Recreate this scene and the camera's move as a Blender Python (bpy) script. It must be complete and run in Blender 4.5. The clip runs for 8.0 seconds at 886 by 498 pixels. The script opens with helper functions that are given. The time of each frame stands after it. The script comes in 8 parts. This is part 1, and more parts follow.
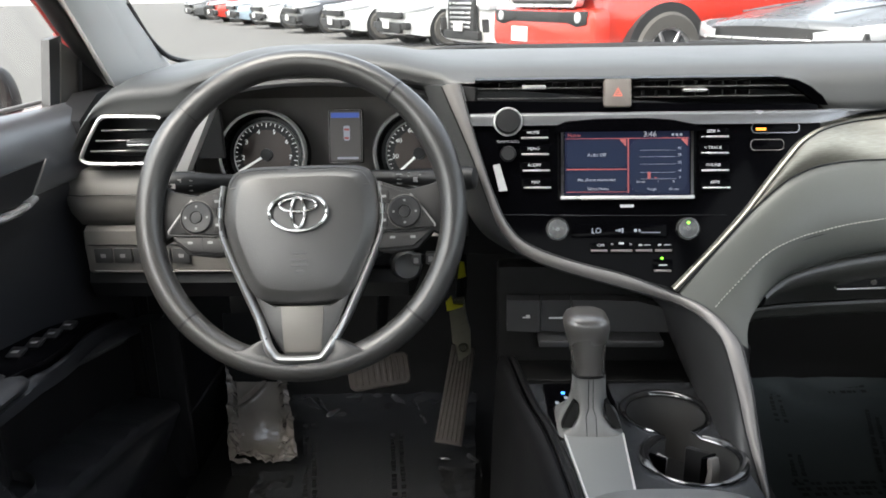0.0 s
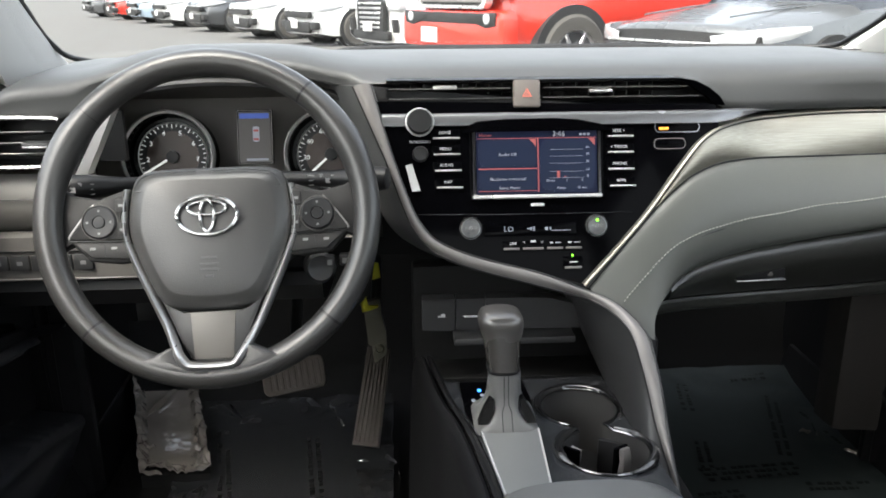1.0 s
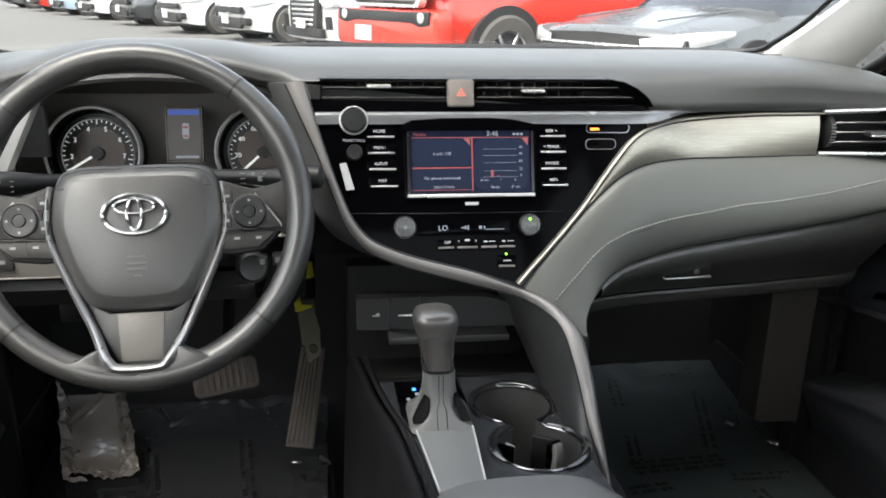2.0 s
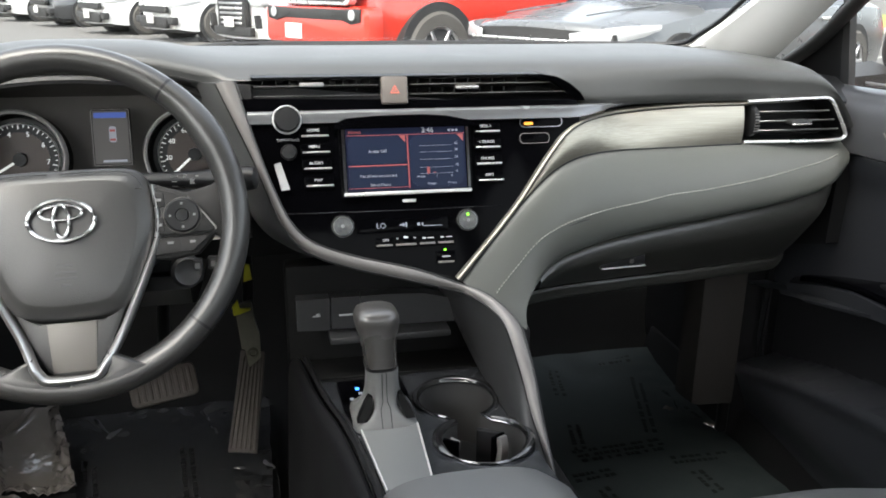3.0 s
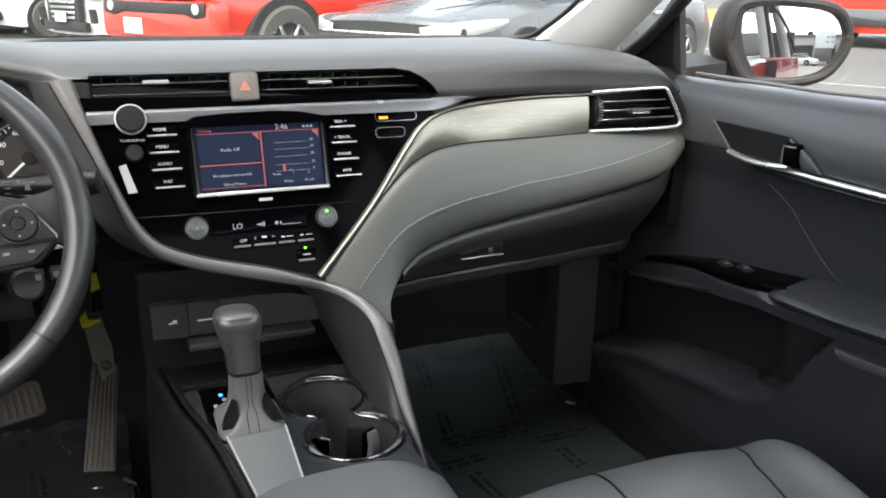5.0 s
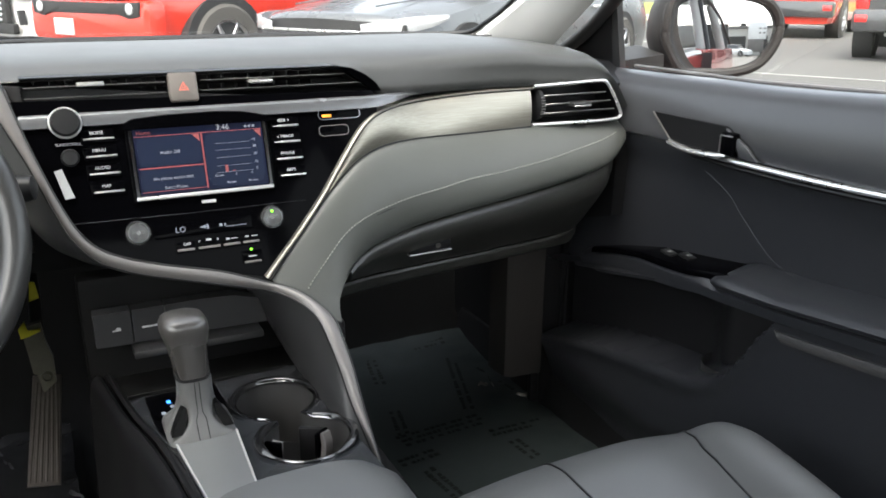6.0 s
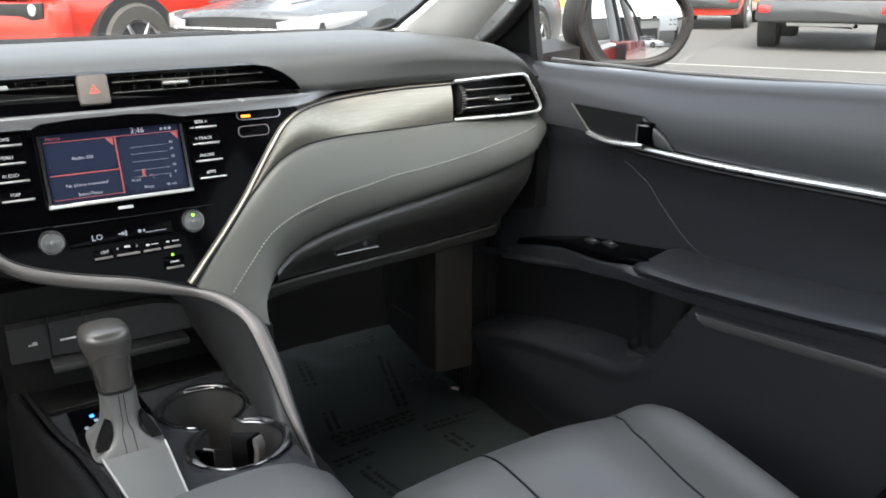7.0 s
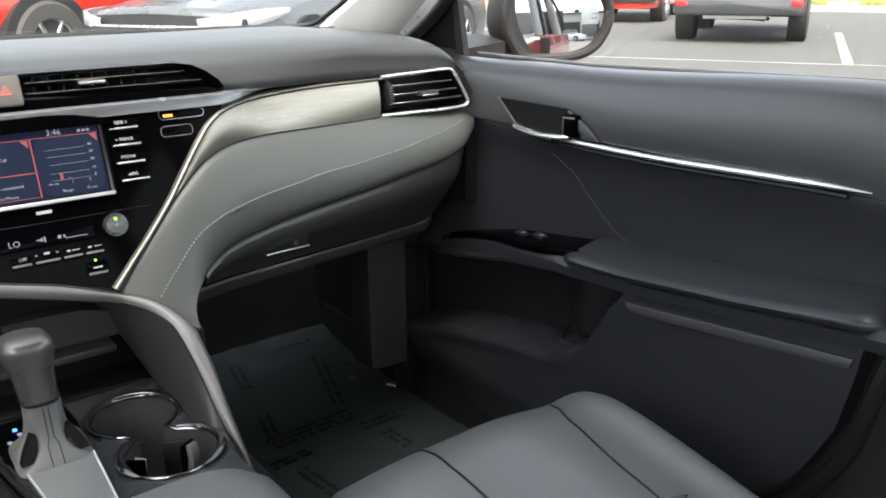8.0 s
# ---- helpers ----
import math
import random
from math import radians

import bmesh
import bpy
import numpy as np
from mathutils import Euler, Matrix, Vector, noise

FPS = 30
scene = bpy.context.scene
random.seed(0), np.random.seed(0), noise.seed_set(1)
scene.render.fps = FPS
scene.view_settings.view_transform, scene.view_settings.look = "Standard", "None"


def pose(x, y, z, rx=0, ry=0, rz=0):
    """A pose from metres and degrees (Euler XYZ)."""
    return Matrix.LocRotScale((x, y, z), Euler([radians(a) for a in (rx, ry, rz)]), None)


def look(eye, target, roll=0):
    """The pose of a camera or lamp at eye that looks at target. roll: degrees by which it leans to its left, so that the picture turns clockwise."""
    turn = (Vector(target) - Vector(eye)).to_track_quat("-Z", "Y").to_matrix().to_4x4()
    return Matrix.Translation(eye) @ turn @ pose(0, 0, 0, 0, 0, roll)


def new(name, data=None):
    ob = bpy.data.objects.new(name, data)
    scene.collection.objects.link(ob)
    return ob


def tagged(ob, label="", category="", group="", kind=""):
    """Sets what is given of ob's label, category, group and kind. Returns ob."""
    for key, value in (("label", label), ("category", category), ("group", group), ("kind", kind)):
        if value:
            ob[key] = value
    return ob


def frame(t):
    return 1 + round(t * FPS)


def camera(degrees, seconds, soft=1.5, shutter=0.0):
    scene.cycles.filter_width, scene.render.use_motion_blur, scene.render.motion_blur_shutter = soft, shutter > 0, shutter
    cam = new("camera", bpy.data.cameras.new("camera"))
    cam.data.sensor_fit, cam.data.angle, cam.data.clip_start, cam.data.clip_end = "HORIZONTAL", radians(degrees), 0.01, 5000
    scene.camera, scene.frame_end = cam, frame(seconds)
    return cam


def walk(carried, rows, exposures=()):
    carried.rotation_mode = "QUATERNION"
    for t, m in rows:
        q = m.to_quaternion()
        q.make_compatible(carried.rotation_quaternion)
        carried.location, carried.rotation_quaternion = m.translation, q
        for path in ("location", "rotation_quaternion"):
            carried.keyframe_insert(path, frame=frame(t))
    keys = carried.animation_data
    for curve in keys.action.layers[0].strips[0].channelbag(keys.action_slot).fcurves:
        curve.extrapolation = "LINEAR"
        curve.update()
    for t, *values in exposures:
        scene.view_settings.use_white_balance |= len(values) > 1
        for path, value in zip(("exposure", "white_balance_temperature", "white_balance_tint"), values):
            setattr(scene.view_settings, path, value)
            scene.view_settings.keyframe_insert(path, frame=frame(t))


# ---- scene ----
# The camera stands between the front seats and turns from the wheel to the passenger door.
cam = camera(56.65, 8.0, soft=1.75)
EYE = (-0.161, -0.101, 0.82)
TURNS = [
    (0, 72.51, 1.01, 2.37),
    (0.5, 72.43, 0.62, -0.87),
    (1, 72.47, 0.25, -3.66),
    (2.5, 72.35, -1.07, -10.21),
    (3, 72.27, -0.52, -12.67),
    (3.5, 72.23, -0.61, -15.23),
    (4, 72.13, -0.63, -17.94),
    (4.5, 72.07, -0.88, -20.55),
    (6, 71.81, -0.30, -26.70),
    (6.5, 71.66, -0.09, -29.31),
    (7, 71.55, 0.28, -32.24),
    (7.5, 71.40, 0.52, -34.62),
    (8, 71.21, 0.47, -37.29),
]
walk(cam, [(t, pose(*EYE, rx, ry, rz)) for t, rx, ry, rz in TURNS], [(0.0, 2.50, 6650, 5), (8.0, 2.50, 6650, 5)])

# World: a bright overcast sky
world = bpy.data.worlds.new("sky")
scene.world = world
world.use_nodes = True
wn = world.node_tree.nodes
sky = wn.new("ShaderNodeTexSky")
sky.sky_type = "NISHITA"
sky.sun_disc = False
sky.sun_elevation, sky.sun_rotation = radians(55), radians(215)
sky.air_density, sky.dust_density, sky.ozone_density = 1.0, 4.0, 1.0
cloud = wn.new("ShaderNodeHueSaturation")
cloud.inputs["Saturation"].default_value = 0.4
world.node_tree.links.new(sky.outputs[0], cloud.inputs["Color"])
world.node_tree.links.new(cloud.outputs[0], wn["Background"].inputs[0])
wn["Background"].inputs[1].default_value = 0.15
sun = new("sun", bpy.data.lights.new("sun", "SUN"))
sun.data.energy, sun.data.angle, sun.data.color = 0.5, radians(40), (1.0, 0.96, 0.9)
sun.matrix_basis = look((-3, -4, 11), (0, 0, 0))

# ---------------------------------------------------------------- materials
def material(name, color, rough=0.5, metal=0.0, grain=0.0, scale=400.0, mottle=0.08, mscale=9.0, coat=0.0, spec=0.5, alpha=None, trans=0.0):
    """A surface with a colour that varies at two scales, and a fine relief."""
    m = bpy.data.materials.new(name)
    m.use_nodes = True
    nt = m.node_tree
    n, l = nt.nodes, nt.links
    b = n["Principled BSDF"]
    b.inputs["Roughness"].default_value = rough
    b.inputs["Metallic"].default_value = metal
    b.inputs["Specular IOR Level"].default_value = spec
    b.inputs["Coat Weight"].default_value = coat
    b.inputs["Coat Roughness"].default_value = 0.04
    b.inputs["Transmission Weight"].default_value = trans
    tc = n.new("ShaderNodeTexCoord")
    big = n.new("ShaderNodeTexNoise")
    big.inputs["Scale"].default_value = mscale
    big.inputs["Detail"].default_value = 6
    small = n.new("ShaderNodeTexNoise")
    small.inputs["Scale"].default_value = scale
    small.inputs["Detail"].default_value = 3
    l.new(tc.outputs["Object"], big.inputs["Vector"])
    l.new(tc.outputs["Object"], small.inputs["Vector"])
    ramp = n.new("ShaderNodeMixRGB")
    ramp.blend_type = "MIX"
    lo = [max(0.0, c * (1 - mottle)) for c in color[:3]] + [1]
    hi = [min(1.0, c * (1 + mottle)) for c in color[:3]] + [1]
    ramp.inputs[1].default_value, ramp.inputs[2].default_value = lo, hi
    add = n.new("ShaderNodeMath")
    add.operation = "MULTIPLY_ADD"
    add.inputs[1].default_value, add.inputs[2].default_value = 0.35, 0.0
    l.new(small.outputs["Fac"], add.inputs[0])
    add2 = n.new("ShaderNodeMath")
    add2.operation = "MULTIPLY_ADD"
    add2.inputs[1].default_value = 0.65
    l.new(big.outputs["Fac"], add2.inputs[0])
    l.new(add.outputs[0], add2.inputs[2])
    l.new(add2.outputs[0], ramp.inputs[0])
    l.new(ramp.outputs[0], b.inputs["Base Color"])
    rr = n.new("ShaderNodeMapRange")
    rr.inputs["To Min"].default_value = max(0.02, rough - 0.06)
    rr.inputs["To Max"].default_value = min(1.0, rough + 0.06)
    l.new(big.outputs["Fac"], rr.inputs["Value"])
    l.new(rr.outputs[0], b.inputs["Roughness"])
    if grain > 0:
        bump = n.new("ShaderNodeBump")
        bump.inputs["Strength"].default_value = grain
        bump.inputs["Distance"].default_value = 0.001 if scale < 300 else 0.0003
        l.new(small.outputs["Fac"], bump.inputs["Height"])
        l.new(bump.outputs[0], b.inputs["Normal"])
    return m


def glow(name, color, strength):
    m = bpy.data.materials.new(name)
    m.use_nodes = True
    b = m.node_tree.nodes["Principled BSDF"]
    b.inputs["Base Color"].default_value = (*color, 1)
    b.inputs["Emission Color"].default_value = (*color, 1)
    b.inputs["Emission Strength"].default_value = strength
    b.inputs["Roughness"].default_value = 0.3
    b.inputs["Specular IOR Level"].default_value = 0.15
    return m


def leather(name, color, rough, cell, strength, coat=0.0):
    """Soft-touch skin: a pebbled relief over broad, slow unevenness."""
    m = material(name, color, rough, grain=0.25, scale=700, mottle=0.1, mscale=14)
    n, l = m.node_tree.nodes, m.node_tree.links
    tc = n.new("ShaderNodeTexCoord")
    v = n.new("ShaderNodeTexVoronoi")
    v.inputs["Scale"].default_value = cell
    l.new(tc.outputs["Object"], v.inputs["Vector"])
    bump = n.new("ShaderNodeBump")
    bump.inputs["Strength"].default_value = strength
    bump.inputs["Distance"].default_value = 0.00025
    l.new(v.outputs["Distance"], bump.inputs["Height"])
    b = n["Principled BSDF"]
    l.new(bump.outputs[0], b.inputs["Normal"])
    b.inputs["Coat Weight"].default_value = coat
    b.inputs["Coat Roughness"].default_value = 0.22
    return m


SOFT = leather("soft_black_vinyl", (0.058, 0.059, 0.059), 0.45, 900, 0.25)
SKIN = leather("grey_leather", (0.086, 0.089, 0.082), 0.42, 700, 0.35)
# glove lid and strip: the shade under the sweep is put into this darker grey
SHADEDSKIN = leather("shaded_grey_vinyl", (0.046, 0.046, 0.042), 0.36, 800, 0.3, 0.35)
SEAT = leather("seat_leather", (0.125, 0.126, 0.125), 0.40, 800, 0.3, 0.3)
RIM = leather("wheel_leather", (0.037, 0.036, 0.035), 0.36, 900, 0.45, 0.5)
DOORSKIN = leather("door_vinyl", (0.024, 0.025, 0.029), 0.38, 900, 0.25, 0.2)
RINGS = material("bright_ring", (0.80, 0.80, 0.79), 0.2, 0.25)
DARK = material("dark_grained_plastic", (0.036, 0.036, 0.037), 0.42, grain=0.3, scale=1200)
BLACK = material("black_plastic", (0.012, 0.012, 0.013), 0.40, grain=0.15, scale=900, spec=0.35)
GREY = material("grey_plastic", (0.12, 0.113, 0.105), 0.5, grain=0.2, scale=1000)
PIANO = material("gloss_black", (0.0015, 0.0015, 0.002), 0.06, spec=0.025, coat=0.0, mottle=0.02)
CHROME = material("satin_chrome", (0.74, 0.73, 0.72), 0.28, 0.8, mottle=0.03)
SATIN = material("satin_silver_paint", (0.32, 0.31, 0.30), 0.32, 0.85, grain=0.08, scale=900, mottle=0.04)
CARPET = material("black_carpet", (0.011, 0.011, 0.011), 0.9, grain=1.0, scale=900, spec=0.15)
RUBBER = material("black_rubber", (0.02, 0.02, 0.02), 0.6, grain=0.3, scale=500)
DIMPRINT = material("faint_print", (0.22, 0.22, 0.22), 0.5)
WHITE = material("white_print", (0.7, 0.7, 0.7), 0.5)
HEAD = material("pale_grey_trim", (0.45, 0.445, 0.43), 0.8, grain=0.2, scale=900)


LINING = material("grey_cloth", (0.21, 0.207, 0.20), 0.9, grain=0.4, scale=700)


# ---------------------------------------------------------------- building helpers
def thing(name, at=(0, 0, 0), label="", category="", group="", kind=""):
    ob = new(name)
    ob.empty_display_size = 0.05
    ob.matrix_basis = Matrix.Translation(at)
    return tagged(ob, label, category, group, kind)


def place_of(ob):
    m = ob.matrix_basis.copy()
    while ob.parent:
        ob = ob.parent
        m = ob.matrix_basis @ m
    return m


def part(name, bm, mat, parent=None, label="", smooth=40):
    """Links a bmesh, made in world metres, as one mesh under a thing or a part."""
    me = bpy.data.meshes.new(name)
    bmesh.ops.recalc_face_normals(bm, faces=bm.faces)
    if smooth:
        for f in bm.faces:
            f.smooth = True
        lim = radians(smooth)
        for e in bm.edges:
            if len(e.link_faces) == 2 and e.calc_face_angle(0) > lim:
                e.smooth = False
    inv = place_of(parent).inverted() if parent else Matrix()
    bm.transform(inv)
    bm.to_mesh(me)
    bm.free()
    me.materials.append(mat)
    ob = new(name, me)
    if parent:
        ob.parent = parent
    return tagged(ob, label)


def solo(name, bm, mat, label, category, group="", kind="", smooth=40):
    return tagged(part(name, bm, mat, None, label, smooth), label, category, group, kind)


def spline(pts, n=24, closed=False):
    """Catmull-Rom through the points."""
    pts = [Vector(p) for p in pts]
    k = len(pts)
    out = []
    segs = k if closed else k - 1
    for s in range(segs):
        if closed:
            a, b, c, d = (pts[(s + i - 1) % k] for i in range(4))
        else:
            b, c = pts[s], pts[s + 1]
            a = pts[s - 1] if s > 0 else b * 2 - c
            d = pts[s + 2] if s + 2 < k else c * 2 - b
        m = max(1, round(n / segs))
        for i in range(m):
            t = i / m
            out.append(0.5 * ((2 * b) + (c - a) * t + (2 * a - 5 * b + 4 * c - d) * t * t + (3 * b - a - 3 * c + d) * t ** 3))
    if not closed:
        out.append(pts[-1].copy())
    return out


def lerp(a, b, t):
    return a + (b - a) * t


def curve(pts):
    """A function that runs in straight lines through (position, value)."""
    def at(v):
        if v <= pts[0][0]:
            return pts[0][1]
        for (a, p), (b, q) in zip(pts, pts[1:]):
            if v <= b:
                return lerp(p, q, (v - a) / (b - a))
        return pts[-1][1]
    return at


def step(a, b, x):
    t = min(1.0, max(0.0, (x - a) / (b - a)))
    return t * t * (3 - 2 * t)


def loft(rings, closed=True, caps=True, bm=None):
    """Skins a row of equally long rings of points."""
    bm = bm or bmesh.new()
    vs = [[bm.verts.new(p) for p in r] for r in rings]
    n = len(rings[0])
    for a, b in zip(vs, vs[1:]):
        for i in range(n if closed else n - 1):
            j = (i + 1) % n
            bm.faces.new((a[i], a[j], b[j], b[i]))
    if caps and closed:
        bm.faces.new(list(reversed(vs[0])))
        bm.faces.new(vs[-1])
    return bm


def sheet(rows, thick, bm=None):
    """A thick sheet from rows of points; thick is the way to its back."""
    t = Vector(thick)
    rings = [list(map(Vector, r)) + [Vector(p) + t for p in reversed(r)] for r in rows]
    return loft(rings, True, True, bm)


def box(c, s, bevel=0.0, seg=2, m=None, bm=None):
    bm = bm or bmesh.new()
    g = bmesh.ops.create_cube(bm, size=1.0, matrix=Matrix.Translation(c) @ (m or Matrix()) @ Matrix.Diagonal((*s, 1)))
    if bevel > 0:
        es = list({e for v in g["verts"] for e in v.link_edges})
        bmesh.ops.bevel(bm, geom=es, offset=bevel, segments=seg, profile=0.5, affect="EDGES")
    return bm


def frame_at(o, n, up=(0, 0, 1)):
    """A turned base at o: local z along n, local y as near to up as can be."""
    z = Vector(n).normalized()
    x = Vector(up).cross(z).normalized()
    y = z.cross(x)
    return Matrix(((x.x, y.x, z.x, o[0]), (x.y, y.y, z.y, o[1]), (x.z, y.z, z.z, o[2]), (0, 0, 0, 1)))


def outline_round(w, h, r, n=6):
    """A rounded rectangle in a local plane."""
    out = []
    for cx, cy, a0 in ((w / 2 - r, h / 2 - r, 0), (-w / 2 + r, h / 2 - r, 90), (-w / 2 + r, -h / 2 + r, 180), (w / 2 - r, -h / 2 + r, 270)):
        for i in range(n + 1):
            a = radians(a0 + 90 * i / n)
            out.append(Vector((cx + r * math.cos(a), cy + r * math.sin(a), 0)))
    return out


def scaled(o, k):
    c = sum(o, Vector()) / len(o)
    return [c + (p - c) * k for p in o]


def inset(o, d):
    """Moves a closed outline in by d (towards its middle side)."""
    n = len(o)
    c = sum(o, Vector()) / n
    out = []
    for i, p in enumerate(o):
        t = (o[(i + 1) % n] - o[i - 1]).normalized()
        q = Vector((-t.y, t.x, 0))
        if q.dot(c - p) < 0:
            q = -q
        out.append(p + q * d)
    return out


def slab(m, o, depth, edge=0.0, bm=None):
    """An outline pushed out by depth along local z, with a rounded edge on its face."""
    rings = [[m @ p for p in o]]
    if edge > 0:
        rings.append([m @ (p + Vector((0, 0, depth - edge))) for p in o])
        rings.append([m @ (p + Vector((0, 0, depth - edge * 0.3))) for p in inset(o, edge * 0.3)])
        rings.append([m @ (p + Vector((0, 0, depth))) for p in inset(o, edge)])
    else:
        rings.append([m @ (p + Vector((0, 0, depth))) for p in o])
    return loft(rings, True, True, bm)


def ring_band(m, outer, inner, depth, bm=None):
    """A flat frame between two outlines of one length, pushed out by depth."""
    bm = bm or bmesh.new()
    up = Vector((0, 0, depth))
    rings = [[m @ p for p in outer], [m @ (p + up) for p in outer], [m @ (p + up) for p in inner], [m @ p for p in inner]]
    rings.append(rings[0])
    vs = [[bm.verts.new(p) for p in r] for r in rings[:4]]
    vs.append(vs[0])
    n = len(outer)
    for a, b in zip(vs, vs[1:]):
        for i in range(n):
            j = (i + 1) % n
            bm.faces.new((a[i], a[j], b[j], b[i]))
    return bm


def turned(m, prof, n=40, bm=None, cap=True):
    """A body of revolution: prof is (radius, height along local z)."""
    return loft([[m @ Vector((r * math.cos(2 * math.pi * i / n), r * math.sin(2 * math.pi * i / n), h)) for i in range(n)] for r, h in prof], True, cap, bm)


def tube(path, r, n=10, closed=False, bm=None, flat=1.0, up=(0, 0, 1)):
    """A round or flattened rod along a path; r may be a list."""
    path = [Vector(p) for p in path]
    k = len(path)
    rings = []
    for i, p in enumerate(path):
        a = path[(i - 1) % k] if closed or i > 0 else p
        b = path[(i + 1) % k] if closed or i < k - 1 else p
        t = (b - a).normalized()
        u = Vector(up)
        x = u.cross(t)
        if x.length < 1e-4:
            x = Vector((1, 0, 0)).cross(t)
        x.normalize()
        y = t.cross(x)
        q = r[i] if isinstance(r, (list, tuple)) else r
        rings.append([p + x * q * math.cos(2 * math.pi * j / n) + y * q * flat * math.sin(2 * math.pi * j / n) for j in range(n)])
    if closed:
        rings.append(rings[0])
        bm = bm or bmesh.new()
        vs = [[bm.verts.new(p) for p in g] for g in rings[:-1]]
        for a, b in zip(vs, vs[1:] + vs[:1]):
            for i in range(n):
                j = (i + 1) % n
                bm.faces.new((a[i], a[j], b[j], b[i]))
        return bm
    return loft(rings, True, True, bm)


def words(text, m, size, mat, parent, name="lettering", depth=0.0004, align="CENTER"):
    """Raised lettering in the built-in font, as a mesh."""
    cu = bpy.data.curves.new(name, "FONT")
    cu.body, cu.size, cu.align_x, cu.align_y, cu.extrude = text, size, align, "CENTER", depth
    cu.resolution_u = 2
    tmp = bpy.data.objects.new(name, cu)
    me = bpy.data.meshes.new_from_object(tmp)
    bpy.data.objects.remove(tmp)
    bpy.data.curves.remove(cu)
    bm = bmesh.new()
    bm.from_mesh(me)
    bpy.data.meshes.remove(me)
    bm.transform(m)
    return part(name, bm, mat, parent, smooth=0)

# ---------------------------------------------------------------- setting
GROUND_Z = -0.25
ASPHALT = material("asphalt", (0.084, 0.081, 0.075), 0.9, grain=0.6, scale=60, mottle=0.12, mscale=0.8)


def plain_box(lo, hi, bevel=0.0):
    c = [(a + b) / 2 for a, b in zip(lo, hi)]
    return box(c, [b - a for a, b in zip(lo, hi)], bevel)


def build_setting():
    bm = bmesh.new()
    n = 12
    grid = [[bm.verts.new((lerp(-300, 300, i / n), lerp(-300, 300, j / n), GROUND_Z)) for j in range(n + 1)] for i in range(n + 1)]
    for i in range(n):
        for j in range(n):
            bm.faces.new((grid[i][j], grid[i + 1][j], grid[i + 1][j + 1], grid[i][j + 1]))
    solo("ground", bm, ASPHALT, "grey asphalt of an open car lot", "ground", kind="structure", smooth=0)

    # cabin floor with a toe board that climbs to the bulkhead
    rows = []
    for x in (-0.74, -0.4, 0.0, 0.4, 0.74):
        rows.append([(x, y, z) for y, z in ((-1.6, -0.02), (0.6, -0.02), (1.40, -0.014), (1.50, 0.008), (1.54, 0.05), (1.58, 0.25), (1.60, 0.60))])
    solo("floor", sheet(rows, (0, 0.02, -0.06)), CARPET, "black carpeted cabin floor with a sloping toe board", "floor", kind="structure")

    # roof with its headlining, over openings for all windows
    rows = []
    for x in (-0.62, -0.4, 0.0, 0.4, 0.62):
        sag = 0.035 * (x / 0.62) ** 2
        rows.append([(x, y, z - sag) for y, z in ((0.60, 1.165), (0.4, 1.19), (-0.4, 1.2), (-1.2, 1.16))])
    solo("ceiling", sheet(rows, (0, 0, 0.05)), LINING, "grey cloth headlining under the roof", "ceiling", kind="structure")

    # plain walls that close the cabin behind the camera, under the rear window
    solo("wall_rear", plain_box((-0.74, -1.66, -0.08), (0.74, -1.6, 0.98)), DARK, "dark plain wall behind the rear seats", "wall", kind="structure")
    for s, nm in ((-1, "wall_rear_driver"), (1, "wall_rear_passenger")):
        solo(nm, plain_box((s * 0.735 - 0.015, -1.6, -0.08), (s * 0.735 + 0.015, -0.22, 0.68)), DARK, "dark plain rear door lining", "wall", kind="structure")
        bm = tube([(s * 0.72, -0.22, 0.0), (s * 0.72, -0.22, 0.66), (s * 0.6, -0.3, 1.12)], 0.035, 10)
        solo("pillar_b_driver" if s < 0 else "pillar_b_passenger", bm, HEAD, "pale grey centre pillar trim", "pillar", kind="structure")
        cover = tube([(s * 0.765, -0.22, 0.66), (s * 0.645, -0.3, 1.12)], 0.02, 10, flat=0.7)
        solo("pillar_b_outer_driver" if s < 0 else "pillar_b_outer_passenger", cover, BLACK, "black outer cover of the centre pillar", "pillar", kind="structure")
        bm = tube([(s * 0.72, -1.3, 0.66), (s * 0.6, -1.1, 1.12)], 0.045, 10)
        solo("pillar_c_driver" if s < 0 else "pillar_c_passenger", bm, HEAD, "pale grey rear pillar trim", "pillar", kind="structure")


build_setting()


def front_pillar(side, name, inner, outer):
    """The lining of a windscreen pillar: a broad rounded band between its glass edge and its door edge."""
    a, b = spline(inner, 30), spline(outer, 30)
    rows = []
    for p, q in zip(a, b):
        rows.append([p.lerp(q, j / 8) - Vector((side * 0.4, 0.6, 0.2)).normalized() * 0.016 * math.sin(math.pi * j / 8) ** 0.7 for j in range(9)])
    return solo(name, sheet(rows, (side * 0.035, 0.035, 0.02)), HEAD, "pale grey textured windscreen pillar trim", "pillar", kind="structure")


front_pillar(-1, "pillar_a_driver", [(-0.70, 1.40, 0.675), (-0.697, 1.30, 0.728), (-0.683, 1.15, 0.814), (-0.64, 0.80, 1.0), (-0.57, 0.50, 1.14)], [(-0.71, 1.18, 0.64), (-0.695, 1.10, 0.695), (-0.678, 0.95, 0.816), (-0.64, 0.70, 0.98), (-0.59, 0.42, 1.13)])
front_pillar(1, "pillar_a_passenger", [(0.632, 1.40, 0.675), (0.628, 1.30, 0.719), (0.624, 1.12, 0.799), (0.60, 0.80, 0.96), (0.55, 0.50, 1.13)], [(0.685, 1.18, 0.68), (0.674, 1.12, 0.718), (0.659, 0.98, 0.802), (0.635, 0.75, 0.95), (0.585, 0.42, 1.12)])
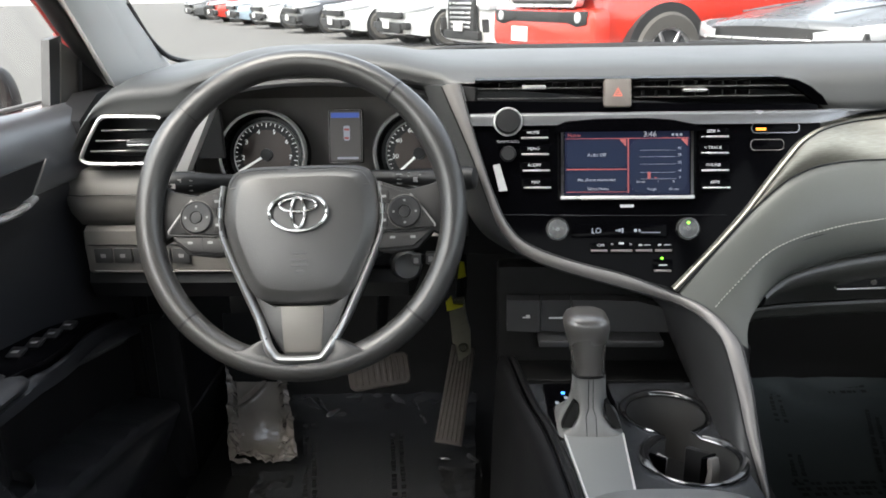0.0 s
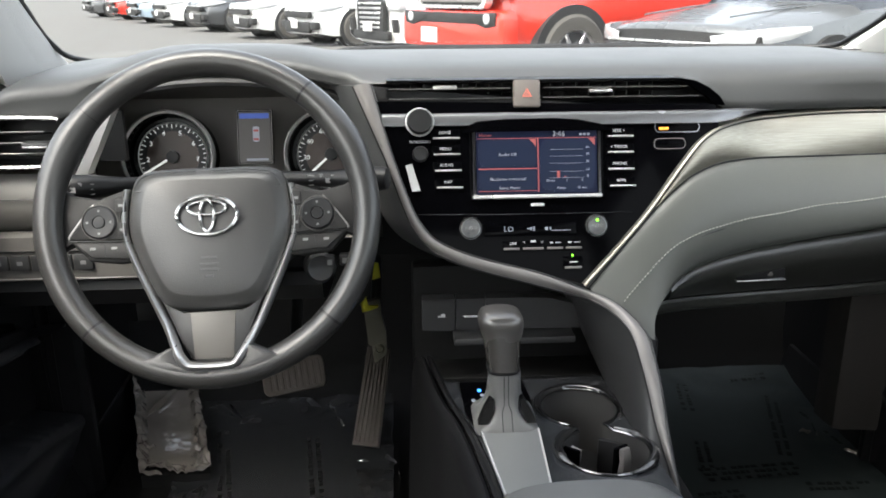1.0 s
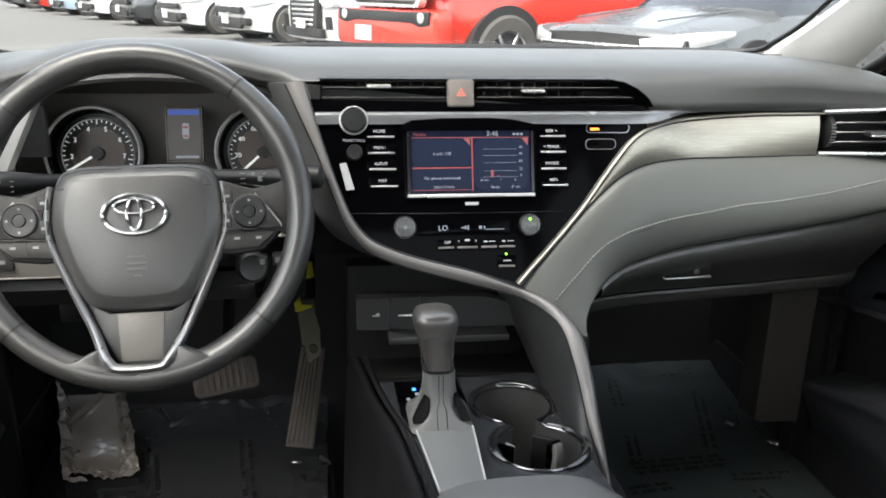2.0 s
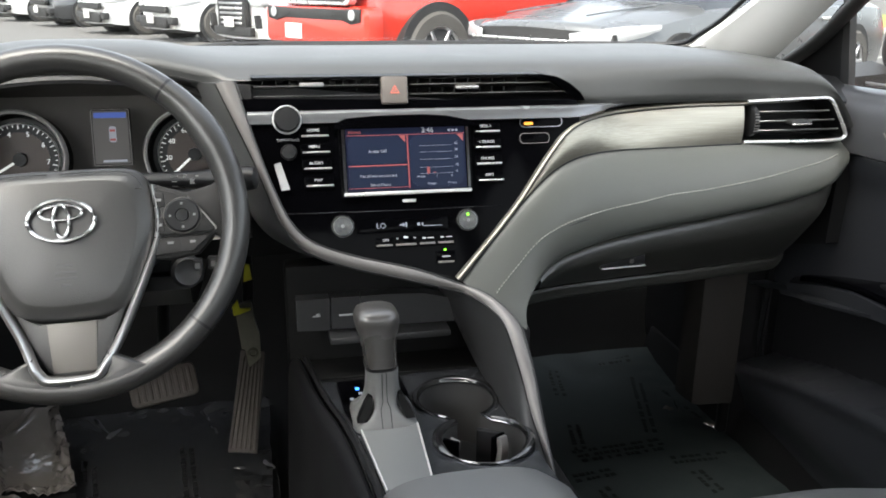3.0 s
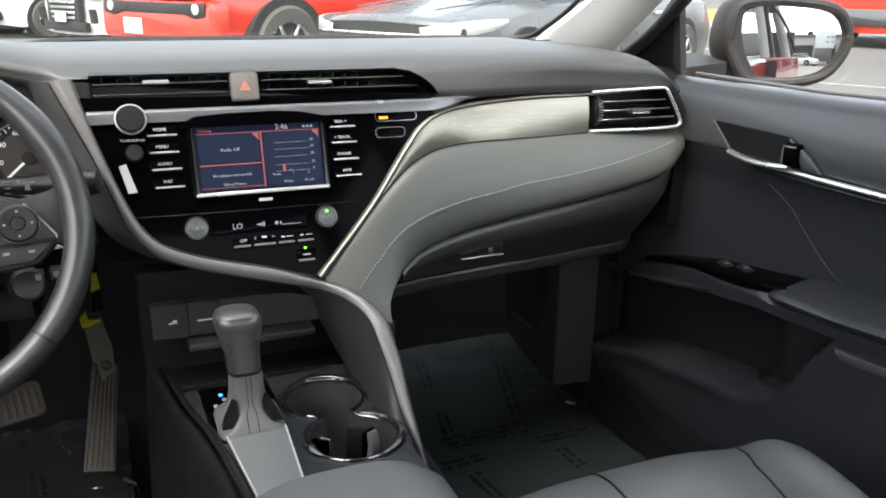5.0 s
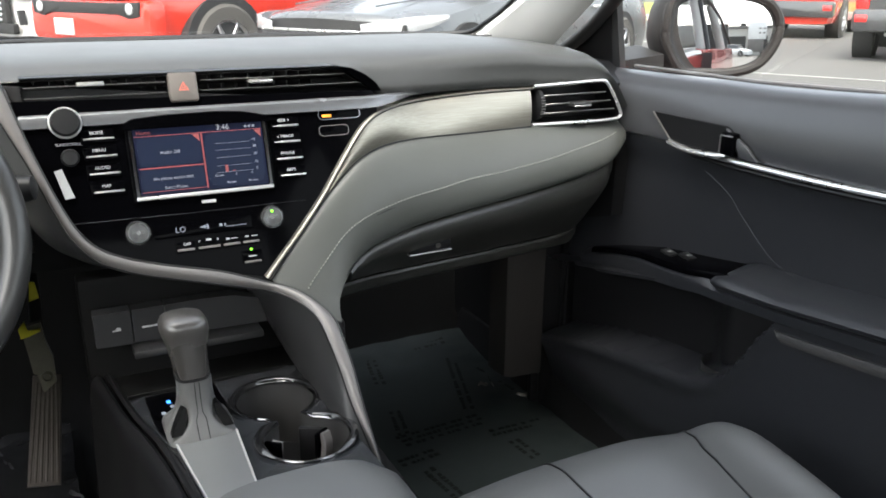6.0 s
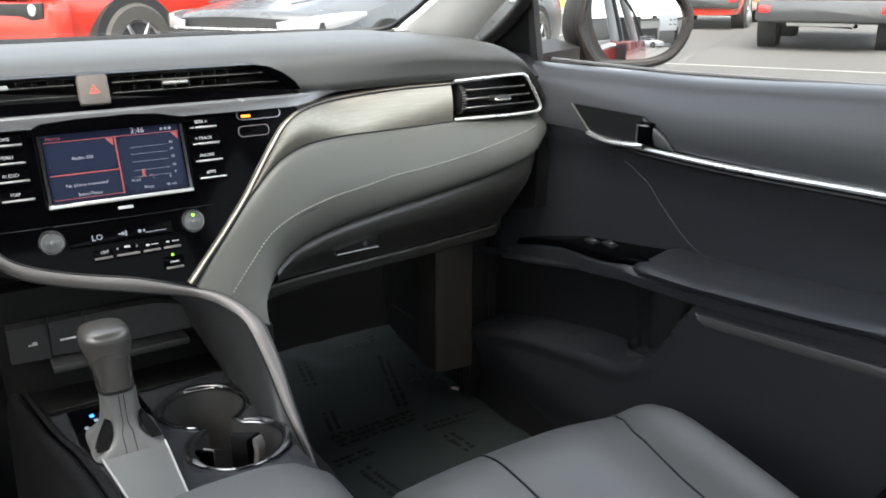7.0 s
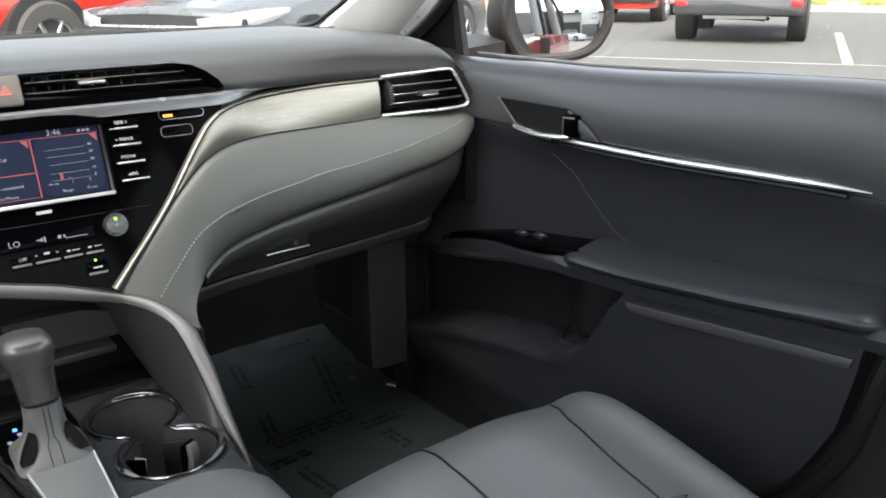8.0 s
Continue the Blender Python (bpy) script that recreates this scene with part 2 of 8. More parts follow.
# ---------------------------------------------------------------- dashboard
def stack_y(z):
    return 0.905 + 0.3 * (z - 0.66)


def on_stack(x, z, out=0.0):
    """A turned base on the sloping plane of the centre stack."""
    return frame_at((x, stack_y(z), z), (0, -1, 0.3)) @ Matrix.Translation((0, 0, out))


BRUSHED = material("brushed_champagne_metal", (0.37, 0.35, 0.295), 0.40, 0.85, mottle=0.05)
bn, bl = BRUSHED.node_tree.nodes, BRUSHED.node_tree.links
btc, bmap, btex, bbump = bn.new("ShaderNodeTexCoord"), bn.new("ShaderNodeMapping"), bn.new("ShaderNodeTexNoise"), bn.new("ShaderNodeBump")
bmap.inputs["Scale"].default_value = (4, 260, 700)
btex.inputs["Scale"].default_value, btex.inputs["Detail"].default_value = 1.0, 3
bbump.inputs["Strength"].default_value, bbump.inputs["Distance"].default_value = 0.35, 0.0006
bl.new(btc.outputs["Object"], bmap.inputs["Vector"])
bl.new(bmap.outputs[0], btex.inputs["Vector"])
bl.new(btex.outputs["Fac"], bbump.inputs["Height"])
bl.new(bbump.outputs[0], bn["Principled BSDF"].inputs["Normal"])
bmix = bn.new("ShaderNodeMixRGB")
bmix.inputs[1].default_value, bmix.inputs[2].default_value = (0.27, 0.255, 0.215, 1), (0.47, 0.445, 0.38, 1)
bl.new(btex.outputs["Fac"], bmix.inputs[0])
bl.new(bmix.outputs[0], bn["Principled BSDF"].inputs["Base Color"])
LIPMETAL = material("satin_champagne_lip", (0.36, 0.345, 0.30), 0.42, 0.8, mottle=0.05)
TRIMGREY = material("satin_grey_trim", (0.195, 0.183, 0.177), 0.38, 0.25, grain=0.1, scale=1200)
SILLTRIM = material("dim_silver_trim", (0.19, 0.195, 0.205), 0.25, 0.6)
HAZ = material("warm_grey_button", (0.13, 0.115, 0.105), 0.5, grain=0.1)
REDMARK = material("red_print", (0.62, 0.17, 0.13), 0.5)
SMOKED = material("dark_chrome", (0.22, 0.22, 0.23), 0.16, 1.0)
LIT = glow("screen_white", (0.40, 0.41, 0.44), 0.05)
LITDIM = glow("screen_grey", (0.26, 0.28, 0.33), 0.07)
BLUE = glow("screen_blue", (0.006, 0.008, 0.022), 0.10)
BLUE2 = glow("screen_blue_pane", (0.010, 0.014, 0.030), 0.10)
CORAL = glow("screen_red", (0.24, 0.07, 0.07), 0.10)
GREEN = glow("green_lamp", (0.25, 1.0, 0.05), 0.5)
AMBER = glow("amber_lamp", (0.9, 0.32, 0.05), 0.15)
PRINT = glow("backlit_print", (0.5, 0.5, 0.52), 0.05)
DIALPRINT = glow("dial_print", (0.75, 0.75, 0.75), 0.14)
KNOBCAP = material("brushed_dark_metal", (0.15, 0.15, 0.15), 0.34, 0.9, mottle=0.5, mscale=260)
KNOBMETAL = material("dark_chrome_knob", (0.17, 0.17, 0.17), 0.22, 0.85)

dash = thing("dashboard", (0, 1.1, 0.45), "black and grey soft-touch dashboard with a sweeping silver trim", "dashboard")
WAVE_TOP = [(0.076, 0.841, 0.468), (0.1, 0.849, 0.492), (0.131, 0.858, 0.524), (0.161, 0.868, 0.557), (0.185, 0.877, 0.588), (0.209, 0.886, 0.618), (0.231, 0.895, 0.64), (0.264, 0.91, 0.653), (0.325, 0.938, 0.658), (0.418, 0.946, 0.6625), (0.514, 0.949, 0.663)]
WAVE_LOW = [(0.079, 0.845, 0.466), (0.105, 0.851, 0.495), (0.135, 0.859, 0.528), (0.166, 0.868, 0.561), (0.194, 0.878, 0.584), (0.217, 0.886, 0.598), (0.254, 0.898, 0.609), (0.31, 0.913, 0.612), (0.407, 0.93, 0.610), (0.513, 0.943, 0.609)]
PAD_TOP = WAVE_LOW + [(0.574, 0.956, 0.6085), (0.636, 0.967, 0.608), (0.685, 0.971, 0.606), (0.706, 0.972, 0.600)]
PAD_LOW = [(0.15, 0.79, 0.416), (0.155, 0.81, 0.436), (0.169, 0.823, 0.458), (0.199, 0.843, 0.480), (0.228, 0.854, 0.491), (0.264, 0.863, 0.499), (0.301, 0.868, 0.506), (0.376, 0.878, 0.514), (0.478, 0.89, 0.523), (0.595, 0.909, 0.535), (0.653, 0.919, 0.549), (0.695, 0.942, 0.574)]
STITCH = [(0.118, 0.818, 0.455), (0.147, 0.832, 0.486), (0.179, 0.833, 0.516), (0.213, 0.85, 0.532), (0.249, 0.86, 0.540), (0.285, 0.866, 0.546), (0.33, 0.873, 0.550), (0.377, 0.878, 0.556), (0.436, 0.884, 0.559), (0.534, 0.899, 0.568), (0.632, 0.915, 0.581), (0.672, 0.925, 0.590)]


def hood_lift(x):
    return 0.021 * math.exp(-((x + 0.375) / 0.135) ** 4)


VENT_END = [(0.188, 0.7155), (0.205, 0.7135), (0.220, 0.7075), (0.234, 0.6985), (0.247, 0.687), (0.256, 0.678), (0.266, 0.672), (0.285, 0.670)]


def dash_top():
    """The long pad under the windscreen, rolled over at the front, raised over the gauges, rounded off at both ends."""
    rings = []
    n = 278
    for i in range(n + 1):
        x = lerp(-0.695, 0.695, i / n)
        a = abs(x)
        fall = 0.012 * step(0.45, 0.62, a) + 0.072 * max(0.0, (a - 0.60) / 0.095) ** 2.4
        h = hood_lift(x)
        hood = step(-0.555, -0.505, x) * (1 - step(-0.225, -0.172, x))
        side = step(0.262, 0.264, x) + (1 - step(-0.555, -0.505, x))
        lo = lerp(0.714, 0.670, min(1.0, side))
        for (xa, za), (xb, zb) in zip(VENT_END, VENT_END[1:]):
            if xa <= x <= xb:
                lo = lerp(za, zb, (x - xa) / (xb - xa))
        low_y = lerp(0.932, 0.948, step(0.25, 0.50, a))
        prof = [(1.52 - 0.30 * step(0.3, 0.72, a), 0.685), (1.25, 0.729), (1.17, 0.7345), (1.08, 0.7335 + h * 0.8), (1.01, 0.731 + h), (0.975, 0.727 + h), (0.955, 0.721 + h), (0.943, 0.713 + h)]
        prof = [(y, z - fall * (0.8 if y > 1.2 else 1)) for y, z in prof]
        edge = min(lo, prof[-1][1] - 0.004)
        edge = lerp(edge, 0.700 + h, hood)
        low_y = lerp(low_y, 0.945, hood)
        prof += [(lerp(0.943, low_y, 0.6), lerp(prof[-1][1], edge, 0.3)), (lerp(0.943, low_y, 0.9), lerp(prof[-1][1], edge, 0.7)), (low_y, edge), (low_y + 0.02, edge - 0.003), (1.15, lerp(edge - 0.004, 0.69 + h, hood))]
        rings.append([Vector((x, y, z)) for y, z in prof])
    part("top_pad", loft(rings), SOFT, dash, "soft black upper pad", smooth=120)


dash_top()
part("pad_line", tube([(x, 1.235 - 0.10 * (x / 0.6) ** 2, 0.7312 - 0.002 * (x / 0.6) ** 2) for x in [lerp(-0.15, 0.56, i / 20) for i in range(21)]], 0.0011, 6), BLACK, dash)


def between(a, b, n, m, bulge=0.0, out=(0, -1, 0.25)):
    """Rows of points between two curves, bulged out in the middle."""
    ca, cb = spline(a, n), spline(b, n)
    ca = [ca[round(i * (len(ca) - 1) / n)] for i in range(n + 1)]
    cb = [cb[round(i * (len(cb) - 1) / n)] for i in range(n + 1)]
    o = Vector(out).normalized()
    return [[p.lerp(q, j / m) + o * bulge * math.sin(math.pi * j / m) ** 0.8 for j in range(m + 1)] for p, q in zip(ca, cb)]


def even(pts, n):
    """n + 1 points at even steps along a smooth curve."""
    c = spline(pts, 240)
    acc = [0.0]
    for p, q in zip(c, c[1:]):
        acc.append(acc[-1] + (q - p).length)
    out, k = [], 0
    for i in range(n + 1):
        d = acc[-1] * i / n
        while k < len(c) - 2 and acc[k + 1] < d:
            k += 1
        out.append(c[k].lerp(c[k + 1], (d - acc[k]) / max(1e-9, acc[k + 1] - acc[k])))
    return out


def sweep_trim():
    n = 90
    a, b = even(WAVE_TOP, n), even(WAVE_LOW, n)
    o = Vector((0, -1, 0.25)).normalized()
    rows = []
    for i, (p, q) in enumerate(zip(a, b)):
        w = (q - p).length
        rows.append([p.lerp(q, j / 10) + o * min(0.004, 0.12 * w) * math.sin(math.pi * j / 10) ** 0.8 for j in range(11)])
    part("wave_trim", sheet(rows, (0, 0.02, -0.004)), BRUSHED, dash, "brushed champagne metal sweeping trim")
    # a rolled lip runs along the trim's outer edge from the console up to the vent
    out = even(WAVE_TOP + [(0.60, 0.9475, 0.666)], n)
    lip = []
    for i, p in enumerate(out):
        t = out[min(i + 1, n)] - out[max(i - 1, 0)]
        t.normalize()
        side = t.cross(Vector((0, -1, 0.25))).normalized()
        if side.x > 0 and side.z < 0:
            side = -side
        if side.z < 0:
            side = -side
        w = lerp(0.0062, 0.0038, i / n)
        lip.append([p + side * w * u + o * h for u, h in ((1.05, -0.004), (1.0, 0.0), (0.82, 0.0022), (0.55, 0.0030), (0.30, 0.0026), (0.12, 0.0006), (0.05, -0.003))])
    part("trim_lip", sheet(lip, (0, 0.015, 0)), LIPMETAL, dash, "satin champagne lip along the trim")
    part("trim_groove", tube([r[5] + o * 0.0004 for r in lip], 0.0009, 6), BLACK, dash)
    part("trim_gap", tube([p + o * 0.0008 for p in b], 0.0011, 6), BLACK, dash)
    # the padded sweep under it, with a rolled lower edge
    ca, cb = even(PAD_TOP, n), even(PAD_LOW, n)
    rows = []
    for i in range(n + 1):
        p, q = ca[i], cb[i]
        k = step(0, 22, i)
        fade = 1 - step(n - 6, n, i) * 0.6
        row = [p + Vector((0, 0.004, 0.0))]
        for j in range(15):
            t = j / 14
            row.append(p.lerp(q, t) + Vector((0, (-0.014 * k * math.sin(math.pi * min(1, t)) ** 0.7 - 0.003 * math.sin(math.pi * t)) * fade, 0.0)))
        row += [q + Vector((0.0, 0.006, -0.0035 * k)), q + Vector((0.002, 0.016, -0.0045 * k)), q + Vector((0.003, 0.035, -0.002))]
        rows.append(row)
    part("knee_pad", sheet(rows, (0.004, 0.05, 0.004)), SKIN, dash, "grey leather-look padded sweep with a stitched seam", smooth=70)

    def on_pad(p):
        best = None
        for r in rows:
            for q0, q1 in zip(r[1:15], r[2:16]):
                for t in (0.0, 0.125, 0.25, 0.375, 0.5, 0.625, 0.75, 0.875):
                    q = q0.lerp(q1, t)
                    d = (q.x - p.x) ** 2 + (q.z - p.z) ** 2
                    if best is None or d < best[0]:
                        best = (d, q)
        return Vector((p.x, best[1].y, p.z))

    line = [on_pad(p) for p in even(STITCH, 120)]
    for k in range(4):
        ys = [p.y for p in line]
        for i in range(1, len(line) - 1):
            line[i].y = (ys[i - 1] + 2 * ys[i] + ys[i + 1]) / 4
    seam = [p + Vector((0.002, 0.0004, -0.005)) for p in line]
    line = spline([p + Vector((0, -0.0012, 0)) for p in line], 165)
    thread = material("pale_thread", (0.36, 0.36, 0.33), 0.8)
    bm = bmesh.new()
    for p, q in zip(line, line[1:]):
        o = Vector((0, -0.0006, 0.0))
        tube([p.lerp(q, 0.15) + o, p.lerp(q, 0.70) + o], 0.0008, 5, bm=bm)
    tagged(part("stitching", bm, thread, dash, "pale thread stitches"), kind="stuff")
    part("seam", tube(seam, 0.0010, 6), BLACK, dash)


sweep_trim()

BAND_L = [(0.067, 0.842, 0.456), (0.086, 0.825, 0.453), (0.1, 0.808, 0.447), (0.114, 0.78, 0.435), (0.119, 0.752, 0.413), (0.123, 0.725, 0.384), (0.125, 0.695, 0.355), (0.134, 0.66, 0.312), (0.139, 0.635, 0.274)]
BAND_R = [(0.07, 0.842, 0.466), (0.097, 0.825, 0.46), (0.117, 0.802, 0.45), (0.134, 0.776, 0.432), (0.137, 0.752, 0.414), (0.138, 0.725, 0.39), (0.137, 0.695, 0.36), (0.14, 0.66, 0.313), (0.143, 0.635, 0.274)]
LOWTRIM = [(-0.207, 0.708), (-0.187, 0.663), (-0.170, 0.624), (-0.153, 0.578), (-0.139, 0.545), (-0.121, 0.521), (-0.098, 0.506), (-0.056, 0.491), (0.007, 0.474), (0.045, 0.463), (0.08, 0.459)]
LOWTRIM_IN = [(-0.184, 0.710), (-0.172, 0.666), (-0.160, 0.627), (-0.146, 0.587), (-0.130, 0.551), (-0.111, 0.529), (-0.084, 0.515), (-0.044, 0.502), (0.018, 0.486), (0.047, 0.477), (0.076, 0.469)]
FASC = [(-0.181, 0.690)] + LOWTRIM_IN[1:] + [(0.100, 0.489), (0.132, 0.521), (0.161, 0.554), (0.186, 0.585), (0.210, 0.617), (0.232, 0.640), (0.248, 0.650), (0.250, 0.668), (0.245, 0.681)]


def centre_stack():
    def flat(pts, out):
        return [Vector((x, stack_y(z) - out, z + 0.3 * out)) for x, z in pts]

    part("fascia", loft([flat(FASC, 0.0), flat(FASC, -0.02)]), PIANO, dash, "gloss black centre fascia")
    lo = [Vector((x, stack_y(z) - 0.006, z)) for x, z in LOWTRIM[:-2]] + [Vector(p) for p in BAND_L]
    hi = [Vector((x, stack_y(z) - 0.006, z)) for x, z in LOWTRIM_IN[:-2]] + [Vector(p) for p in BAND_R]
    rows = between(lo, hi, 96, 8, 0.005, (0.05, -0.85, 0.5))
    part("stack_trim", sheet(rows, (0.004, 0.02, -0.008)), TRIMGREY, dash, "satin grey band sweeping round the stack to the console")
    part("trim_edge", tube([r[-1] + Vector((0, -0.001, 0.0005)) for r in rows], 0.0012, 6), DARK, dash)
    part("trim_edge", tube([r[0] + Vector((0, -0.001, -0.0005)) for r in rows], 0.0011, 6), BLACK, dash)
    back = [Vector((x, stack_y(z) + 0.012, z)) for x, z in LOWTRIM] + [Vector((0.13, stack_y(0.5), 0.5)), Vector((0.21, stack_y(0.6), 0.60)), Vector((0.24, stack_y(0.67), 0.67))]
    part("stack_body", loft([back, [p + Vector((0.0, 0.25, 0.0)) for p in back]]), BLACK, dash)
    flank = [[Vector((x + dx, stack_y(z) - 0.004 + dy, z + dz)) for dx, dy, dz in ((0.002, 0.006, 0.0), (-0.006, 0.010, 0.0), (-0.022, 0.030, -0.002), (-0.036, 0.075, -0.006), (-0.044, 0.16, -0.012))] for x, z in [(p.x, p.y) for p in spline([Vector((x, z, 0)) for x, z in LOWTRIM[:8]], 42)]]
    part("stack_flank", sheet(flank, (0.01, 0.01, 0)), SOFT, dash, "soft dark flank of the centre stack")
    # silver strip under the vents, running on as the shelf over the sweep
    strip = []
    for i in range(41):
        x = lerp(-0.172, 0.335, i / 40)
        bend = step(0.245, 0.335, x)
        top, low = lerp(0.6745, 0.6705, bend), max(0.6600 - 0.0015 * i / 40, lerp(0.6585, 0.6690, step(0.232, 0.325, x)))
        back = 0.034 * bend
        strip.append([Vector((x, stack_y(z) - o + back, z)) for z, o in ((top + 0.001, -0.004), (top, 0.004), (lerp(top, low, 0.15), 0.0055), (lerp(top, low, 0.9), 0.0045), (low, 0.002), (low - 0.001, -0.004))])
    part("vent_sill", loft(strip), SILLTRIM, dash, "satin silver strip under the centre vents")
    cowl = [Vector(p) for p in ((-0.074, 0.6535, 0), (-0.066, 0.6610, 0), (-0.056, 0.6655, 0), (-0.02, 0.6680, 0), (0.04, 0.6685, 0), (0.07, 0.6665, 0), (0.10, 0.6605, 0), (0.112, 0.6535, 0))]
    part("display_cowl", loft([[Vector((p.x, stack_y(p.y) - d, p.y)) for p in cowl] for d in (-0.004, 0.0065, 0.0075)]), PIANO, dash, "gloss black brow over the screen")
    # small bright blade on the driver's side
    blade = [Vector((x, stack_y(z) - 0.003, z)) for x, z in ((-0.1445, 0.6145), (-0.1365, 0.6165), (-0.127, 0.585), (-0.137, 0.584))]
    part("blade", loft([blade, [p + Vector((0, -0.003, 0.001)) for p in blade]]), CHROME, dash, "bright silver blade")

    # centre vents
    vy = stack_y(0.695)
    bm = bmesh.new()
    x0, x1, z0, z1 = -0.166, 0.245, 0.681, 0.7145
    q = [bm.verts.new((x, y, z)) for y in (vy, vy + 0.06) for x, z in ((x0, z0), (x1, z0), (x1 - 0.05, z1), (x0, z1))]
    for f in ((4, 5, 6, 7), (0, 1, 5, 4), (1, 2, 6, 5), (2, 3, 7, 6), (3, 0, 4, 7)):
        bm.faces.new([q[k] for k in f])
    vent = part("centre_vent", bm, BLACK, dash, "wide black centre air vent", smooth=0)
    for k, z in enumerate((0.6885, 0.7005)):
        for xa, xb in ((-0.163, -0.013), (0.028, 0.232 - 0.022 * k)):
            part("slat", box(((xa + xb) / 2, vy + 0.016, z), (xb - xa, 0.028, 0.0022), 0.0009, 1, Matrix.Rotation(radians(-14), 4, "X")), BLACK, vent)
            part("slat_edge", box(((xa + xb) / 2, vy + 0.0015, z + 0.0032), (xb - xa, 0.001, 0.0008)), SATIN, vent)
    for i in range(9):
        for xa in (-0.155, 0.038):
            part("fin", box((xa + 0.0165 * i, vy + 0.042, 0.6975), (0.0012, 0.03, 0.028), 0, 1, Matrix.Rotation(radians(12), 4, "Z")), DARK, vent)
    for x, z in ((-0.0945, 0.7055), (0.0985, 0.700)):
        part("tab", box((x, vy - 0.001, z), (0.029, 0.012, 0.0042), 0.0012, 2), CHROME, vent, "chrome adjuster tab")
    cap = [Vector(p) for p in ((0.178, vy - 0.004, 0.7135), (0.197, vy - 0.004, 0.7115), (0.215, vy - 0.004, 0.7035), (0.235, vy - 0.004, 0.690), (0.247, vy - 0.004, 0.680), (0.258, vy - 0.004, 0.680), (0.250, vy - 0.006, 0.691), (0.234, vy - 0.008, 0.7030), (0.216, vy - 0.008, 0.7115), (0.196, vy - 0.006, 0.7145))]
    part("end_cap", loft([cap, [p + Vector((0, 0.03, 0)) for p in cap]]), PIANO, vent, "curved gloss black end of the vent")
    hz = part("hazard_button", slab(on_stack(0.0065, 0.6965, -0.004), outline_round(0.033, 0.034, 0.003), 0.010, 0.002), HAZ, dash, "warm grey hazard button with red triangle")
    tri = [Vector((0, 0.0062, 0)), Vector((-0.0062, -0.0046, 0)), Vector((0.0062, -0.0046, 0))]
    part("triangle", ring_band(on_stack(0.0065, 0.6965, 0.0061), tri, [p * 0.62 for p in tri], 0.0004), REDMARK, hz, smooth=0)
    part("triangle", ring_band(on_stack(0.0065, 0.6965, 0.0061), [p * 0.40 for p in tri], [p * 0.2 for p in tri], 0.0004), REDMARK, hz, smooth=0)


centre_stack()


